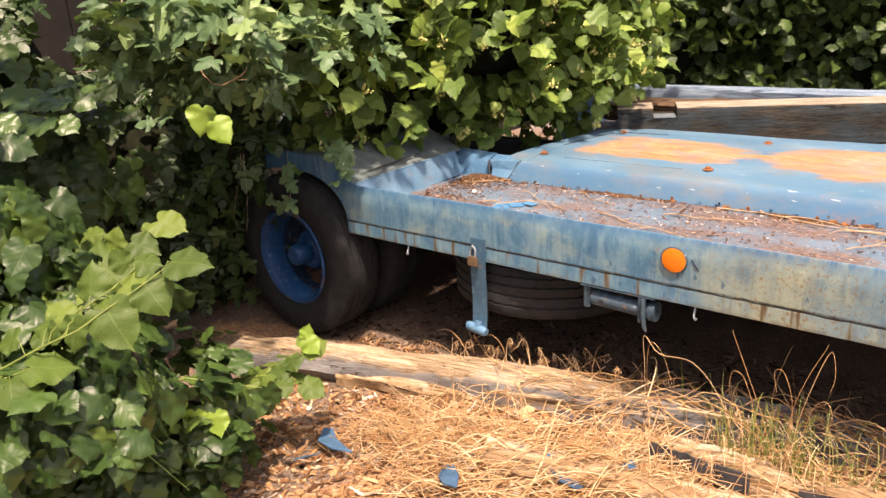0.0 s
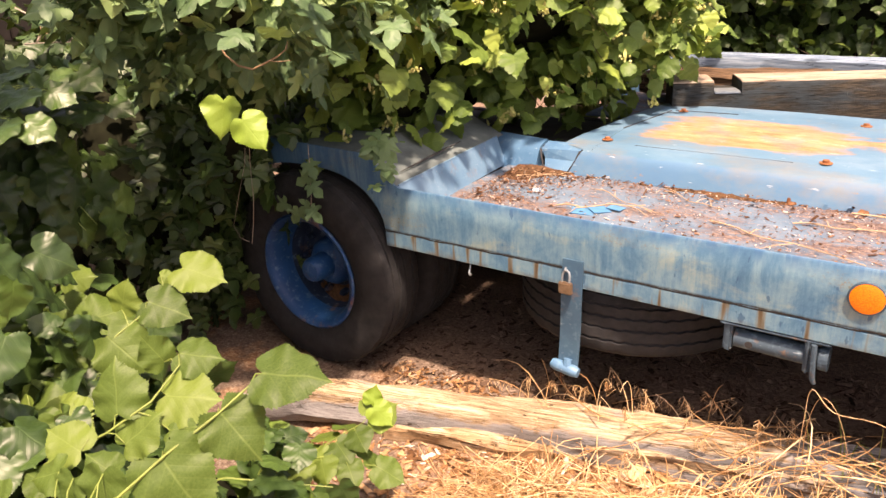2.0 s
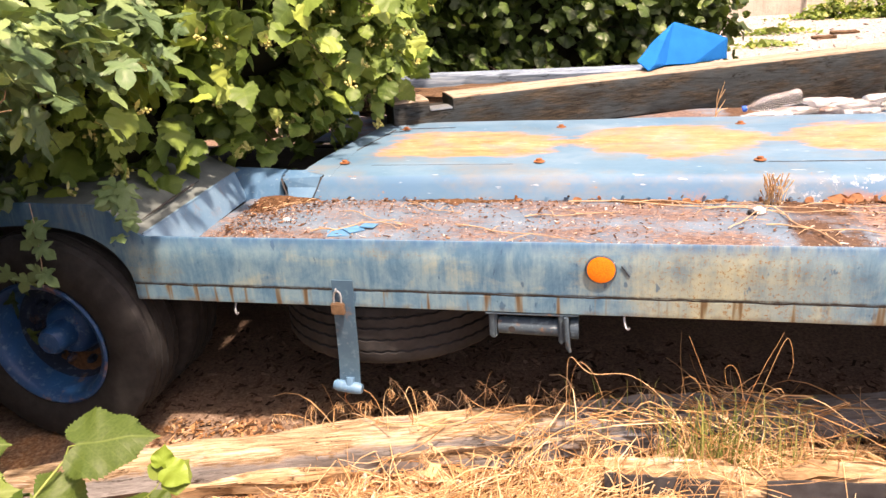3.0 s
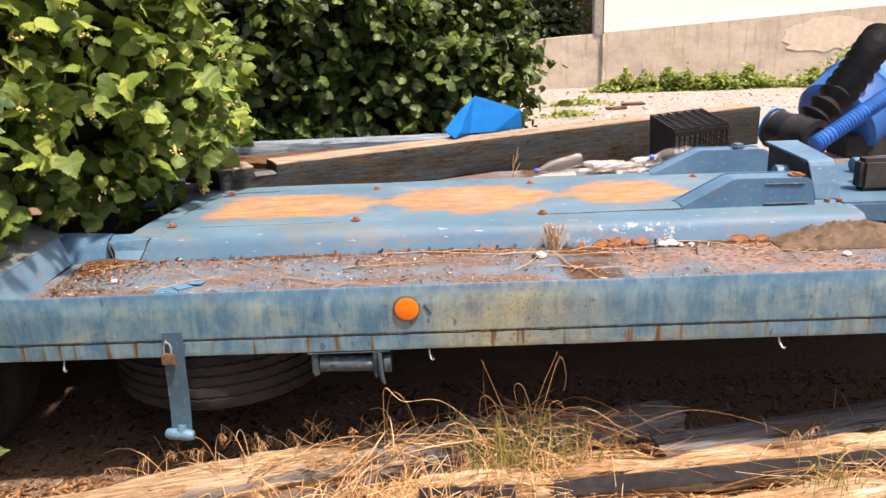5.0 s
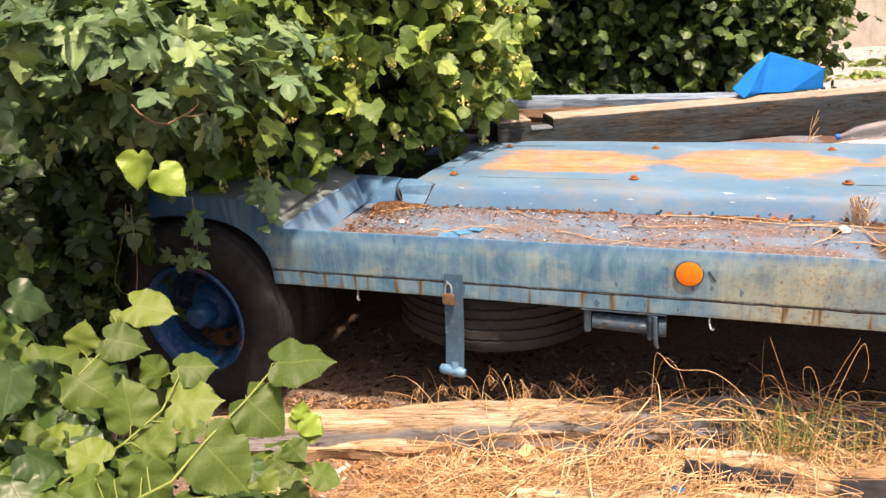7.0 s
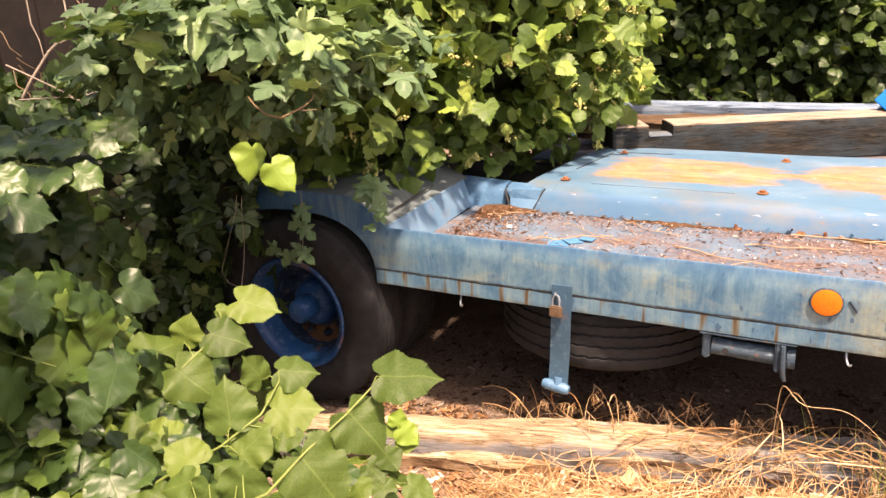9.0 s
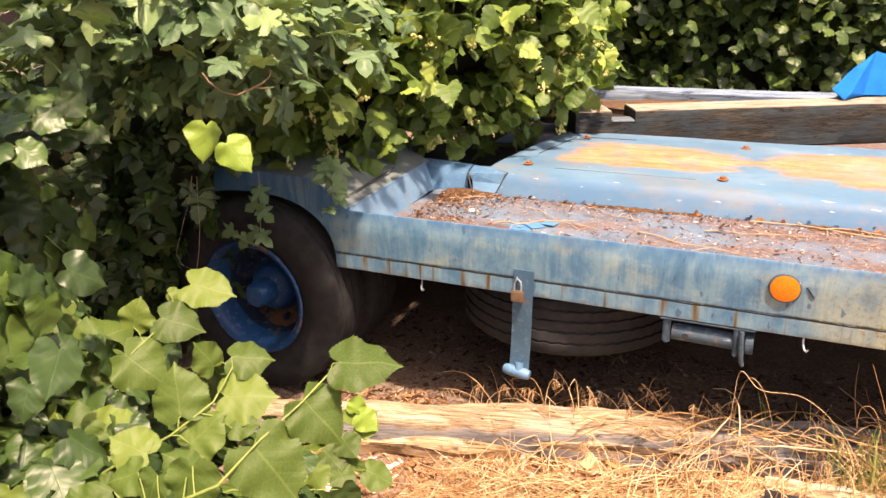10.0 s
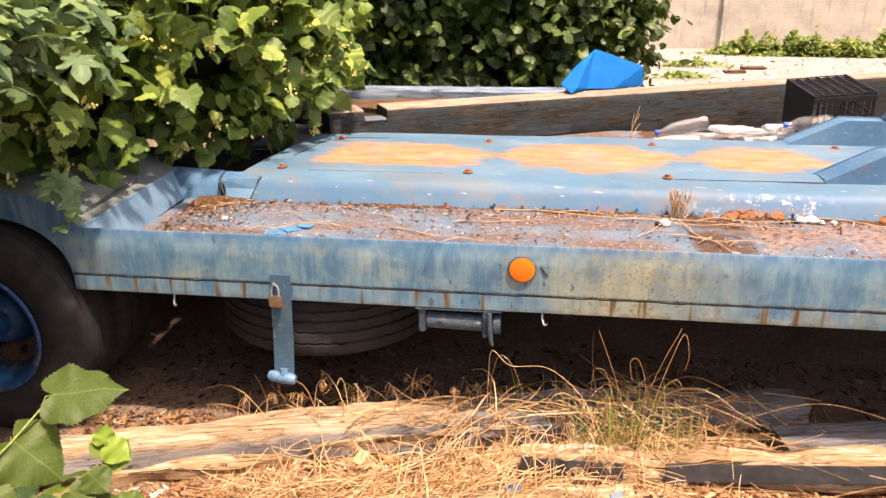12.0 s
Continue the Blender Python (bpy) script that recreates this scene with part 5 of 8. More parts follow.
grey = timber("timber", (0.95, 0.13), (3.1, 0.52), -0.035, -0.005, 0.19, 0.12, M["grey_timber"], 23, "grey weathered timber lying under the trailer edge", 0.012, 0.15, G)
sunk = timber("timber", (-0.50, -0.47), (0.40, -0.27), -0.035, -0.035, 0.13, 0.08, M["pale_timber"], 29, "crumbling pale timber sunk in the ground", 0.016, 0.5, G)
crumbled = timber("timber", (0.55, -0.62), (2.6, -0.30), -0.07, -0.06, 0.10, 0.10, M["pale_timber"], 31, "crumbling pale timber sunk in the ground", 0.016, 0.4, G)


for parent, at, length, width, height, mat, seed, yaw in (
        (long_timber, (1.28, 0.030, -0.055), 0.85, 0.035, 0.075, M["long_timber"], 51, -1.0), (long_timber, (0.55, -0.005, -0.085), 0.62, 0.03, 0.06, M["pale_timber"], 53, 0.8),
        (long_timber, (2.02, 0.010, -0.045), 0.60, 0.04, 0.08, M["grey_timber"], 55, 1.2), (rotten, (0.25, -0.06, -0.045), 0.30, 0.04, 0.05, M["pale_timber"], 57, -1.5),
        (frayed, (0.05, -0.095, -0.035), 0.25, 0.04, 0.05, M["pale_timber"], 61, -2.0), (frayed, (0.32, -0.10, -0.02), 0.55, 0.05, 0.06, M["pale_timber"], 63, 1.2),
        (grey, (0.10, -0.10, -0.02), 0.45, 0.04, 0.06, M["grey_timber"], 65, 1.5), (grey, (0.62, -0.10, -0.015), 0.30, 0.05, 0.05, M["brown"], 67, -1.5), (sunk, (0.15, -0.07, -0.01), 0.35, 0.04, 0.05, M["pale_timber"], 69, 3.0), (crumbled, (0.25, -0.06, -0.01), 0.40, 0.04, 0.05, M["pale_timber"], 71, -2.5)):
    split_slab(parent, at, length, width, height, mat, seed, yaw)


def membrane(name, start, end, z, height, seed):
    g = Geo()
    n = 40
    a, b = Vector((*start, z)), Vector((*end, z))
    side = Vector((-(b - a).y, (b - a).x, 0)).normalized()
    vs = []
    for i in range(n + 1):
        p = a.lerp(b, i / n)
        w = 0.010 * wob(i * 0.3, seed, 0, 1) + 0.004 * wob(i, seed + 3, 0, 1)
        h = height * (1 + 0.25 * wob(i * 0.4, seed + 7, 0, 1))
        for dy, dz in ((0.012, 0.0), (0.0, 0.004), (-0.006, -h * 0.5), (-0.012, -h), (-0.004, -h), (0.008, -0.006)):
            vs.append(p + side * (dy + w) + Vector((0, 0, dz + 0.006 * wob(i * 0.25, seed + 11, 0, 1))))
    g.add(vs, [(6 * i + k, 6 * i + (k + 1) % 6, 6 * i + 6 + (k + 1) % 6, 6 * i + 6 + k) for i in range(n) for k in range(6)] + [(5, 4, 3, 2, 1, 0), tuple(6 * n + k for k in range(6))])
    ob = part(name, g, M["rubber_strip"], None, "", True)
    tagged(ob, "strip of black roofing membrane along a half-buried timber", "membrane strip", "membrane strips in the straw")


membrane("membrane_strip", (0.02, -0.195), (0.36, -0.19), 0.01, 0.06, 2)
membrane("membrane_strip", (0.50, -0.165), (2.6, 0.07), 0.004, 0.055, 5)
membrane("membrane_strip", (0.70, -0.530), (3.0, -0.035), -0.03, 0.09, 9)

# Beam lying askew over the far deck, with a notch and a small metal plate in it.
beam_at = pose(-1.15, 1.745, 0.81, 0, 0, 27.5)
L, WB, HB = 4.35, 0.24, 0.225


def beam_section(x):
    out = []
    # Past the step of the deck the beam reaches further down.
    t = min(1.0, max(0.0, (x - 1.75) / 0.5))
    h = HB + 0.078 * t * t * (3 - 2 * t)
    for k, (y, z) in enumerate([(0.006, 0), (0.08, 0), (0.16, 0), (WB - 0.006, 0), (WB, -0.01), (WB, -h + 0.01), (WB - 0.01, -h), (0.01, -h), (0, -h + 0.01), (0, -0.14), (0, -0.07), (0, -0.012)]):
        out.append((y + 0.004 * wob(x * 2, k, 3, 1) + 0.002 * wob(x * 11, k, 5, 1), z + 0.004 * wob(x * 1.5, k, 8, 1)))
    return out


beam_thing = thing("beam", "heavy dark timber beam lying askew across the trailer, bare wood on top", "timber", G)
beam_thing.matrix_world = beam_at
for name, xs in (("beam_end", [0.0 + 0.1 * i for i in range(3)]), ("beam_body", [0.335 + 0.06 * i for i in range(67)])):
    part(name, Geo().sweep(beam_section, xs), M["beam"], beam_thing, "", True)
part("beam_body", Geo().sweep(lambda x: [(y, min(z, -0.055)) for y, z in beam_section(x)], [0.2, 0.27, 0.335]), M["beam"], beam_thing, "", True)
for x0, x1 in ((0.0, 0.2), (0.335, L - 0.07)):
    g = Geo().sweep(lambda x: [(0.008, 0.001), (0.012, 0.0075), (WB * 0.62 + 0.03 * wob(x * 2, 1, 1, 1), 0.0085), (WB - 0.012, 0.006), (WB - 0.012, 0.001)], [x0 + (x1 - x0) * i / 40 for i in range(41)])
    part("worn_top", g, M["cut"], beam_thing, "bare pale wood, worn")
part("metal_plate", Geo().box(0.205, 0.33, -0.003, 0.10, -0.053, -0.042, None, 0.003), M["steel"], beam_thing, "pale metal plate in the notch")

timber("timber", (-1.75, 2.80), (0.75, 2.83), 0.815, 0.812, 0.13, 0.20, M["blue_timber"], 41, "blue-grey painted timber lying along the far side of the deck", 0.005, 0.0, G)
split = part("split_plank", timber_mesh("p", 1.0, 0.34, 0.12, M["brown"], 47, 0.012, 0.2), M["brown"], None, "", True)
split.matrix_world = pose(-1.55, 2.42, 0.765, 0, 0, 7)
tagged(split, "split brown plank lying between two timbers", "timber", G)

# ---- loose things on the trailer ----


def tarp_bag():
    """A taut blue tarpaulin bag, folded to a peak, with two pressed creases and a slumped end."""
    pts = {"apex": (0.343, 2.862, 1.080), "corner": (0.674, 2.935, 0.955), "foot": (0.682, 2.965, 0.822), "mid": (0.467, 2.800, 0.822), "crease": (0.296, 2.730, 0.828),
           "toe": (0.190, 2.540, 0.822), "bulge": (0.125, 2.630, 0.880), "heel": (0.17, 2.80, 0.822), "back": (0.52, 3.00, 0.822), "belly": (0.225, 2.570, 0.860)}
    ix = {k: i for i, k in enumerate(pts)}
    g = Geo()
    g.v = list(pts.values())
    g.f = [tuple(ix[k] for k in f.split()) for f in ("apex bulge belly", "apex belly crease", "bulge toe belly", "belly toe crease", "apex crease mid", "apex mid corner", "corner mid foot", "corner foot back", "apex corner back", "apex back heel", "apex heel bulge", "bulge heel toe", "toe heel back foot mid crease")]
    me = g.mesh("bag", M["bag"])
    bm = bmesh.new()
    bm.from_mesh(me)
    bmesh.ops.triangulate(bm, faces=bm.faces)
    bmesh.ops.recalc_face_normals(bm, faces=bm.faces)
    for e in bm.edges:
        e.smooth = False
    bmesh.ops.subdivide_edges(bm, edges=bm.edges[:], cuts=7, use_grid_fill=True)
    bmesh.ops.smooth_vert(bm, verts=bm.verts[:], factor=0.35, use_axis_x=True, use_axis_y=True, use_axis_z=True)
    for p in bm.verts:
        k = 0.010 if p.co.x < 0.27 else 0.004
        p.co += Vector((wob(*p.co, 9), wob(p.co.x, p.co.y, p.co.z + 5, 9), wob(p.co.x, p.co.y, p.co.z + 9, 9))) * k
        p.co.z = max(p.co.z, 0.820)
    bm.to_mesh(me)
    bm.free()
    me.materials.clear()
    ob = part("tarpaulin_bag", me, M["bag"], None, "", True)
    tagged(ob, "bright blue folded tarpaulin bag lying on the beam", "bag")


tarp_bag()


def crate():
    c = thing("crate", "black plastic lattice crate standing tilted before the beam", "crate", at=(1.739, 2.575, 0.627))
    c.rotation_euler = (radians(7.7), radians(-4.2), radians(8.2))
    w, d, h = 0.366, 0.384, 0.275
    part("side_panel", Geo().box(-w / 2, -w / 2 + 0.010, -d / 2, d / 2, 0, h, None, 0.004), M["black"], c, "solid black end")
    part("rim", Geo().box(-w / 2, w / 2, -d / 2 - 0.008, -d / 2 + 0.004, h - 0.045, h - 0.012, None, 0.004), M["black"], c, "deep front rim")
    part("rim", Geo().box(-w / 2, w / 2, d / 2 - 0.004, d / 2 + 0.008, h - 0.045, h - 0.012, None, 0.004), M["black"], c)
    part("rim", Geo().box(w / 2 - 0.004, w / 2 + 0.008, -d / 2, d / 2, h - 0.045, h - 0.012, None, 0.004), M["black"], c)
    # The base, now on top: fine slats one way, a few ribs the other.
    for i in range(14):
        y = -d / 2 + 0.004 + (d - 0.008) * i / 13
        part("slat", Geo().box(-w / 2, w / 2, y - 0.003, y + 0.003, h - 0.005, h), M["black"], c)
    for i in range(7):
        x = -w / 2 + 0.006 + (w - 0.012) * i / 6
        part("rib", Geo().box(x - 0.006, x + 0.006, -d / 2, d / 2, h - 0.012, h + 0.003, None, 0.002), M["black"], c)
    for i in range(11):
        x = -w / 2 + 0.005 + (w - 0.010) * i / 10
        for y in (-d / 2, d / 2 - 0.006):
            part("upright", Geo().box(x - 0.0035, x + 0.0035, y, y + 0.006, 0, h - 0.02), M["black"], c)
    for i in range(10):
        y = -d / 2 + 0.02 + (d - 0.04) * i / 9
        part("upright", Geo().box(w / 2 - 0.006, w / 2, y - 0.0035, y + 0.0035, 0, h - 0.02), M["black"], c)
    for z0 in (0.0, 0.07, 0.14):
        for y in (-d / 2, d / 2 - 0.008):
            part("rail", Geo().box(-w / 2, w / 2, y, y + 0.008, z0, z0 + 0.009), M["black"], c)
        part("rail", Geo().box(w / 2 - 0.008, w / 2, -d / 2, d / 2, z0, z0 + 0.009), M["black"], c)


crate()


def bottle(x, y, yaw, length=0.27, r=0.037, z=0.586, cap=True, flat=1.0, tilt=0.0):
    """An empty bottle lying on its side; flat says how far it has been trodden down."""
    state = "trodden flat" if flat < 1 else "empty"
    b = thing("plastic_bottle", f"{state} clear plastic bottle lying on the deck", "bottle", "bottles on the far deck", at=(x, y, z + r * flat))
    b.rotation_euler = (0, radians(90 + tilt), radians(yaw))
    prof = [(0.0, 0.0), (r * 0.8, 0.002), (r, 0.02), (r, length * 0.15), (r * 0.95, length * 0.20), (r, length * 0.3), (r * 0.90, length * 0.34), (r, length * 0.38), (r * 0.97, length * 0.5), (r, length * 0.62), (r * 0.8, length * 0.74), (r * 0.42, length * 0.86), (r * 0.36, length * 0.90), (0.013, length * 0.93), (0.013, length)]
    dent = 0.005 if flat == 1 else 0.015
    body = Geo().lathe(prof, Matrix.Diagonal((flat, 1.0, 1.0, 1.0)), 22, lambda s, i: (dent * wob(s * 1.5, i * 1.3, x * 9, 1.0) if 1 < i < 12 else 0.0, 0))
    part("bottle_body", body, M["clear" if flat == 1 else "crumpled"], b, "", True)
    if cap:
        part("bottle_cap", Geo().lathe([(0.0155, length - 0.012), (0.0165, length - 0.008), (0.0165, length + 0.008), (0.014, length + 0.011), (0, length + 0.011)], Matrix.Identity(4), 18), M["cap"], b, "blue screw cap")


# One bottle rests with its base on the trodden ones, another leans on the heap's far end.
bottle(1.00, 2.32, 181, 0.30, 0.042, 0.660, True, 1.0, 13)
bottle(1.70, 2.34, 183, 0.26, 0.044, 0.668, True, 1.0, 4)
for bx, by, byaw, bz in ((0.95, 2.28, 187, 0.586), (1.10, 2.40, 200, 0.586), (1.20, 2.30, 20, 0.586), (1.34, 2.44, 8, 0.586), (1.40, 2.32, 172, 0.586), (1.56, 2.42, 12, 0.586), (1.62, 2.30, 195, 0.586),
                        (1.06, 2.34, 30, 0.624), (1.24, 2.38, 165, 0.626), (1.40, 2.36, 195, 0.626), (1.55, 2.36, 5, 0.626), (1.32, 2.33, 18, 0.650)):
    bottle(bx, by, byaw, 0.27, 0.037, bz, False, 0.56)
# A dead weed stands between the beam and the raised top.
weed = Geo()
for path in (((0.548, 2.26, 0.586), (0.555, 2.26, 0.66), (0.572, 2.26, 0.73), (0.590, 2.26, 0.80)), ((0.556, 2.26, 0.66), (0.552, 2.25, 0.70), (0.560, 2.25, 0.76)),
             ((0.552, 2.26, 0.62), (0.58, 2.25, 0.648), (0.615, 2.25, 0.655)), ((0.55, 2.26, 0.60), (0.575, 2.26, 0.66), (0.60, 2.26, 0.70)), ((0.565, 2.26, 0.70), (0.585, 2.25, 0.74), (0.592, 2.25, 0.76))):
    weed.tube(path, [0.0035 - 0.0024 * i / (len(path) - 1) for i in range(len(path))], 5)
tagged(part("dead_weed", weed, M["straw"], None, "", True), "bleached dead weed standing beside the beam", "weed")


def corrugated(path, r, depth, mat, pitch=0.018, sides=20):
    """A ribbed hose along a path."""
    pts = [Vector(p) for p in path]
    out = []
    for a, b, c, d in zip([pts[0]] + pts[:-2], pts[:-1], pts[1:], pts[2:] + [pts[-1]]):
        n = max(2, int((c - b).length / (pitch / 2)))
        for i in range(n):
            t = i / n
            out.append(0.5 * ((2 * b) + (c - a) * t + (2 * a - 5 * b + 4 * c - d) * t * t + (3 * b - a - 3 * c + d) * t ** 3))
    return Geo().tube(out, [r + (depth if i % 2 else 0.0) for i in range(len(out))], sides)


duct = thing("duct", "black rubber air duct with a ribbed bellows", "duct")
part("duct_body", Geo().lathe([(r * 0.86, z) for r, z in ((0.0, 0.0), (0.10, 0.0), (0.135, 0.0), (0.142, 0.012), (0.142, 0.03), (0.136, 0.036), (0.138, 0.14), (0.144, 0.15), (0.144, 0.17), (0.138, 0.18), (0.136, 0.30), (0.142, 0.31), (0.142, 0.34), (0.09, 0.345), (0.085, 0.32), (0.0, 0.32))], pose(2.235, 2.42, 0.835, 0, 96, -66), 36), M["black"], duct, "matt black round duct", True)
part("bellows", corrugated([(2.44, 2.32, 0.88), (2.58, 2.36, 1.02), (2.72, 2.45, 1.14), (2.86, 2.56, 1.27), (3.0, 2.7, 1.36)], 0.062, 0.05, M["black"], 0.075), M["black"], duct, "ribbed black bellows")
ring = Geo().lathe([(0.118, -0.005), (0.127, -0.005), (0.128, 0.005), (0.118, 0.005)], pose(2.240, 2.41, 0.837, 0, 96, -66), 30, lambda s, i: (0.006 * wob(s, i, 0, 1.1), 0.006 * wob(s, i, 4, 1.1)), True)
part("blue_wrap", ring, M["bag"], duct, "blue cord wrapped round the end")
hose = part("hose", corrugated([(2.28, 1.94, 0.80), (2.40, 1.98, 0.86), (2.62, 2.06, 0.97), (2.9, 2.2, 1.08), (3.2, 2.4, 1.12)], 0.042, 0.008, M["hose"], 0.022), M["hose"])
tagged(hose, "bright blue corrugated plastic hose", "hose")
drum = thing("drum", "large blue plastic drum lying tilted at the trailer", "drum")
dm = pose(3.15, 2.95, 1.0, 0, 62, 25)
part("drum_body", Geo().lathe([(0.0, -0.45), (0.27, -0.45), (0.30, -0.42), (0.31, -0.2), (0.325, -0.18), (0.31, -0.16), (0.315, 0.16), (0.33, 0.18), (0.315, 0.2), (0.30, 0.42), (0.27, 0.45), (0, 0.45)], dm, 48), M["drum"], drum, "", True)
part("drum_stand", Geo().box(2.8, 3.6, 2.6, 3.0, 0.586, 0.74, None, 0.01), M["dark"], drum)


def cloth():
    n, m = 60, 34
    g = Geo()
    for j in range(m):
        for i in range(n):
            u, v = i / (n - 1), j / (m - 1)
            x, y = 1.58 + 0.62 * u + 0.03 * wob(v * 4, u * 3, 1, 1), 0.60 + 0.26 * v + 0.05 * wob(u * 4, 7, 0, 1)
            e = math.sin(math.pi * min(1, max(0, u))) ** 0.5 * math.sin(math.pi * v) ** 0.6
            fold = (1 - abs(wob(x * 2.6 + y * 3, y * 15 + x * 5, 2, 1))) ** 6 * 0.040 + (1 - abs(wob(x * 6 - y * 4, y * 30 - x * 9, 5, 1))) ** 6 * 0.022 + (1 - abs(wob(x * 16, y * 9 + x * 6, 9, 1))) ** 6 * 0.018
            z = 0.589 + e * (0.008 + 0.035 * u + fold)
            g.v.append((x, y, z))
    g.f = [(j * n + i, j * n + i + 1, (j + 1) * n + i + 1, (j + 1) * n + i) for j in range(m - 1) for i in range(n - 1)]
    k = len(g.v)
    g.v += [(x, y, max(0.586, z - 0.006)) for x, y, z in g.v[:k]]
    g.f += [tuple(q + k for q in reversed(f)) for f in g.f[:]]
    tagged(part("cloth", g, M["cloth"], None, "", True), "crumpled brown rag lying on the deck", "cloth")


cloth()


def twig(points, r, label="thin dry pale twig lying on the deck", group="dry twigs on the deck", mat=None):
    ob = part("twig", Geo().tube(points, [r * (1 - 0.5 * i / len(points)) for i in range(len(points))], 5), mat or M["twig"], None, "", True)
    return tagged(ob, label, "twig", group)


rng = random.Random(12)
DECK_TWIGS = [(-1.45, 0.70, -1.22, 0.72), (-1.42, 0.62, -1.28, 0.74), (-1.05, 0.60, -0.70, 0.42), (-1.1, 0.35, -0.8, 0.5), (-0.55, 0.45, -0.05, 0.28), (-0.30, 0.55, 0.05, 0.62), (-0.15, 0.74, 0.75, 0.68), (0.10, 0.73, 0.62, 0.74),
         (0.35, 0.66, 1.05, 0.62), (0.42, 0.44, 0.60, 0.70), (0.58, 0.70, 0.75, 0.30), (0.55, 0.48, 0.95, 0.40), (1.15, 0.78, 1.75, 0.50), (-0.8, 0.70, -0.55, 0.58), (0.7, 0.70, 1.15, 0.72)]
for tx0, ty0, tx1, ty1 in DECK_TWIGS:
    pts = []
    for i in range(11):
        t = i / 10
        pts.append((tx0 + (tx1 - tx0) * t + 0.02 * wob(t * 3, tx0, 0, 1), ty0 + (ty1 - ty0) * t + 0.05 * wob(t * 2.5, ty0, 4, 1), 0.594 + 0.012 * abs(wob(t * 4, tx0 * 3, 8, 1))))
    twig(pts, rng.uniform(0.0020, 0.0034))
    for k in (3, 6, 8):
        # Short side shoots.
        if rng.random() < 0.75:
            a, w = rng.uniform(-0.10, 0.10), rng.choice((-1, 1)) * rng.uniform(0.03, 0.09)
            q = pts[k]
            twig([q, (q[0] + a * 0.5, q[1] + w * 0.5, 0.600), (q[0] + a, q[1] + w, 0.592)], 0.0017)


def chip_templates(n, seed):
    r = random.Random(seed)
    out = []
    for _ in range(n):
        a, b, c = 0.5, r.uniform(0.25, 0.5), r.uniform(0.08, 0.2)
        j = lambda: r.uniform(-0.12, 0.12)  # noqa: E731
        v = np.array([(sx * a + j(), sy * b + j(), sz * c + 0.3 * j()) for sz in (-1, 1) for sx, sy in ((-1, -1), (1, -1), (1, 1), (-1, 1))])
        f = np.array([(3, 2, 1, 0), (4, 5, 6, 7), (0, 1, 5, 4), (1, 2, 6, 5), (2, 3, 7, 6), (3, 0, 4, 7)])
        out.append((v, f, None))
    return out


CHIPS = chip_templates(8, 2)


def random_turns(rs, n, tilt):
    yaw = rs.uniform(0, 2 * np.pi, n)
    tip = np.stack([np.cos(yaw), np.sin(yaw), rs.normal(0, tilt, n)], -1)
    nor = np.stack([rs.normal(0, tilt, n), rs.normal(0, tilt, n), np.ones(n)], -1)
    return frames_of(tip, nor)


def combed_turns(rs, pos, tilt):
    """Turns of stalks that lie along drifting lines, as wind and feet have laid them."""
    yaw = np.array([0.30 + 1.9 * wob(p[0], p[1], 5, 1.6) for p in pos]) + rs.normal(0, 0.55, len(pos)) + np.pi * rs.integers(0, 2, len(pos))
    tip = np.stack([np.cos(yaw), np.sin(yaw), rs.normal(0, tilt, len(pos))], -1)
    nor = np.stack([rs.normal(0, 0.4, len(pos)), rs.normal(0, 0.4, len(pos)), np.ones(len(pos))], -1)
    return frames_of(tip, nor)


def scatter(name, templates, pos, size, mat, label, category, rs, tilt=0.25, smooth=False, parent=None, combed=False):
    n = len(pos)
    V, F, U = spread(templates, pos, combed_turns(rs, pos, tilt) if combed else random_turns(rs, n, tilt), size, rs.integers(0, len(templates), n))
    ob = new(name, stuff_mesh(name, V, F, mat, None, smooth))
    ob.parent = parent
    return tagged(ob, label, category, kind="stuff")


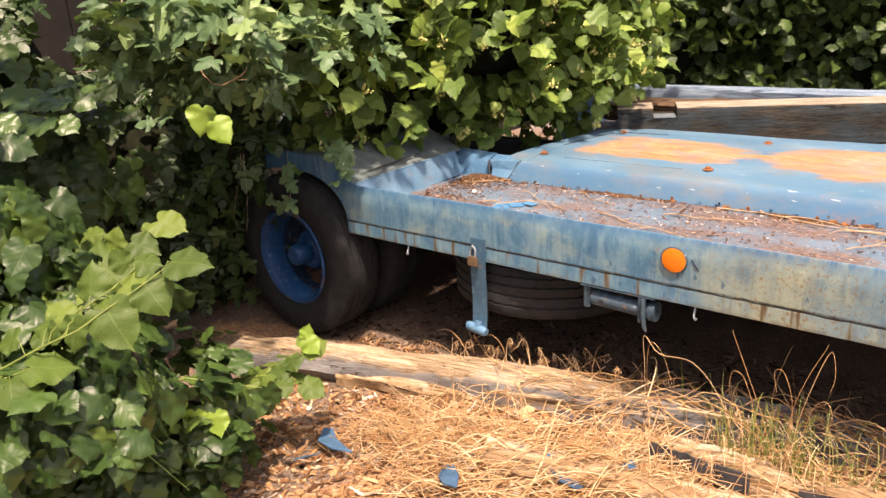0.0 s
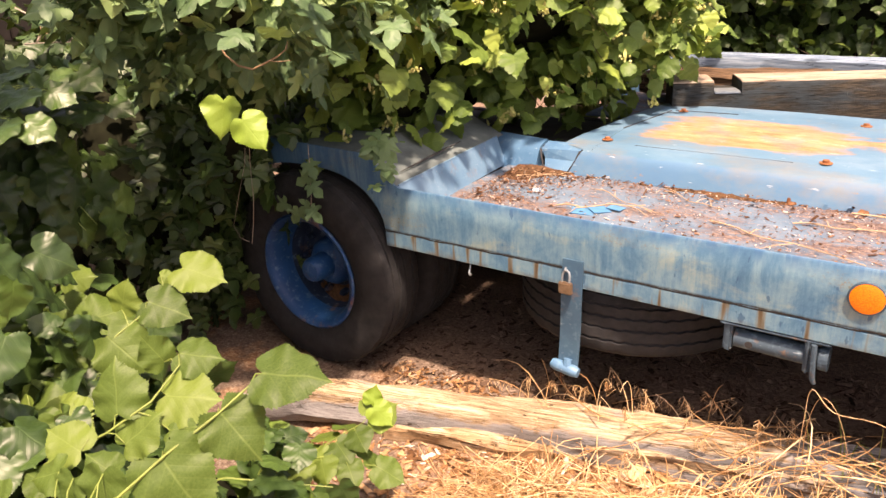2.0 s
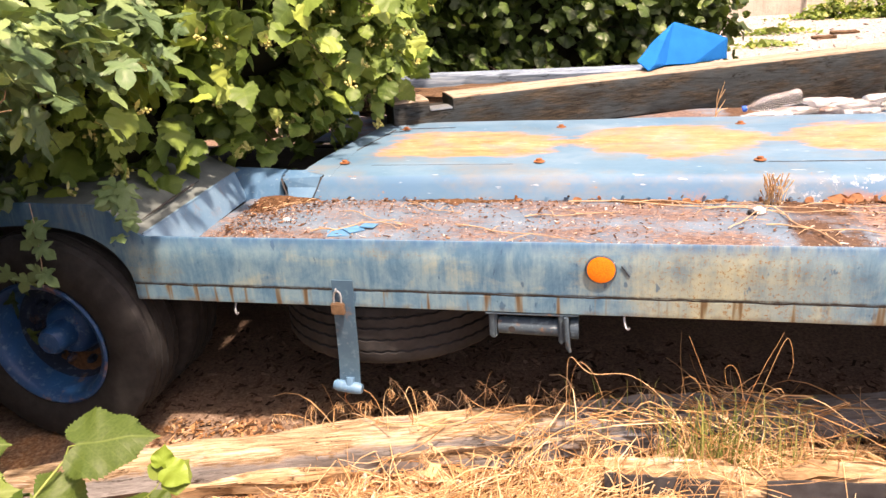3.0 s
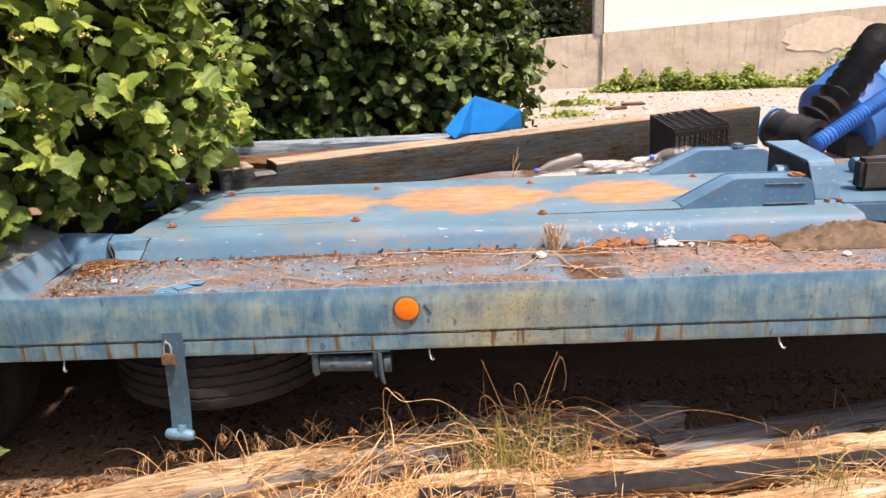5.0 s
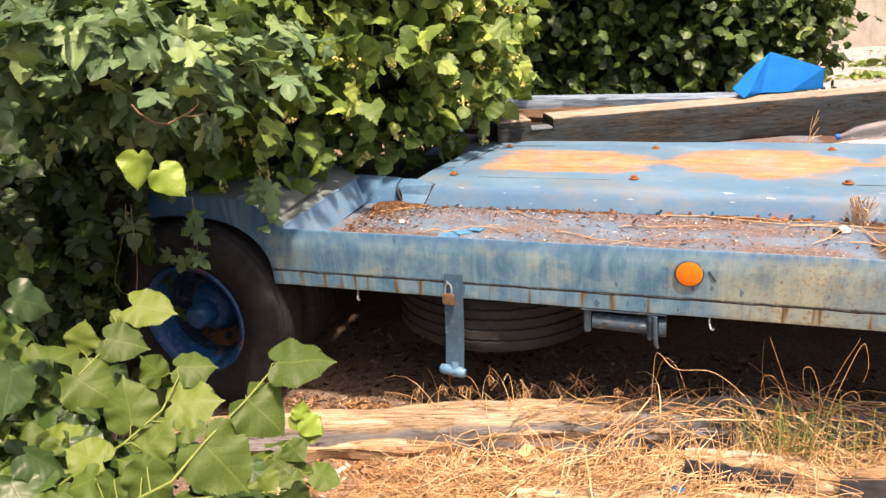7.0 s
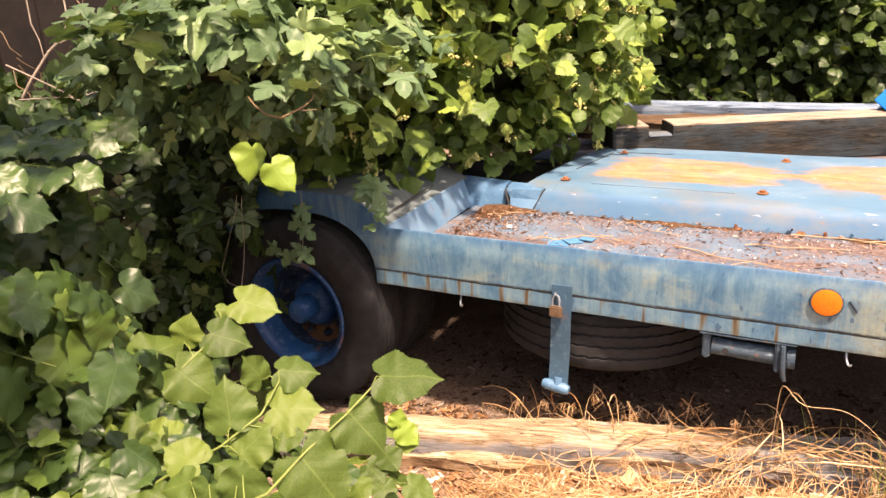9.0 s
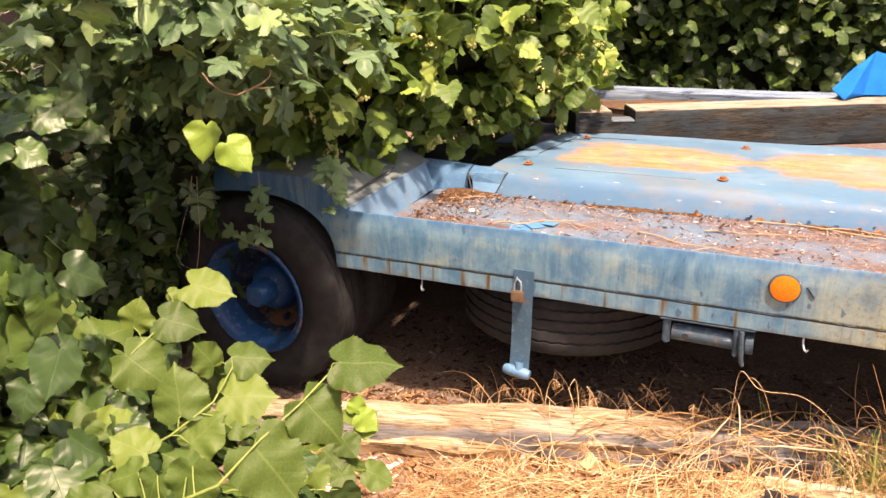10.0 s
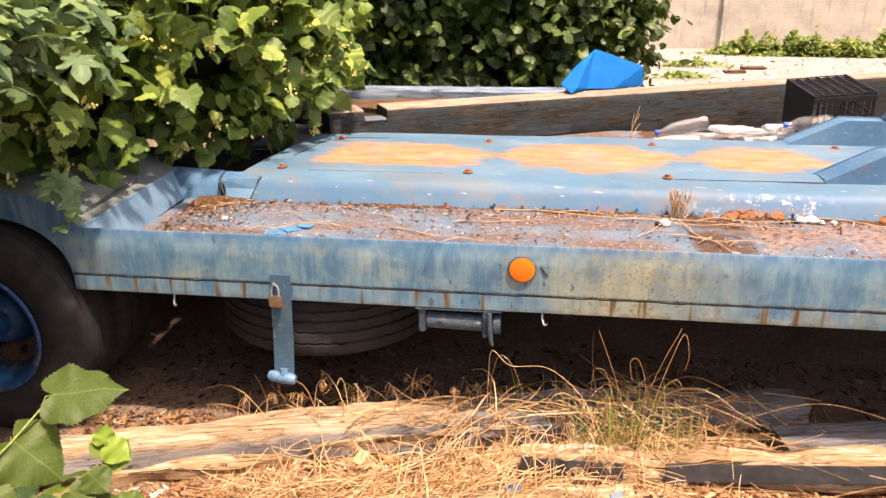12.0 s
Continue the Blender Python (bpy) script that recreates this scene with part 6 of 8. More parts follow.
def deck_crumbs():
    rs = np.random.default_rng(4)
    n = 26000
    x = rs.uniform(-1.5, 2.0, n)
    y = rs.uniform(0.02, 0.79, n)
    keep = np.array([0.30 + 0.5 * wob(a, b, 2, 2.6) + 0.55 * math.exp(-((b - 0.76) / 0.09) ** 2) + 1.2 * math.exp(-((a + 1.36) / 0.16) ** 2) for a, b in zip(x, y)]) > rs.uniform(0, 1, n)
    pos = np.stack([x, y, np.full(n, 0.590)], -1)[keep]
    size = rs.gamma(1.6, 0.0017, len(pos)).clip(0.0014, 0.011)
    size = np.stack([size * rs.uniform(1, 2.4, len(pos)), size, size * 0.5], -1)
    scatter("leaf_litter", CHIPS, pos, size, M["crumbs"], "brown crumbs of bark, soil and litter on the deck", "litter", rs)
    # Coarser scraps of bark and leaf, swept into the corner and along the spine.
    n = 1900
    x = np.where(rs.uniform(0, 1, n) < 0.62, -1.50 + rs.gamma(1.5, 0.10, n), rs.uniform(-1.5, 1.9, n))
    y = np.where(x < -1.15, 0.78 - rs.gamma(1.6, 0.14, n), 0.78 - rs.gamma(1.1, 0.06, n))
    keep = (y > 0.03) & (x < 1.9) & (x > -1.53 - 0.05 * y)
    x, y = x[keep], y[keep]
    size = rs.gamma(2.0, 0.0018, len(x)).clip(0.002, 0.010)
    size = np.stack([size * rs.uniform(1, 3.2, len(x)), size, size * 0.4], -1)
    scatter("bark_scraps", CHIPS, np.stack([x, y, 0.592 + rs.gamma(1.5, 0.004, len(x))], -1), size, M["scraps"], "coarse scraps of bark and dead leaf along the spine", "litter", rs, 0.4)
    # Heaps of dirt along the spine and in the corner.
    heap = Geo()
    nx, ny = 150, 10
    for i in range(nx):
        for j in range(ny):
            x, v = -1.50 + 3.3 * i / (nx - 1), j / (ny - 1)
            wdt = 0.018 + 0.075 * max(-0.15, wob(x, 0, 0, 2.4)) + 0.035 * wob(x, 8, 0, 17) + 0.14 * math.exp(-((x + 1.42) / 0.10) ** 2)
            z = 0.5855 + 0.006 * abs(wob(x * 45, v * 14, 2, 1)) + (0.004 + 0.010 * wob(x, 3, 0, 4) + 0.012 * math.exp(-((x + 1.42) / 0.12) ** 2)) * (1 - v) ** 1.2 + 0.007 * wob(x * 32, v * 11, 0, 1)
            heap.v.append((x + 0.01 * wob(x * 9, v * 5, 3, 1), 0.784 - wdt * v + 0.012 * v * wob(x * 15, 0, 1, 1), z if v < 0.95 else 0.583))
    heap.f = [(i * ny + j, (i + 1) * ny + j, (i + 1) * ny + j + 1, i * ny + j + 1) for i in range(nx - 1) for j in range(ny - 1)]
    tagged(part("soil_heap", heap, M["soil"], None, "", True), "brown soil drifted against the raised spine", "soil", kind="stuff")


deck_crumbs()


def pebble(x, y, z, r, mat, label, flat=0.6):
    bm = bmesh.new()
    bmesh.ops.create_icosphere(bm, subdivisions=2, radius=r)
    for p in bm.verts:
        p.co *= 1 + 0.35 * wob(p.co.x / r, p.co.y / r + x * 9, p.co.z / r, 1.2)
        p.co.z *= flat
    me = bpy.data.meshes.new("pebble")
    bm.to_mesh(me)
    bm.free()
    ob = part("rust_flake" if mat is M["rust"] else "pebble", me, mat, None)
    ob.location = (x, y, z + r * flat * 0.8)
    tagged(ob, label, "debris", "debris on the deck")


for px, py, pr, pm in ((0.547, 0.64, 0.022, "lead"), (0.52, 0.63, 0.016, "black"), (0.80, 0.765, 0.014, "rust"), (0.87, 0.765, 0.018, "rust"), (1.02, 0.765, 0.016, "rust"), (1.10, 0.74, 0.022, "lead"), (1.14, 0.745, 0.026, "lead"),
                       (1.07, 0.735, 0.014, "black"), (1.17, 0.73, 0.016, "stone"), (1.42, 0.765, 0.018, "rust"), (1.50, 0.765, 0.014, "rust"), (1.22, 0.73, 0.014, "stone"), (-1.26, 0.50, 0.014, "lead"), (0.34, 0.755, 0.014, "rust"), (1.80, 0.52, 0.018, "lead")):
    pebble(px, py, 0.586, pr, M[pm], {"lead": "small white scrap on the dirty deck", "black": "small dark scrap on the deck", "rust": "flake of orange rust against the spine", "stone": "pale pebble on the deck"}[pm])


def rust_plate(x, w, h, lean, seed):
    r = random.Random(seed)
    k = 9
    ring = [(w * 0.5 * math.cos(2 * math.pi * i / k) * r.uniform(0.8, 1.15), h * 0.5 * math.sin(2 * math.pi * i / k) * r.uniform(0.75, 1.2)) for i in range(k)]
    g = Geo().add([(a, 0.004 * r.uniform(-1, 1), b) for a, b in ring] + [(a, 0.003 + 0.004 * r.uniform(-1, 1), b) for a, b in ring], [tuple(range(k)), tuple(reversed(range(k, 2 * k)))] + [(i, (i + 1) % k, k + (i + 1) % k, k + i) for i in range(k)])
    ob = part("rust_flake", g, M["rust_scale"])
    ob.matrix_world = pose(x, 0.762, 0.590 + h * 0.42, lean, 0, r.uniform(-8, 8))
    tagged(ob, "peeling orange plate of rust leaning on the spine", "rust flake", "rust flakes along the spine")


for i, (fx, fw, fh) in enumerate(((0.84, 0.11, 0.045), (0.90, 0.07, 0.05), (1.01, 0.09, 0.045), (0.74, 0.05, 0.03), (0.42, 0.08, 0.02), (0.30, 0.05, 0.025), (-0.12, 0.05, 0.025), (1.44, 0.14, 0.045), (1.54, 0.10, 0.04), (-0.35, 0.05, 0.02))):
    rust_plate(fx, fw * 0.75, fh * 0.8, -22, 40 + i)
weed_dry = Geo()
for k in range(46):
    r = random.Random(700 + k)
    x, y = 0.615 + r.uniform(-0.035, 0.035), 0.755 + r.uniform(-0.015, 0.01)
    h = r.uniform(0.05, 0.125)
    dx, dy = r.uniform(-0.035, 0.035), r.uniform(-0.03, 0.01)
    weed_dry.tube([(x, y, 0.585), (x + dx * 0.4, y + dy * 0.4, 0.585 + h * 0.6), (x + dx, y + dy, 0.585 + h)], [0.0014, 0.0012, 0.0026], 4)
tagged(part("dry_weed", weed_dry, M["straw"]), "small dried weed tuft growing from the deck joint", "weed")
flake = Geo()
for i in range(3):
    flake.box(-0.042 + 0.01 * i, 0.042 - 0.006 * i, -0.036, 0.036 - 0.008 * i, 0.002 * i, 0.002 * i + 0.003, pose(-0.99 + 0.045 * i, 0.37 + 0.035 * i, 0.588, 3, 4, 15 + 35 * i))
tagged(part("paint_flake", flake, M["flake"]), "curled flakes of blue paint on the deck", "paint flake")

# ---- foliage ----


def shell_leaves(rs, centre, radii, count, size, out=0.55, up=0.75, down=0.6, deep=0.66, ruffle=0.42, front=True, gaps=0.10, under=1.0, unruly=0.50):
    """Leaves on drooping shoots round an ellipsoid: their places, turns and sizes, and the shoots' paths.
    The shoots stand in clumps with hollows between them; gaps says how much of the surface is hollow."""
    per = 7
    ns = max(1, count // per)
    c, r = np.array(centre), np.array(radii)
    d = unit(rs.normal(size=(ns * 6, 3)))
    if front:
        # Mostly the sides that lie open to the light and the yard.
        d = d[(d @ unit(np.array([0.55, -0.75, 0.25]))) > -0.25]
    # Few leaves grow on the shaded underside.
    d = d[(d[:, 2] > -0.22) | (rs.uniform(0, 1, len(d)) < under)]
    full = np.array([wob(*(k * r * 4.6 + c * 2.0)) + 0.5 * wob(*(k * r * 10.0 + c)) for k in d])
    d, full = d[full > gaps - 0.32], full[full > gaps - 0.32]
    d, full = d[:ns], full[:ns]
    ns = len(d)
    lump = np.array([1 + 0.20 * wob(*(k * 1.7 + c), 1.6) for k in d])[:, None] + 0.26 * full.clip(-0.4, 0.6)[:, None]
    start = c + d * r * deep * lump
    end = c + d * r * (1.02 + rs.uniform(-0.06, 0.10, (ns, 1))) * lump + rs.normal(0, 0.06, (ns, 3))
    far_out = rs.uniform(0, 1, (ns, 1)) < 0.12
    end = np.where(far_out, start + (end - start) * 1.35, end)
    end[:, 2] -= rs.uniform(0.0, 0.10, ns)
    t = np.tile(np.linspace(0.25, 1.0, per), ns)
    a, b = np.repeat(start, per, 0), np.repeat(end, per, 0)
    way = unit(b - a)
    pos = a + (b - a) * t[:, None]
    pos[:, 2] += 0.05 * np.sin(np.pi * t)
    n = len(pos)
    flip = np.where(np.arange(n) % 2 == 0, 1.0, -1.0)[:, None]
    across = unit(np.cross(way, [0, 0, 1.0]) + 1e-6) * flip
    dd = np.repeat(d, per, 0)
    pos = pos + across * rs.uniform(0.01, 0.05, (n, 1)) + rs.normal(0, 0.026, (n, 3))
    tip = 0.45 * way + 0.55 * across + np.array([0, 0, -down]) + rs.normal(0, unruly, (n, 3))
    nor = out * dd + np.array([0, 0, up]) + rs.normal(0, ruffle, (n, 3))
    s = size * (0.50 + 0.50 * rs.beta(2.4, 2, n) * 1.6) * (1.08 - 0.34 * t)
    return pos, frames_of(tip, nor), s, (start, end)


def crown(name, rs, blobs, templates, mat, size, parent, label, dens=900, **kw):
    P, T, S, ends = [], [], [], []
    for cx, cy, cz, rx, ry, rz, k in blobs:
        area = 4 * math.pi * (((rx * ry) ** 1.6 + (rx * rz) ** 1.6 + (ry * rz) ** 1.6) / 3) ** (1 / 1.6)
        p, t, s, e = shell_leaves(rs, (cx, cy, cz), (rx, ry, rz), int(area * dens * k * 0.6), size, **kw)
        P.append(p), T.append(t), S.append(s), ends.append(e)
    P, T, S = np.concatenate(P), np.concatenate(T), np.concatenate(S)
    V, F, U = spread(templates, P, T, S, rs.integers(0, len(templates), len(P)))
    ob = new(name, stuff_mesh(name, V, F, mat, U))
    ob.parent = parent
    tagged(ob, label, kind="stuff")
    return P, ends


def branches(ends, rs, parent, r=0.004, share=0.3, mat=None):
    g = Geo()
    for start, end in ends:
        for a, b in zip(start, end):
            if rs.uniform() < share:
                m = (a + b) / 2 + np.array([0, 0, 0.05])
                g.tube([tuple(a), tuple(m), tuple(b)], [r, r * 0.8, r * 0.4], 4)
    tagged(part("branch_growth", g, mat or M["bark"], parent), kind="stuff")


# Near-black lumps added inside the blobs stand in for shade between leaves.
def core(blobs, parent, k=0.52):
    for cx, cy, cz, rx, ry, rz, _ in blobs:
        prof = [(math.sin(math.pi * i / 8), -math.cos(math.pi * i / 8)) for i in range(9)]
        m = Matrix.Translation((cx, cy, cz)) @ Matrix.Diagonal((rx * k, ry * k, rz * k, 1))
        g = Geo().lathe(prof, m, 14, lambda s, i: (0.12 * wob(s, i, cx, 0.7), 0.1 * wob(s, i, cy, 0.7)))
        part("inner_growth", g, M["inner"], parent, "near-black core painted as the shade inside the foliage", True)


def blossom(rs, P, count, parent, mat):
    """Hanging clusters of pale yellow flower heads, each under its long pale bract."""
    octa = np.array([(1, 0, 0), (-1, 0, 0), (0, 1, 0), (0, -1, 0), (0, 0, 1), (0, 0, -1)], float)
    of = np.array([(0, 2, 4), (2, 1, 4), (1, 3, 4), (3, 0, 4), (2, 0, 5), (1, 2, 5), (3, 1, 5), (0, 3, 5)])
    blade = np.array([(0, 0, 0), (0.12, 0.25, 0.03), (0.14, 0.6, 0.05), (0, 1, 0), (-0.14, 0.6, 0.05), (-0.12, 0.25, 0.03)], float)
    bf = np.array([(0, 1, 2), (0, 2, 3), (0, 3, 4), (0, 4, 5)])
    outer = P[np.arange(len(P)) % 7 >= 5]
    pick = outer[rs.integers(0, len(outer), count)] + [0.02, -0.03, -0.02]
    per = 9
    pos = np.repeat(pick, per, 0) + rs.normal(0, 1, (count * per, 3)) * [0.017, 0.017, 0.007] + [0.0, 0.0, -0.04]
    n = len(pos)
    V, F, U = spread([(octa, of, None)], pos, random_turns(rs, n, 0.6), rs.uniform(0.005, 0.0105, n), np.zeros(n, int))
    tip = np.stack([rs.normal(0, 0.5, count), rs.normal(0, 0.5, count), -np.ones(count)], -1)
    nor = np.stack([0.5 + rs.normal(0, 0.5, count), -0.7 + rs.normal(0, 0.5, count), rs.normal(0.3, 0.3, count)], -1)
    V2, F2, U2 = spread([(blade, bf, None)], pick, frames_of(tip, nor), rs.uniform(0.035, 0.06, count), np.zeros(count, int))
    ob = new("blossom", stuff_mesh("blossom", np.concatenate([V, V2]), np.concatenate([F, F2 + len(V)]), mat, None, True))
    ob.parent = parent
    tagged(ob, "pale yellow lime flower clusters", kind="stuff")


rs = np.random.default_rng(21)

# The lime tree that hangs over the trailer.
tree = thing("lime_tree", "leafy lime tree with yellow blossom overhanging the trailer", "tree", at=(-2.6, 0.8, -0.14))
tree_parts = Matrix.Translation((2.6, -0.8, 0.14))
LIME_BLOBS = [(-2.08, 0.52, 1.36, 0.52, 0.62, 0.56, 1.0), (-1.85, 1.30, 1.32, 0.72, 0.66, 0.52, 1.0), (-1.75, 1.95, 1.28, 0.62, 0.55, 0.47, 0.9), (-1.46, 1.75, 1.14, 0.36, 0.36, 0.30, 1.0), (-1.30, 1.73, 1.06, 0.22, 0.24, 0.20, 1.2), (-1.88, 0.50, 0.96, 0.16, 0.25, 0.20, 0.9), (-1.75, 1.75, 0.88, 0.42, 0.55, 0.28, 0.8), (-1.62, 1.36, 1.72, 0.50, 0.72, 0.42, 0.9), (-2.05, 0.45, 1.75, 0.6, 0.6, 0.40, 0.7), (-2.3, 1.3, 0.95, 0.65, 1.0, 0.5, 0.5)]
P1, E1 = crown("crown", rs, LIME_BLOBS, ANGLED_MID[:4] + LIME_MID, M["lime_tree"], 0.108, tree, "dense green heart-shaped leaves", 400, out=0.35, up=0.95, down=0.35, ruffle=0.62, gaps=0.24, under=0.22)
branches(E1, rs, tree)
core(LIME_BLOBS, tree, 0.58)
blossom(rs, P1, 420, tree, M["blossom"])
trunk = Geo()
trunk.tube([(-2.6, 0.8, -0.2), (-2.6, 0.82, 0.4), (-2.55, 0.9, 1.0), (-2.4, 1.0, 1.6), (-2.3, 1.1, 2.2)], [0.10, 0.085, 0.075, 0.06, 0.03], 10)
for bx, by, bz in ((-1.6, 0.6, 1.35), (-1.4, 1.3, 1.35), (-1.4, 1.9, 1.3), (-1.9, 0.0, 1.5)):
    trunk.tube([(-2.55, 0.9, 0.9), ((-2.55 + bx) / 2, (0.9 + by) / 2, bz - 0.05), (bx, by, bz)], [0.04, 0.025, 0.008], 6)
part("trunk", trunk, M["bark"], tree, "", True)
for ob in list(tree.children):
    ob.matrix_parent_inverse = tree_parts

# The hop vine that climbs over it.
vine = thing("hop_vine", "hop vine with lobed leaves sprawling over the hedge", "vine")
HOP_BLOBS = [(-1.84, -0.46, 1.40, 0.38, 0.40, 0.20, 1.15), (-2.15, 0.05, 1.22, 0.44, 0.38, 0.26, 0.4), (-1.92, 0.06, 1.45, 0.42, 0.42, 0.32, 1.0), (-2.10, -0.30, 1.28, 0.28, 0.32, 0.13, 1.0), (-2.55, 0.10, 0.95, 0.36, 0.30, 0.34, 0.35)]
_, E2 = crown("leaves", rs, HOP_BLOBS, HOP_NEAR, M["hop"], 0.112, vine, "grey-green lobed hop leaves", 360, out=0.35, up=0.95, down=0.30, ruffle=0.58, gaps=0.22, under=0.15)
branches(E2, rs, vine, 0.0016, 0.15, M["green_stem"])
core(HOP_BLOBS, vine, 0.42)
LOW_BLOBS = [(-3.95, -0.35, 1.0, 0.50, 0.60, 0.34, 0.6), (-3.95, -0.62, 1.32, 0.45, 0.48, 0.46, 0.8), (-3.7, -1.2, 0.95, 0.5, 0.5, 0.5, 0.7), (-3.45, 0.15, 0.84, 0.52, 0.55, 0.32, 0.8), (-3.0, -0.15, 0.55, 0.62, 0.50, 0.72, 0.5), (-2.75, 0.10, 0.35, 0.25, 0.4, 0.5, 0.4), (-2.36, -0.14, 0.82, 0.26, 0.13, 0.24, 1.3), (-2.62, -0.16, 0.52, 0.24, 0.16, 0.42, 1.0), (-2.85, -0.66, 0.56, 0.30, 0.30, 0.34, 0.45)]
crown("leaves", rs, LOW_BLOBS, HOP_MID, M["leaf_shaded"], 0.105, vine, "lobed leaves in a green darkened for shade", 340, out=0.8, up=0.4, down=1.1, gaps=0.24, unruly=0.35)
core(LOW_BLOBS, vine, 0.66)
stems = Geo()
stems.tube([(-1.556, -0.719, 1.311), (-1.536, -0.718, 1.285), (-1.501, -0.71, 1.258), (-1.463, -0.694, 1.248), (-1.433, -0.673, 1.263), (-1.406, -0.653, 1.278), (-1.388, -0.638, 1.295), (-1.386, -0.63, 1.314)], [0.0026, 0.0026, 0.003, 0.003, 0.003, 0.0026, 0.002, 0.0012], 7)
stems.tube([(-1.426, -0.667, 1.269), (-1.404, -0.657, 1.265), (-1.373, -0.64, 1.267)], [0.002, 0.0018, 0.001], 6)
part("stem", stems, M["reddish"], vine, "winding reddish stem", True)
TWIGS = (
    ((-2.915, -0.497, 1.249), (-2.889, -0.456, 1.321), (-2.838, -0.392, 1.423), (-2.794, -0.35, 1.474), (-2.784, -0.321, 1.536), (-2.8, -0.31, 1.62)),
    ((-2.71, -0.432, 1.455), (-2.607, -0.357, 1.512), (-2.545, -0.313, 1.546), (-2.49, -0.277, 1.60)),
    ((-2.80, -0.607, 1.39), (-2.679, -0.579, 1.336), (-2.601, -0.554, 1.295), (-2.526, -0.531, 1.253)),
    ((-2.70, -0.656, 1.270), (-2.587, -0.614, 1.274), (-2.515, -0.577, 1.273), (-2.45, -0.561, 1.24)),
    ((-2.932, -0.376, 1.65), (-2.914, -0.391, 1.53), (-2.877, -0.396, 1.466), (-2.857, -0.405, 1.40)),
    ((-2.643, -0.439, 1.344), (-2.595, -0.445, 1.262), (-2.487, -0.372, 1.308)))
for k, path in enumerate(TWIGS):
    part("twig", Geo().tube(path, [(0.0052 if k == 0 else 0.0032) - 0.0018 * i / (len(path) - 1) for i in range(len(path))], 6), M["bare_twig"], vine, "bare pale twig", True)
part("tendril", Geo().tube([(-2.11, -0.48, 1.448), (-2.146, -0.492, 1.467), (-2.177, -0.487, 1.522), (-2.164, -0.466, 1.561), (-2.136, -0.456, 1.548), (-2.11, -0.453, 1.52), (-2.097, -0.47, 1.456)], 0.0026, 5), M["green_stem"], vine, "curled green tendril", True)
for k in range(26):
    r = random.Random(500 + k)
    a = (-3.3 + 0.9 * r.random(), -0.35 + 0.3 * r.random(), 1.22 + 0.5 * r.random())
    d = (r.uniform(-0.2, 0.3), r.uniform(-0.1, 0.1), r.uniform(-0.25, 0.15))
    part("twig", Geo().tube([tuple(a[j] + d[j] * i / 3 + 0.03 * wob(i, k, j, 0.8) for j in range(3)) for i in range(4)], [0.0026, 0.0022, 0.0016, 0.0008], 4), M["reddish"], vine)


def leaf_object(template, mat, name, at, tip, nor, size, parent, label=""):
    """One leaf as a mesh of its own; alike leaves share their mesh."""
    key = (id(template), mat.name)
    if key not in LEAF_MESH:
        LEAF_MESH[key] = stuff_mesh("leaf", template[0], template[1], mat, template[2])
    ob = new(name, LEAF_MESH[key])
    t = frames_of(np.array([tip], float), np.array([nor], float))[0] * size
    ob.matrix_world = Matrix([[*t[0], at[0]], [*t[1], at[1]], [*t[2], at[2]], [0, 0, 0, 1]])
    ob.parent = parent
    if label:
        tagged(ob, label)
    return ob


LEAF_MESH = {}
# Two sunlit yellow leaves on the vine, and the runner in front of the wheel.
for at, tip, nor, size in (((-1.545, -0.742, 1.168), (0.02, -0.25, -1), (0.88, -0.30, 0.30), 0.098), ((-1.475, -0.747, 1.123), (0.55, 0.05, -0.62), (0.45, -0.8, 0.45), 0.095)):
    leaf_object(ANGLED_NEAR[int(size * 1000) % 3], M["yellow"], "yellow_leaf", at, tip, nor, size, vine, "bright yellow sunlit leaf")
part("runner", Geo().tube([(-1.885, -0.115, 0.86), (-1.882, -0.12, 0.80), (-1.89, -0.118, 0.72), (-1.897, -0.12, 0.64), (-1.917, -0.12, 0.55)], 0.0014, 5), M["bare_twig"], vine, "thin bare runner")
part("runner", Geo().tube([(-2.115, -0.2, 0.84), (-2.126, -0.2, 0.753), (-2.133, -0.2, 0.637), (-2.155, -0.2, 0.53), (-2.183, -0.2, 0.437)], 0.0014, 5), M["bare_twig"], vine, "thin bare runner")
part("runner", Geo().tube([(-2.14, -0.2, 0.84), (-2.156, -0.2, 0.773), (-2.224, -0.2, 0.626), (-2.281, -0.2, 0.497), (-2.25, -0.2, 0.45), (-2.20, -0.2, 0.44)], 0.0012, 5), M["bare_twig"], vine, "thin bare runner")
part("runner", Geo().tube([(-2.80, -0.2, 0.55), (-2.82, -0.2, 0.40), (-2.80, -0.2, 0.27), (-2.771, -0.2, 0.156), (-2.782, -0.2, 0.011)], 0.0014, 5), M["bare_twig"], vine, "thin bare runner")
part("runner", Geo().tube([(-2.49, -0.2, 0.55), (-2.51, -0.2, 0.361), (-2.566, -0.2, 0.219)], 0.0012, 5), M["bare_twig"], vine, "thin bare runner")
for i, (x, z, tx, tz) in enumerate(((-1.895, 0.735, -0.8, -0.5), (-1.885, 0.705, 0.8, -0.5), (-1.905, 0.615, -0.8, -0.5), (-1.900, 0.605, 0.8, -0.6), (-2.03, 0.61, -0.8, -0.5), (-1.965, 0.59, -0.5, -0.8), (-1.89, 0.79, 0.5, -0.5))):
    leaf_object(HOP_FLAT[i % 6], M["hop"], "leaf", (x, -0.125, z), (tx, -0.1, tz), (0.55, -0.80, 0.25), 0.068, vine)
SPRIG = ((-1.62, -0.02, 0.92), (-1.56, -0.05, 0.76))
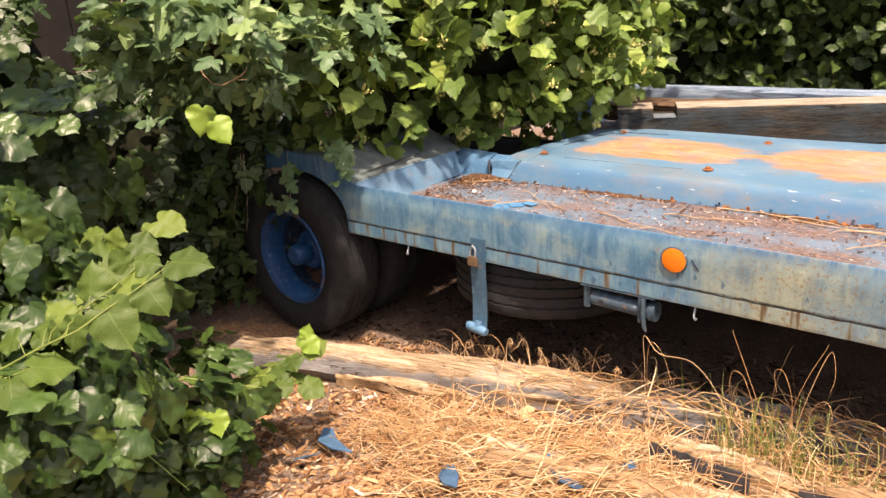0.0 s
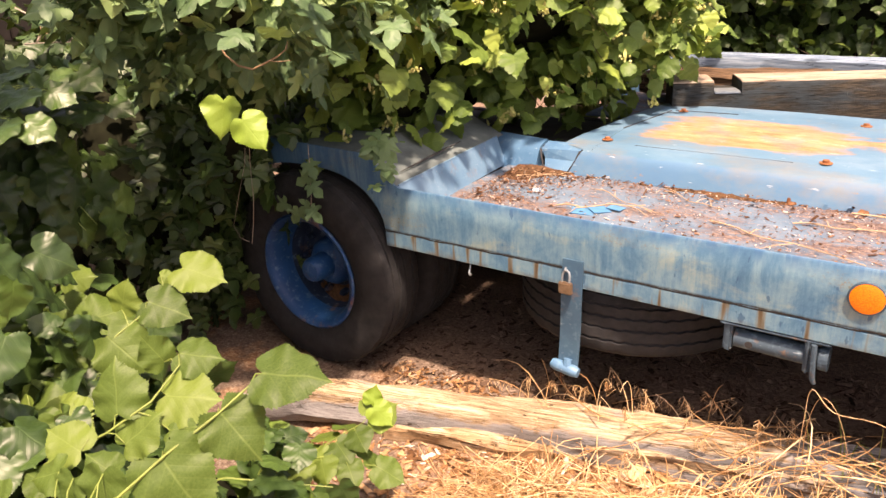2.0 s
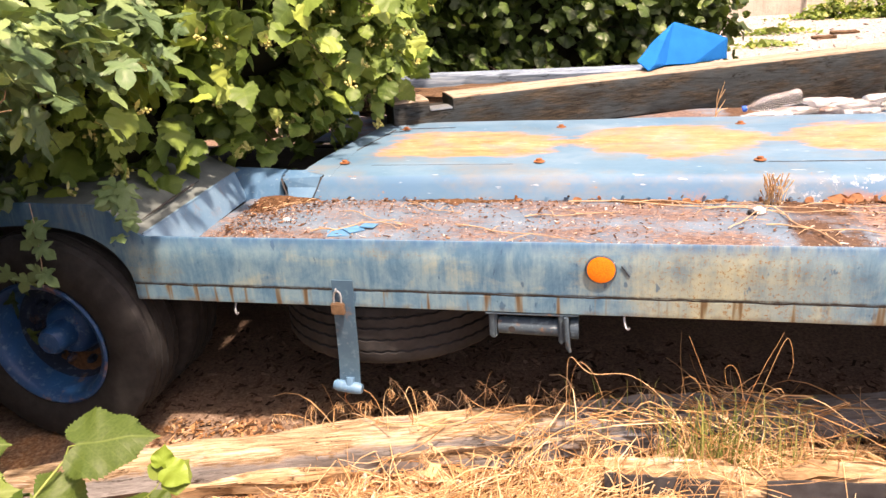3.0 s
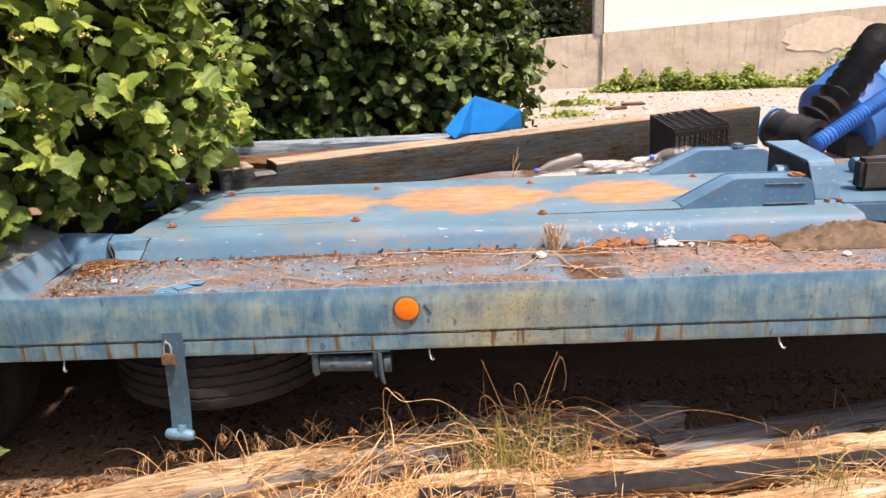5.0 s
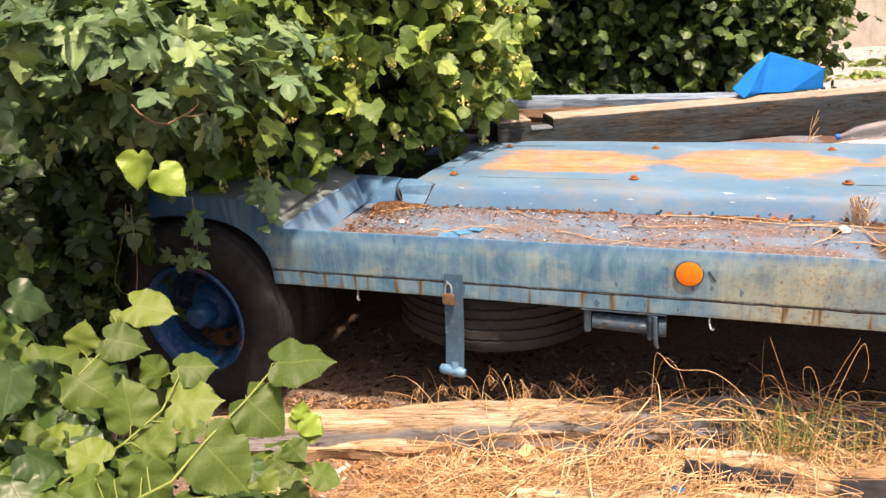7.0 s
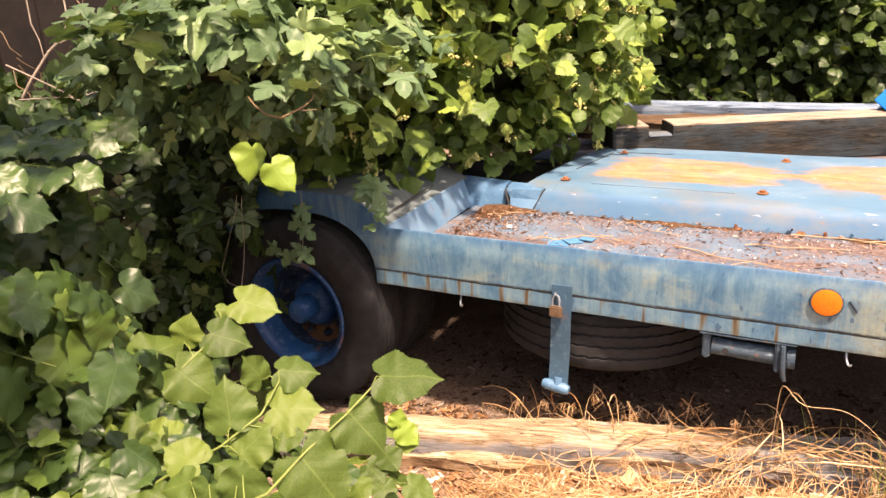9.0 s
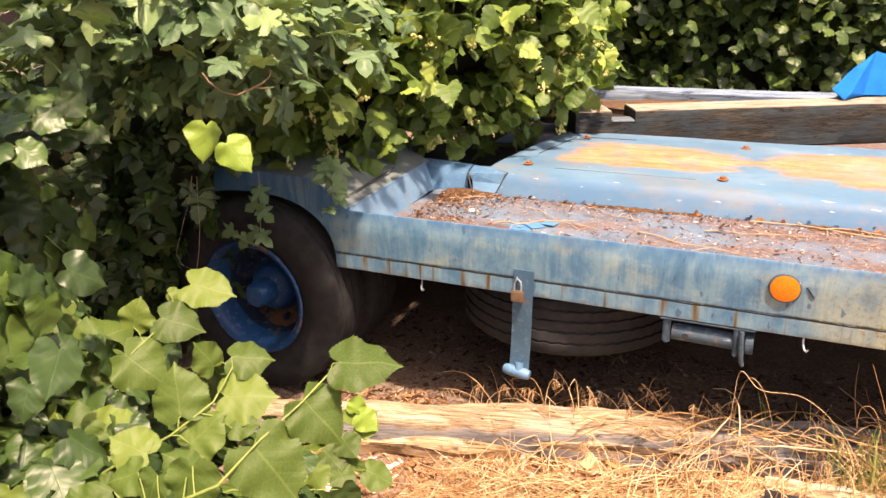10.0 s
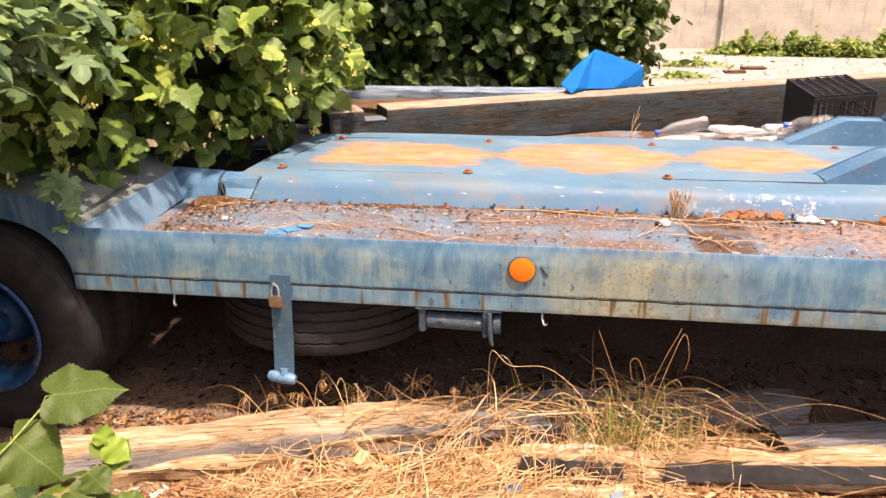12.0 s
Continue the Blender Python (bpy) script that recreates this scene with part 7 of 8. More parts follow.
for i in range(10):
    t = i / 9
    r = random.Random(300 + i)
    p = [SPRIG[0][k] + (SPRIG[1][k] - SPRIG[0][k]) * t + r.uniform(-0.04, 0.04) for k in range(3)]
    leaf_object(HOP_NEAR[i % 8], M["hop"], "leaf", p, (r.uniform(-0.9, 0.9), r.uniform(-0.7, 0.2), r.uniform(-0.9, 0.2)), (0.5 + r.uniform(-0.4, 0.4), -0.6, 0.6 + r.uniform(-0.5, 0.5)), 0.085 - 0.03 * t, vine)

# The young lime before the hedge, with its low sprays.
young = thing("young_lime", "young lime tree with broad sunlit leaves beside the trailer", "tree")
FRONT_BLOBS = [(-2.54, -1.06, 0.93, 0.47, 0.44, 0.36, 1.0), (-2.0, -1.75, 0.75, 0.55, 0.5, 0.42, 0.8)]
part("trunk", Geo().tube([(-2.85, -0.95, -0.2), (-2.84, -0.98, 0.4), (-2.75, -1.0, 0.8), (-2.6, -1.2, 1.2), (-2.35, -1.45, 1.8), (-2.1, -1.6, 2.3)], [0.04, 0.036, 0.03, 0.024, 0.016, 0.008], 8), M["bark"], young, "", True)
# Unseen blobs overhead, added to cast shade on the leaves below.
SHADE_BLOBS = [(-2.22, -1.55, 2.30, 0.60, 0.50, 0.30, 1.0), (-1.40, -2.20, 2.35, 0.45, 0.36, 0.28, 0.8)]
crown("upper_crown", rs, SHADE_BLOBS, LIME_MID, M["lime"], 0.125, young, "unseen leaves added above to shade the low shrub", 420, front=False, down=0.8)
_, E4 = crown("crown", rs, FRONT_BLOBS, LIME_NEAR, M["lime"], 0.122, young, "broad green lime leaves", 400, out=0.80, up=0.55, down=1.25, ruffle=0.26, gaps=0.18, unruly=0.28)
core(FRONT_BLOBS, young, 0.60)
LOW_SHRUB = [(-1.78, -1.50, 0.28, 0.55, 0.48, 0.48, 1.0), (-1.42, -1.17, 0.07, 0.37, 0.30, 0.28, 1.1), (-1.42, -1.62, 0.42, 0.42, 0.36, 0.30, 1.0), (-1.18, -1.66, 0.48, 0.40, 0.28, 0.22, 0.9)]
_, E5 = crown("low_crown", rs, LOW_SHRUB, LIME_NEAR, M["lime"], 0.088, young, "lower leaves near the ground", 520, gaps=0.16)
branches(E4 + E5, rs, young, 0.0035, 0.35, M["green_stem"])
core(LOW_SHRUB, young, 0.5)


def spray(path, leaves, size, seed=0, mat="lime_near"):
    """A shoot with broad leaves to both sides and one at its tip."""
    r = random.Random(seed)
    pts = [Vector(p) for p in path]
    part("shoot", Geo().tube([tuple(p) for p in pts], [0.0032 - 0.0016 * i / (len(pts) - 1) for i in range(len(pts))], 6), M["green_stem"], young, "yellow-green shoot", True)
    total = len(pts) - 1
    for i in range(leaves):
        t = (0.12 + 0.88 * i / max(1, leaves - 1)) * total
        k = min(int(t), total - 1)
        p = pts[k].lerp(pts[k + 1], t - k)
        way = (pts[k + 1] - pts[k]).normalized()
        across = way.cross(Vector((0, 0, 1))).normalized() * (1 if (i + seed) % 2 else -1)
        last = i == leaves - 1
        tip = way * (0.9 if last else 0.35) + across * (0.25 if last else 0.9) + Vector((r.uniform(-0.2, 0.2), r.uniform(-0.2, 0.2), -0.35))
        nor = Vector((0.30 + r.uniform(-0.3, 0.3), -0.45 + r.uniform(-0.25, 0.25), 0.75))
        stalk = p + tip.normalized() * 0.022 + Vector((0, 0, 0.008))
        part("leaf_stalk", Geo().tube([tuple(p), tuple((p + stalk) / 2 + Vector((0, 0, 0.004))), tuple(stalk)], 0.0012, 5), M["green_stem"], young)
        leaf_object(LIME_NEAR[r.randrange(8)], M[mat], "leaf", stalk, tip, nor, size * r.uniform(0.8, 1.1) * (1.05 if last else 1.0), young)


spray([(-1.95, -1.35, 0.58), (-1.80, -1.26, 0.65), (-1.877, -1.087, 0.679)], 5, 0.112, 3, "lime_shaded")
spray([(-1.85, -1.45, 0.56), (-1.769, -1.396, 0.60), (-1.627, -1.384, 0.648), (-1.551, -1.27, 0.713)], 5, 0.112, 6)
spray([(-1.60, -1.66, 0.58), (-1.45, -1.60, 0.64), (-1.334, -1.571, 0.67), (-1.265, -1.537, 0.703)], 5, 0.112, 7)
spray([(-1.75, -1.70, 0.52), (-1.561, -1.603, 0.588), (-1.412, -1.529, 0.661)], 5, 0.112, 9)
spray([(-1.45, -1.85, 0.55), (-1.30, -1.82, 0.62), (-1.12, -1.80, 0.66)], 8, 0.118, 10)
spray([(-1.15, -1.90, 0.60), (-1.0, -1.84, 0.66), (-0.90, -1.76, 0.70)], 8, 0.118, 11)
spray([(-2.15, -1.15, 1.20), (-1.98, -1.12, 1.25), (-1.80, -1.10, 1.24)], 13, 0.086, 12, "lime_shaded")
spray([(-2.20, -1.05, 1.12), (-2.02, -0.95, 1.17), (-1.90, -0.88, 1.16)], 12, 0.084, 16, "lime_shaded")
spray([(-2.25, -1.30, 1.12), (-2.05, -1.22, 1.18), (-1.90, -1.16, 1.17)], 12, 0.084, 17, "lime_shaded")
spray([(-2.15, -1.45, 1.16), (-1.97, -1.42, 1.22), (-1.82, -1.36, 1.21)], 12, 0.092, 18, "lime_shaded")
spray([(-2.05, -1.55, 1.10), (-1.88, -1.48, 1.17), (-1.74, -1.40, 1.15)], 11, 0.092, 20, "lime_shaded")
spray([(-2.15, -1.05, 1.22), (-1.98, -1.02, 1.28), (-1.84, -0.98, 1.27)], 11, 0.090, 21, "lime_shaded")
spray([(-2.12, -1.25, 1.14), (-1.95, -1.22, 1.20), (-1.78, -1.18, 1.18)], 12, 0.092, 19, "lime_shaded")


def leafy_shoot(path, leaves, seed):
    """A shoot whose long-stalked leaves each stand at their own place: base, tip's way and length."""
    r = random.Random(seed)
    pts = [Vector(p) for p in path]
    part("shoot", Geo().tube([tuple(p) for p in pts], [0.0034 - 0.0018 * i / (len(pts) - 1) for i in range(len(pts))], 6), M["green_stem"], young, "yellow-green shoot", True)
    dense = [a.lerp(b, k / 6) for a, b in zip(pts, pts[1:]) for k in range(7)]
    for x, y, z, tx, ty, tz, size in leaves:
        base, way = Vector((x, y, z)), Vector((tx, ty, tz))
        root = min(dense, key=lambda p: (p - (base - way * 0.035)).length)
        if (root - base).length < 0.10:
            bend = (root + base) / 2 + Vector((0, 0, 0.010))
            part("leaf_stalk", Geo().tube([tuple(root), tuple(bend), tuple(base)], [0.0015, 0.0013, 0.0011], 5), M["green_stem"], young, "", True)
        nor = Vector((0.30 + r.uniform(-0.18, 0.18), -0.42 + r.uniform(-0.2, 0.2), 0.72))
        leaf_object(LIME_NEAR[r.randrange(8)], M["lime_near"], "leaf", base, way, nor, size, young)


leafy_shoot([(-1.05, -1.78, 0.66), (-0.90, -1.70, 0.745), (-0.795, -1.649, 0.795), (-0.769, -1.572, 0.836), (-0.73, -1.496, 0.878), (-0.705, -1.432, 0.915)], [
        (-0.700, -1.423, 0.922, 0.90, 0.43, 0.03, 0.103),
        (-0.729, -1.491, 0.878, 0.71, 0.08, -0.70, 0.092),
        (-0.772, -1.579, 0.831, 0.66, 0.04, -0.75, 0.115),
        (-0.866, -1.626, 0.797, 0.10, -0.31, -0.95, 0.081),
        (-0.902, -1.597, 0.765, -0.88, -0.18, 0.45, 0.055),
        (-0.931, -1.644, 0.772, -0.20, -0.43, -0.88, 0.056),
        (-1.011, -1.717, 0.746, -0.81, -0.48, -0.34, 0.067),
        (-0.976, -1.644, 0.766, -0.84, -0.47, -0.26, 0.060)], 1)
leafy_shoot([(-1.20, -1.66, 0.64), (-1.10, -1.60, 0.71), (-1.0, -1.54, 0.77), (-0.95, -1.474, 0.815), (-0.966, -1.382, 0.852)], [
        (-0.971, -1.387, 0.862, 0.89, 0.46, -0.02, 0.076),
        (-0.949, -1.445, 0.812, 0.88, 0.47, -0.02, 0.095),
        (-1.006, -1.400, 0.841, -0.21, -0.37, 0.90, 0.063),
        (-0.990, -1.517, 0.801, -0.30, 0.24, 0.92, 0.092),
        (-0.967, -1.528, 0.751, 0.50, 0.58, 0.64, 0.080),
        (-0.914, -1.472, 0.766, 0.84, 0.51, 0.18, 0.050),
        (-1.015, -1.585, 0.754, -0.91, -0.19, 0.38, 0.076),
        (-1.214, -1.557, 0.733, 0.95, 0.23, -0.19, 0.058),
        (-1.204, -1.563, 0.737, 0.42, -0.12, -0.90, 0.058)], 2)
leafy_shoot([(-1.55, -1.42, 0.64), (-1.416, -1.358, 0.71), (-1.345, -1.309, 0.752), (-1.33, -1.226, 0.787), (-1.312, -1.119, 0.837)], [
        (-1.320, -1.115, 0.858, 0.90, 0.37, -0.24, 0.105),
        (-1.330, -1.212, 0.808, 0.90, 0.36, -0.26, 0.097),
        (-1.379, -1.253, 0.794, 0.25, 0.16, 0.96, 0.070),
        (-1.351, -1.314, 0.758, 0.79, 0.17, -0.58, 0.111),
        (-1.446, -1.325, 0.755, 0.80, 0.54, 0.26, 0.059),
        (-1.433, -1.388, 0.706, 0.95, -0.02, -0.30, 0.110),
        (-1.569, -1.342, 0.685, 0.39, -0.21, 0.90, 0.108),
        (-1.359, -1.151, 0.844, 0.89, 0.46, -0.07, 0.032)], 3)
leafy_shoot([(-1.95, -1.42, 0.55), (-1.80, -1.30, 0.63), (-1.78, -1.18, 0.67), (-1.82, -1.08, 0.70)], [
        (-1.659, -1.258, 0.731, 0.92, 0.26, -0.29, 0.098),
        (-1.781, -1.167, 0.747, 0.83, 0.53, 0.16, 0.079),
        (-1.823, -1.203, 0.708, -0.02, -0.44, 0.90, 0.099),
        (-1.801, -1.275, 0.655, -0.03, -0.17, 0.99, 0.083),
        (-1.706, -1.284, 0.667, 0.44, 0.07, 0.90, 0.072),
        (-1.716, -1.366, 0.625, 0.12, -0.12, 0.99, 0.074),
        (-1.635, -1.373, 0.632, 0.78, 0.55, 0.28, 0.077),
        (-1.496, -1.422, 0.668, 0.54, -0.48, -0.70, 0.064)], 4)
leafy_shoot([(-1.60, -1.66, 0.53), (-1.45, -1.60, 0.59), (-1.334, -1.571, 0.64), (-1.265, -1.537, 0.67)], [
        (-1.305, -1.570, 0.694, 0.08, -0.31, -0.95, 0.080),
        (-1.396, -1.573, 0.676, -0.02, -0.36, -0.93, 0.076),
        (-1.255, -1.694, 0.681, 0.12, -0.50, -0.86, 0.070),
        (-1.199, -1.491, 0.731, 0.90, 0.43, -0.05, 0.039),
        (-1.350, -1.510, 0.717, -0.65, -0.48, -0.58, 0.053),
        (-1.245, -1.591, 0.687, 0.70, 0.06, -0.71, 0.030),
        (-1.071, -1.628, 0.687, -0.91, -0.24, 0.35, 0.056)], 5)
# The low sprig by the long timber, with pale young leaves at its tip.
spray([(-1.50, -1.10, 0.05), (-1.35, -0.98, 0.14), (-1.22, -0.86, 0.22), (-1.13, -0.76, 0.28)], 13, 0.088, 14)
spray([(-1.42, -1.05, 0.08), (-1.30, -0.95, 0.20), (-1.18, -0.88, 0.22), (-1.06, -0.82, 0.20)], 11, 0.085, 15)
for at, tip, nor, size in (((-1.10, -0.74, 0.33), (0.5, 0.2, -0.6), (0.4, -0.6, 0.6), 0.07), ((-1.13, -0.72, 0.32), (0.1, 0.3, 0.7), (0.5, -0.8, 0.2), 0.055), ((-1.06, -1.18, 0.245), (0.35, -0.1, -0.7), (0.5, -0.7, 0.5), 0.078), ((-1.11, -1.22, 0.255), (0.05, -0.1, -0.7), (0.5, -0.6, 0.6), 0.07), ((-1.14, -1.24, 0.265), (-0.6, -0.3, 0.1), (0.4, -0.7, 0.5), 0.06)):
    leaf_object(ANGLED_NEAR[1], M["yellow"], "yellow_leaf", at, tip, nor, size, young, "pale yellow-green young leaf")

# The bushes behind the trailer.
back = thing("bush", "dense dark green bush behind the trailer", "bush")
BACK_BLOBS = [(-2.1, 4.0, 1.0, 1.1, 0.8, 1.15, 0.9), (-0.7, 4.7, 0.95, 1.2, 0.85, 1.15, 1.0), (0.02, 4.95, 1.05, 0.85, 0.75, 1.15, 1.0), (-1.4, 4.2, 1.75, 1.2, 0.8, 0.6, 0.7), (0.0, 5.1, 1.9, 0.9, 0.8, 0.6, 0.7)]
P6, E6 = crown("crown", rs, BACK_BLOBS, ANGLED_MID + LIME_MID, M["bush"], 0.105, back, "dense overlapping green leaves", 560, out=0.45, up=0.9, down=0.5, ruffle=0.55, gaps=0.22, under=0.5)
branches(E6, rs, back, 0.004, 0.2)
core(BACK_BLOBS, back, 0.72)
blossom(rs, P6, 40, back, M["blossom"])
far = thing("bush", "far green bush beyond the lane", "bush")
FAR_BLOBS = [(2.0, 17.7, 1.4, 1.6, 0.7, 1.6, 1.0), (-0.6, 13.0, 0.9, 1.4, 0.9, 1.6, 1.0)]
crown("crown", rs, FAR_BLOBS, LIME_FAR, M["leaf_shaded"], 0.12, far, "dark leaves", 260)
core(FAR_BLOBS, far, 0.8)


def weed_clump(cx, cy, w, h, n, seed):
    """A ragged mound of low weeds."""
    r = np.random.default_rng(seed)
    wt = thing("weed", "bright green weeds growing along the wall", "weed", "weeds along the wall", at=(cx, cy, -0.13))
    pos = np.stack([r.normal(0, w, n), r.normal(0, 0.14, n), r.uniform(0, 1, n) ** 0.8 * h], -1)
    pos[:, 2] *= np.exp(-(pos[:, 0] / (1.5 * w)) ** 2) * np.array([max(0.15, 0.75 + 1.1 * wob(cx + p[0], p[1], seed, 3.4)) for p in pos])
    tip = np.stack([r.normal(0, 1, n), r.normal(-0.5, 0.7, n), r.normal(0.1, 0.5, n)], -1)
    nor = np.stack([r.normal(0, 0.5, n), r.normal(-0.3, 0.5, n), np.ones(n)], -1)
    V, F, U = spread(LIME_FAR, pos, frames_of(tip, nor), r.uniform(0.04, 0.085, n), r.integers(0, 6, n))
    ob = new("weed_leaves", stuff_mesh("weed_leaves", V, F, M["weed"], U))
    ob.parent = wt
    tagged(ob, "bright green leaves", kind="stuff")
    part("weed_stems", Geo().tube([(0, 0, -0.02), (0.02, 0, h * 0.8)], 0.008, 5), M["green_stem"], wt)


for i, (wx, wy, ww, wh) in enumerate(((4.2, 14.9, 0.45, 0.55), (5.0, 14.7, 0.40, 0.55), (5.9, 14.6, 0.45, 0.5), (6.7, 14.6, 0.35, 0.45), (8.2, 14.4, 0.45, 0.9), (9.2, 14.3, 0.5, 0.75), (10.3, 14.2, 0.5, 0.8), (11.6, 14.2, 0.6, 0.7), (2.6, 12.6, 0.5, 0.4), (2.2, 11.0, 0.4, 0.35), (1.9, 6.8, 0.3, 0.35))):
    weed_clump(wx, wy, ww * (1.0 if wy > 13 else 0.6), wh * (0.85 if wy > 13 else 0.35), 1100 if wy > 13 else 160, 50 + i)
for i, (x, y, l) in enumerate(((7.4, 14.6, 0.9), (3.4, 12.2, 0.6), (3.0, 11.6, 0.5))):
    ob = part("plank", timber_mesh("plank", l * 0.7, 0.18, 0.05, M["brown"], 60 + i, 0.01), M["brown"], None, "", True)
    ob.matrix_world = pose(x, y, -0.085, 0, 0, -6 + 12 * i)
    tagged(ob, "dark weathered plank lying on the gravel", "plank", "planks on the lane")

lane_rs = np.random.default_rng(61)
lane_n = 2600
lane_x, lane_y = lane_rs.uniform(0.8, 9.0, lane_n), lane_rs.uniform(6.0, 15.3, lane_n)
lane_size = lane_rs.gamma(1.6, 0.012, lane_n).clip(0.008, 0.07)

# ---- straw, chips and grass on the ground ----


def ground_z(x, y):
    z = -0.135 + 0.035 * wob(x, y, 0, 1.3) + 0.016 * wob(x, y, 3, 6) + 0.009 * wob(x, y, 7, 21)
    if -1.0 < x < 2.6 and -0.9 < y < 0.2:
        z += 0.05 * math.exp(-((y + 0.3) / 0.3) ** 2) * min(1, (x + 1.0) * 2)
    return z


def straw_templates(seed, n=10):
    r = random.Random(seed)
    out = []
    for _ in range(n):
        k, sides = 6, 3
        bend, side = r.uniform(-0.22, 0.3), r.uniform(-0.2, 0.2)
        v = []
        for i in range(k):
            t = i / (k - 1)
            rad = 0.0112 * (1 - 0.55 * t)
            cx, cz = side * t * t, bend * math.sin(math.pi * t * 0.9)
            for s in range(sides):
                a = 2 * math.pi * s / sides
                v.append((cx + rad * math.cos(a), t, cz + rad * math.sin(a)))
        f = [(i * sides + s, i * sides + (s + 1) % sides, (i + 1) * sides + (s + 1) % sides, (i + 1) * sides + s) for i in range(k - 1) for s in range(sides)]
        out.append((np.array(v), np.array(f), None))
    return out


STRAW = straw_templates(8)
scatter("gravel", CHIPS, np.stack([lane_x, lane_y, np.full(lane_n, -0.125)], -1), np.stack([lane_size * 1.3, lane_size, lane_size * 0.7], -1), M["gravel"], "loose pale stones and scraps on the gravel lane", "gravel", lane_rs, 0.3)


def straw_bed():
    rs = np.random.default_rng(33)
    n = 21000
    x, y = rs.normal(0.55, 0.75, n), rs.normal(-0.25, 0.25, n)
    x = np.where(rs.uniform(0, 1, n) < 0.55, rs.uniform(-0.7, 2.4, n), x)
    x = np.where((x < -1.0) | (x > 2.4), rs.uniform(-0.9, 2.3, n), x)
    dens = np.array([0.36 + 1.5 * wob(a, b, 1, 2.1) for a, b in zip(x, y)])
    keep = (dens > rs.uniform(0, 1, n)) & (y < 0.25) & (y > -0.95)
    x, y = x[keep], y[keep]
    z = np.array([ground_z(a, b) for a, b in zip(x, y)]) + rs.gamma(1.8, 0.014, len(x))
    # Straw also lies over the timbers.
    line = np.abs((y + 0.56) - (x + 1.98) * 0.307)
    z = np.where((line < 0.09) & (x > -0.75), np.maximum(z, 0.05 + rs.uniform(0, 0.03, len(x))), z)
    bare = (np.abs(y + 0.125 - (x - 0.02) * 0.0956) < 0.07) | (np.abs(y + 0.43 - (x - 0.66) * 0.21) < 0.10) & (x > 0.6)
    drop = (line < 0.09) & (rs.uniform(0, 1, len(x)) < np.where(x < -0.1, 0.93, 0.45)) | bare & (rs.uniform(0, 1, len(x)) < 0.72)
    x, y, z = x[~drop], y[~drop], z[~drop]
    size = rs.uniform(0.06, 0.30, len(x))
    scatter("straw", STRAW, np.stack([x, y, z], -1), size, M["straw"], "loose dry golden straw over the ground and timbers", "straw", rs, 0.20, True, combed=True)
    # Thinner straw in front of the long timber.
    n = 6500
    x = rs.uniform(-1.05, 0.9, n)
    y = (x + 1.98) * 0.307 - 0.56 - 0.09 - rs.gamma(1.3, 0.11, n)
    keep = (y > -1.15) & (np.array([0.30 + 1.1 * wob(a, b, 4, 2.6) + 0.25 * a for a, b in zip(x, y)]) > rs.uniform(0, 1, n))
    x, y = x[keep], y[keep]
    z = np.array([ground_z(a, b) for a, b in zip(x, y)]) + rs.gamma(1.8, 0.016, len(x))
    scatter("straw", STRAW, np.stack([x, y, z], -1), rs.uniform(0.05, 0.24, len(x)), M["straw"], "thin dry straw before the long timber", "straw", rs, 0.22, True)
    # Fine chaff and larger flat chips of rotten wood.
    for n, mean, low, high in ((16000, 0.0048, 0.003, 0.011), (4200, 0.010, 0.008, 0.024)):
        x, y = rs.uniform(-1.7, 2.2, n), rs.uniform(-1.25, 0.12, n)
        pos = np.stack([x, y, [ground_z(a, b) + 0.006 for a, b in zip(x, y)]], -1)
        size = rs.gamma(1.7, mean, n).clip(low, high)
        size = np.stack([size * rs.uniform(1, 2.8, n), size, size * 0.4], -1)
        scatter("wood_chips", CHIPS, pos, size, M["chips"], "orange-brown chips of rotten wood and litter", "wood chips", rs, 0.35)

    # Broken wood: flat splinters and crumbs of the rotten timbers.
    n = 2200
    x, y = rs.uniform(-0.9, 2.4, n), rs.uniform(-1.1, 0.05, n)
    keep = np.array([0.45 + 0.9 * wob(a, b, 6, 1.7) for a, b in zip(x, y)]) > rs.uniform(0, 1, n)
    x, y = x[keep], y[keep]
    pos = np.stack([x, y, [ground_z(a, b) + 0.012 for a, b in zip(x, y)]], -1)
    size = rs.gamma(2.0, 0.011, len(x)).clip(0.008, 0.050)
    size = np.stack([size * rs.uniform(0.4, 0.8, len(x)), size * rs.uniform(1.4, 4.0, len(x)), size * 0.30], -1)
    scatter("wood_splinters", CHIPS, pos, size, M["splinter"], "tan and orange splinters of rotten timber", "wood splinters", rs, 0.22, combed=True)
    # Dark litter under the trailer.
    n = 5000
    x, y = rs.uniform(-2.0, 2.4, n), rs.uniform(-0.05, 0.9, n)
    pos = np.stack([x, y, [ground_z(a, b) + 0.006 for a, b in zip(x, y)]], -1)
    size = rs.gamma(1.8, 0.0052, n).clip(0.003, 0.018)
    size = np.stack([size * rs.uniform(1, 2.8, n), size, size * 0.4], -1)
    scatter("dry_litter", CHIPS, pos, size, M["litter"], "dark dry leaves and bark under the trailer", "litter", rs, 0.3)


straw_bed()


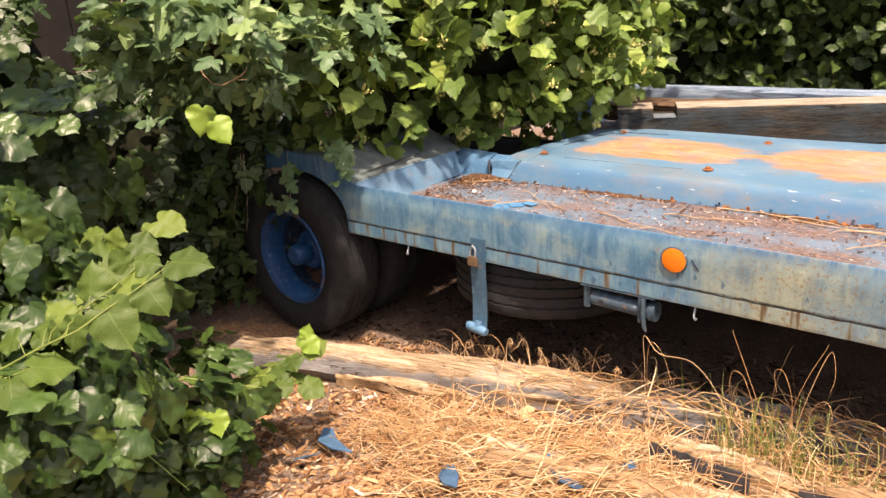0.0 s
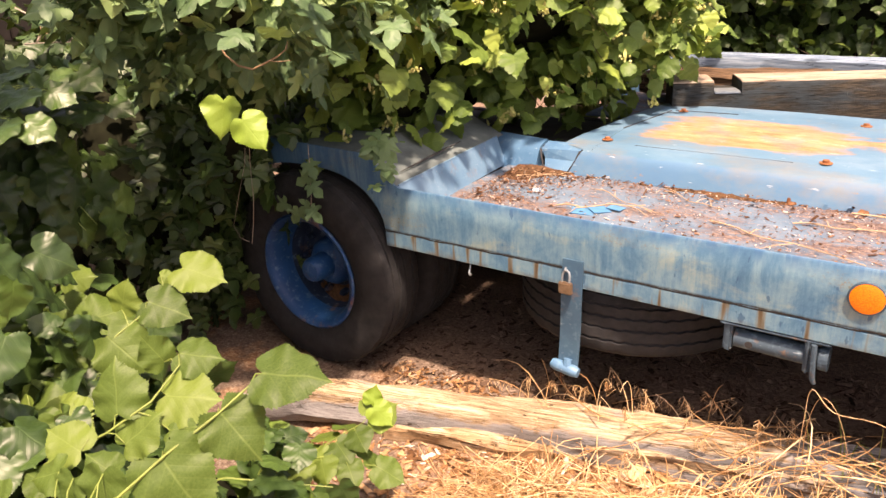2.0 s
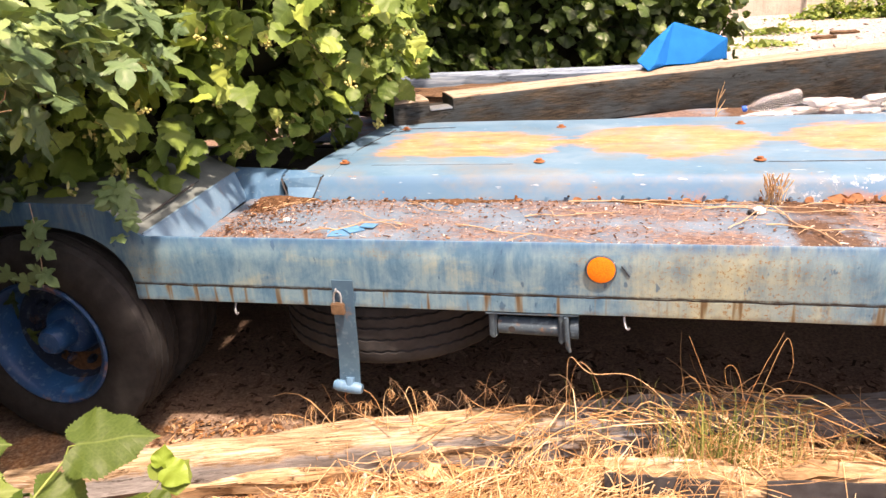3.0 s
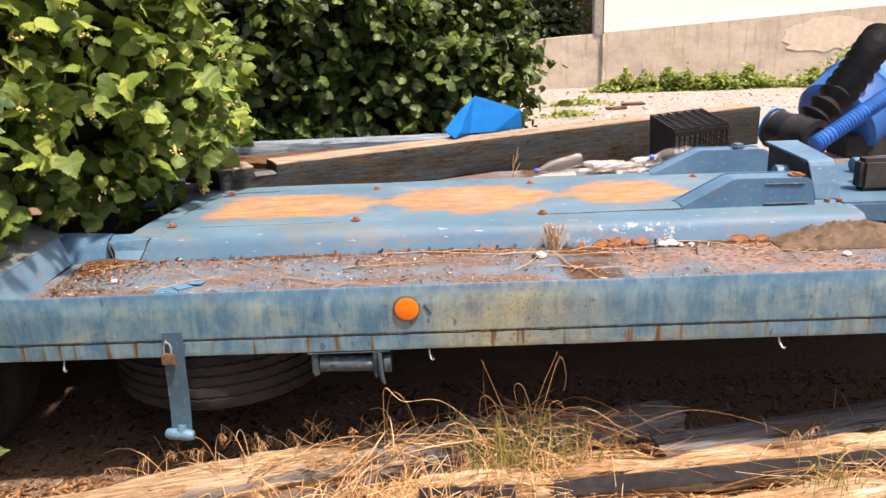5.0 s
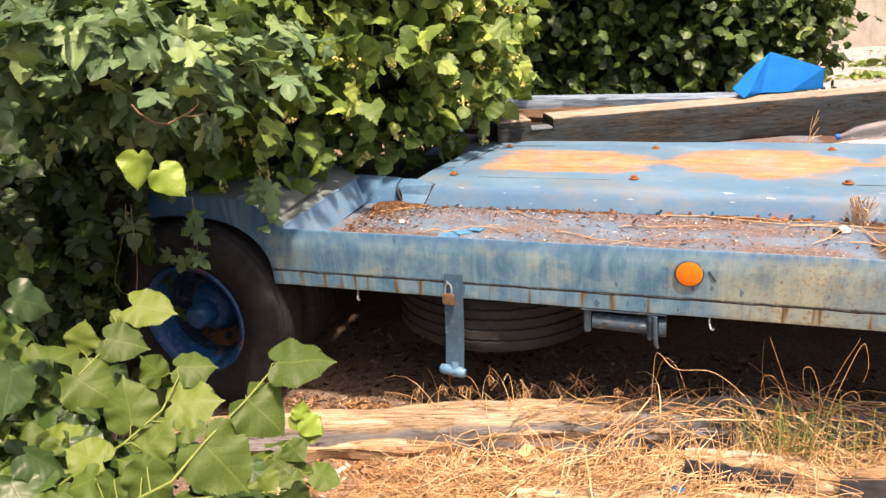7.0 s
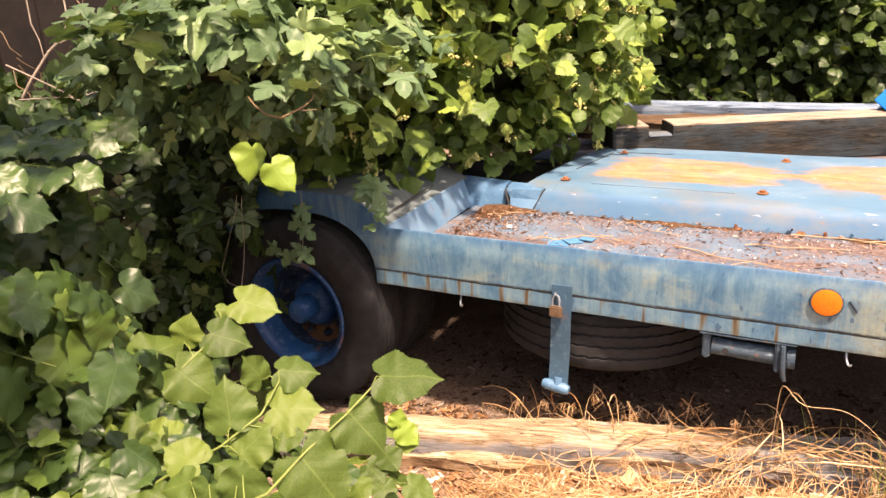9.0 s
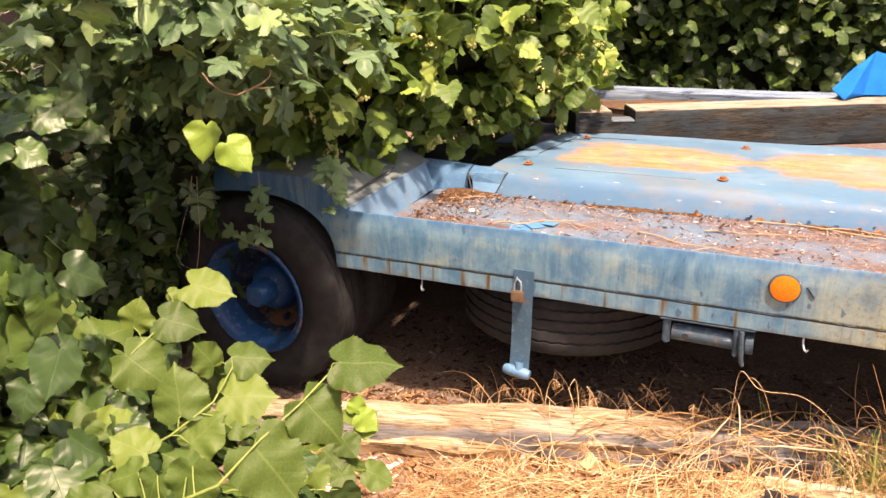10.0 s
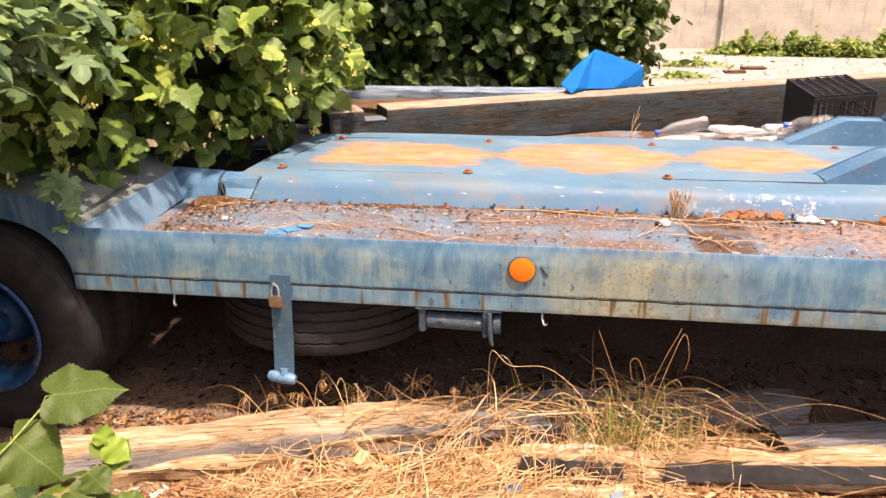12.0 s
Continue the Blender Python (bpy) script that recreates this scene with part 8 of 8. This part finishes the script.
def tufts():
    """Standing dry grass, bowed over, along the long timber."""
    rs = np.random.default_rng(9)
    g = Geo()
    seeds = Geo()
    spots = [(-0.70, 0.08, 26, 0.20), (-0.92, 0.04, 12, 0.14), (-0.45, 0.10, 20, 0.19), (-0.30, 0.12, 16, 0.16), (-0.12, 0.14, 12, 0.17), (0.10, 0.10, 14, 0.17), (0.30, 0.02, 12, 0.16), (0.46, 0.00, 8, 0.15), (0.75, 0.02, 6, 0.12), (-0.95, 0.0, 8, 0.16), (1.5, 0.0, 6, 0.18), (-0.5, -0.28, 14, 0.15), (0.12, -0.26, 24, 0.2), (0.3, -0.34, 20, 0.2)]
    for cx, cy, n, h in spots:
        for _ in range(int(n * 0.6)):
            x, y = cx + rs.normal(0, 0.10), cy + rs.normal(0, 0.045)
            yaw, reach, hh = rs.uniform(0, 2 * np.pi), rs.uniform(0.03, 0.20), h * rs.uniform(0.4, 1.1) + 0.06
            z0 = ground_z(x, y)
            bow = rs.uniform(0.9, 2.1)
            path = []
            for i in range(8):
                t = i / 7
                path.append((x + math.cos(yaw) * reach * t ** 2, y + 0.6 * math.sin(yaw) * reach * t ** 2, z0 + hh * math.sin(t * bow) / math.sin(min(bow, 1.57))))
            g.tube(path, [0.0022 * (1 - 0.6 * i / 7) for i in range(8)], 3, False)
            if rs.uniform() < 0.7:
                # A loose drooping head of thin spikelets.
                for k in range(10):
                    q = Vector(path[-1]).lerp(Vector(path[-3]), k / 10)
                    l = rs.uniform(0.025, 0.055)
                    seeds.tube([tuple(q), (q[0] + rs.normal(0, 0.010), q[1] + rs.normal(0, 0.008), q[2] - 0.3 * l), (q[0] + rs.normal(0, 0.014), q[1] + rs.normal(0, 0.010), q[2] - l)], [0.0005, 0.0011, 0.0003], 3, False)
    tuft = thing("dry_grass", "dry golden grass standing bowed along the timber", "grass", kind="stuff")
    tagged(part("stalks", g, M["straw"], tuft, "", True), kind="stuff")
    tagged(part("seed_heads", seeds, M["straw"], tuft), kind="stuff")
    gg = Geo()
    for cx, cy, n in ((0.36, -0.02, 44), (0.42, 0.03, 30), (0.30, -0.06, 24), (1.42, -0.24, 26), (1.36, -0.40, 10), (0.05, 0.14, 14), (0.62, 0.02, 18)):
        for _ in range(n):
            x, y = cx + rs.normal(0, 0.06), cy + rs.normal(0, 0.03)
            yaw, reach, hh = rs.uniform(0, 2 * np.pi), rs.uniform(0.02, 0.12), rs.uniform(0.10, 0.32)
            z0 = ground_z(x, y)
            gg.tube([(x + math.cos(yaw) * reach * (i / 4) ** 1.6, y + math.sin(yaw) * reach * (i / 4) ** 1.6, z0 + hh * math.sin(0.4 * i)) for i in range(5)], [0.0018, 0.0018, 0.0014, 0.001, 0.0004], 3, False)
    tagged(part("green_grass", gg, M["grass"]), "tuft of thin green grass in the straw", "grass", kind="stuff")


tufts()


def stalk(path, r=0.0035):
    r *= 0.35
    pts = [Vector(p) for p in path]
    out = []
    for a, b, c, d in zip([pts[0]] + pts[:-2], pts[:-1], pts[1:], pts[2:] + [pts[-1]]):
        for i in range(5):
            t = i / 5
            out.append(tuple(0.5 * ((2 * b) + (c - a) * t + (2 * a - 5 * b + 4 * c - d) * t * t + (3 * b - a - 3 * c + d) * t ** 3)))
    out.append(tuple(pts[-1]))
    ob = part("dry_stalk", Geo().tube(out, [r * (1 - 0.55 * i / len(out)) for i in range(len(out))], 5), M["straw"], None, "", True)
    tagged(ob, "tall bent dry grass stalk", "stalk", "tall dry stalks before the trailer")


stalk([(0.40, -0.06, -0.08), (0.36, -0.09, 0.15), (0.31, -0.12, 0.32), (0.27, -0.13, 0.43), (0.255, -0.13, 0.47)])
stalk([(0.36, -0.06, -0.08), (0.33, -0.08, 0.15), (0.29, -0.10, 0.30), (0.25, -0.10, 0.31), (0.245, -0.10, 0.23)])
stalk([(0.42, -0.05, -0.08), (0.43, -0.07, 0.18), (0.47, -0.08, 0.34), (0.51, -0.08, 0.44), (0.52, -0.08, 0.47)])
stalk([(0.43, -0.05, -0.08), (0.45, -0.07, 0.15), (0.49, -0.08, 0.33), (0.53, -0.08, 0.45), (0.55, -0.09, 0.38), (0.54, -0.09, 0.32)])
stalk([(0.42, -0.04, -0.08), (0.43, -0.05, 0.20), (0.40, -0.06, 0.33), (0.37, -0.06, 0.33), (0.38, -0.06, 0.26)])
stalk([(0.44, -0.05, -0.08), (0.48, -0.05, 0.20), (0.52, -0.06, 0.27), (0.545, -0.06, 0.24), (0.54, -0.06, 0.18)])
stalk([(-0.12, 0.06, -0.08), (-0.11, 0.02, 0.18), (-0.095, -0.02, 0.32), (-0.03, -0.03, 0.27), (0.10, -0.05, 0.28), (0.22, -0.10, 0.20), (0.30, -0.15, 0.06)], 0.0045)
stalk([(-0.10, 0.06, -0.08), (-0.10, 0.02, 0.16), (-0.07, -0.02, 0.30), (-0.02, -0.02, 0.26), (0.02, -0.02, 0.14)], 0.0035)
stalk([(-1.02, -0.02, -0.10), (-1.0, -0.03, 0.02), (-0.985, -0.04, 0.10)], 0.0035)
stalk([(0.55, 0.0, 0.0), (0.80, 0.02, 0.10), (1.02, 0.02, 0.17), (1.25, 0.0, 0.13), (1.42, -0.02, 0.06)], 0.003)
stalk([(0.25, -0.2, 0.0), (0.6, -0.22, 0.06), (0.95, -0.12, 0.12), (1.0, -0.10, 0.14)], 0.003)
for k in range(14):
    r = random.Random(90 + k)
    x, y = r.uniform(0.0, 1.6), r.uniform(-0.4, 0.0)
    l, a = r.uniform(0.4, 0.8), r.uniform(-0.5, 0.4)
    stalk([(x + l * math.cos(a) * i / 4, y + l * math.sin(a) * i / 4 * 0.6, 0.02 + 0.05 * math.sin(math.pi * i / 4) + r.uniform(0, 0.02)) for i in range(5)], 0.003)


def shard(x, y, pts, yaw, tilt):
    k = len(pts)
    g = Geo().add([(a, b, 0.0 + 0.02 * wob(a * 20, b * 20, x, 1)) for a, b in pts] + [(a, b, 0.004 + 0.02 * wob(a * 20, b * 20, x, 1)) for a, b in pts], [tuple(reversed(range(k))), tuple(range(k, 2 * k))] + [(i, (i + 1) % k, k + (i + 1) % k, k + i) for i in range(k)])
    ob = part("paint_shard", g, M["shard"])
    ob.matrix_world = pose(x, y, ground_z(x, y) + 0.058, tilt, tilt * 0.5, yaw)
    tagged(ob, "broken flat shard of blue plastic on the straw", "shard", "blue shards on the ground")


shard(-1.0, -0.755, [(-0.100, 0.040), (-0.06, 0.055), (0.0, 0.025), (0.11, 0.014), (0.03, -0.024), (-0.055, -0.026)], -4, 8)
shard(-0.50, -0.67, [(-0.045, 0.075), (-0.005, 0.070), (0.045, 0.0), (0.065, -0.07), (0.01, -0.065), (-0.035, 0.0)], 18, -8)
shard(-0.17, -0.44, [(-0.09, 0.06), (-0.06, 0.07), (0.0, 0.0), (0.08, -0.03), (0.07, -0.06), (0.0, -0.05), (-0.06, 0.0)], 10, 6)
shard(-0.01, -0.34, [(-0.02, 0.06), (0.02, 0.05), (0.025, -0.06), (-0.02, -0.055)], -25, 14)
shard(-0.40, -0.42, [(-0.012, 0.04), (0.014, 0.035), (0.016, -0.04), (-0.014, -0.04)], -40, 10)
shard(-1.02, -0.86, [(-0.012, 0.05), (0.012, 0.05), (0.016, -0.05), (-0.012, -0.05)], -40, 6)
shard(0.33, -0.36, [(-0.02, 0.04), (0.02, 0.05), (0.025, -0.04), (-0.02, -0.05)], 10, 20)
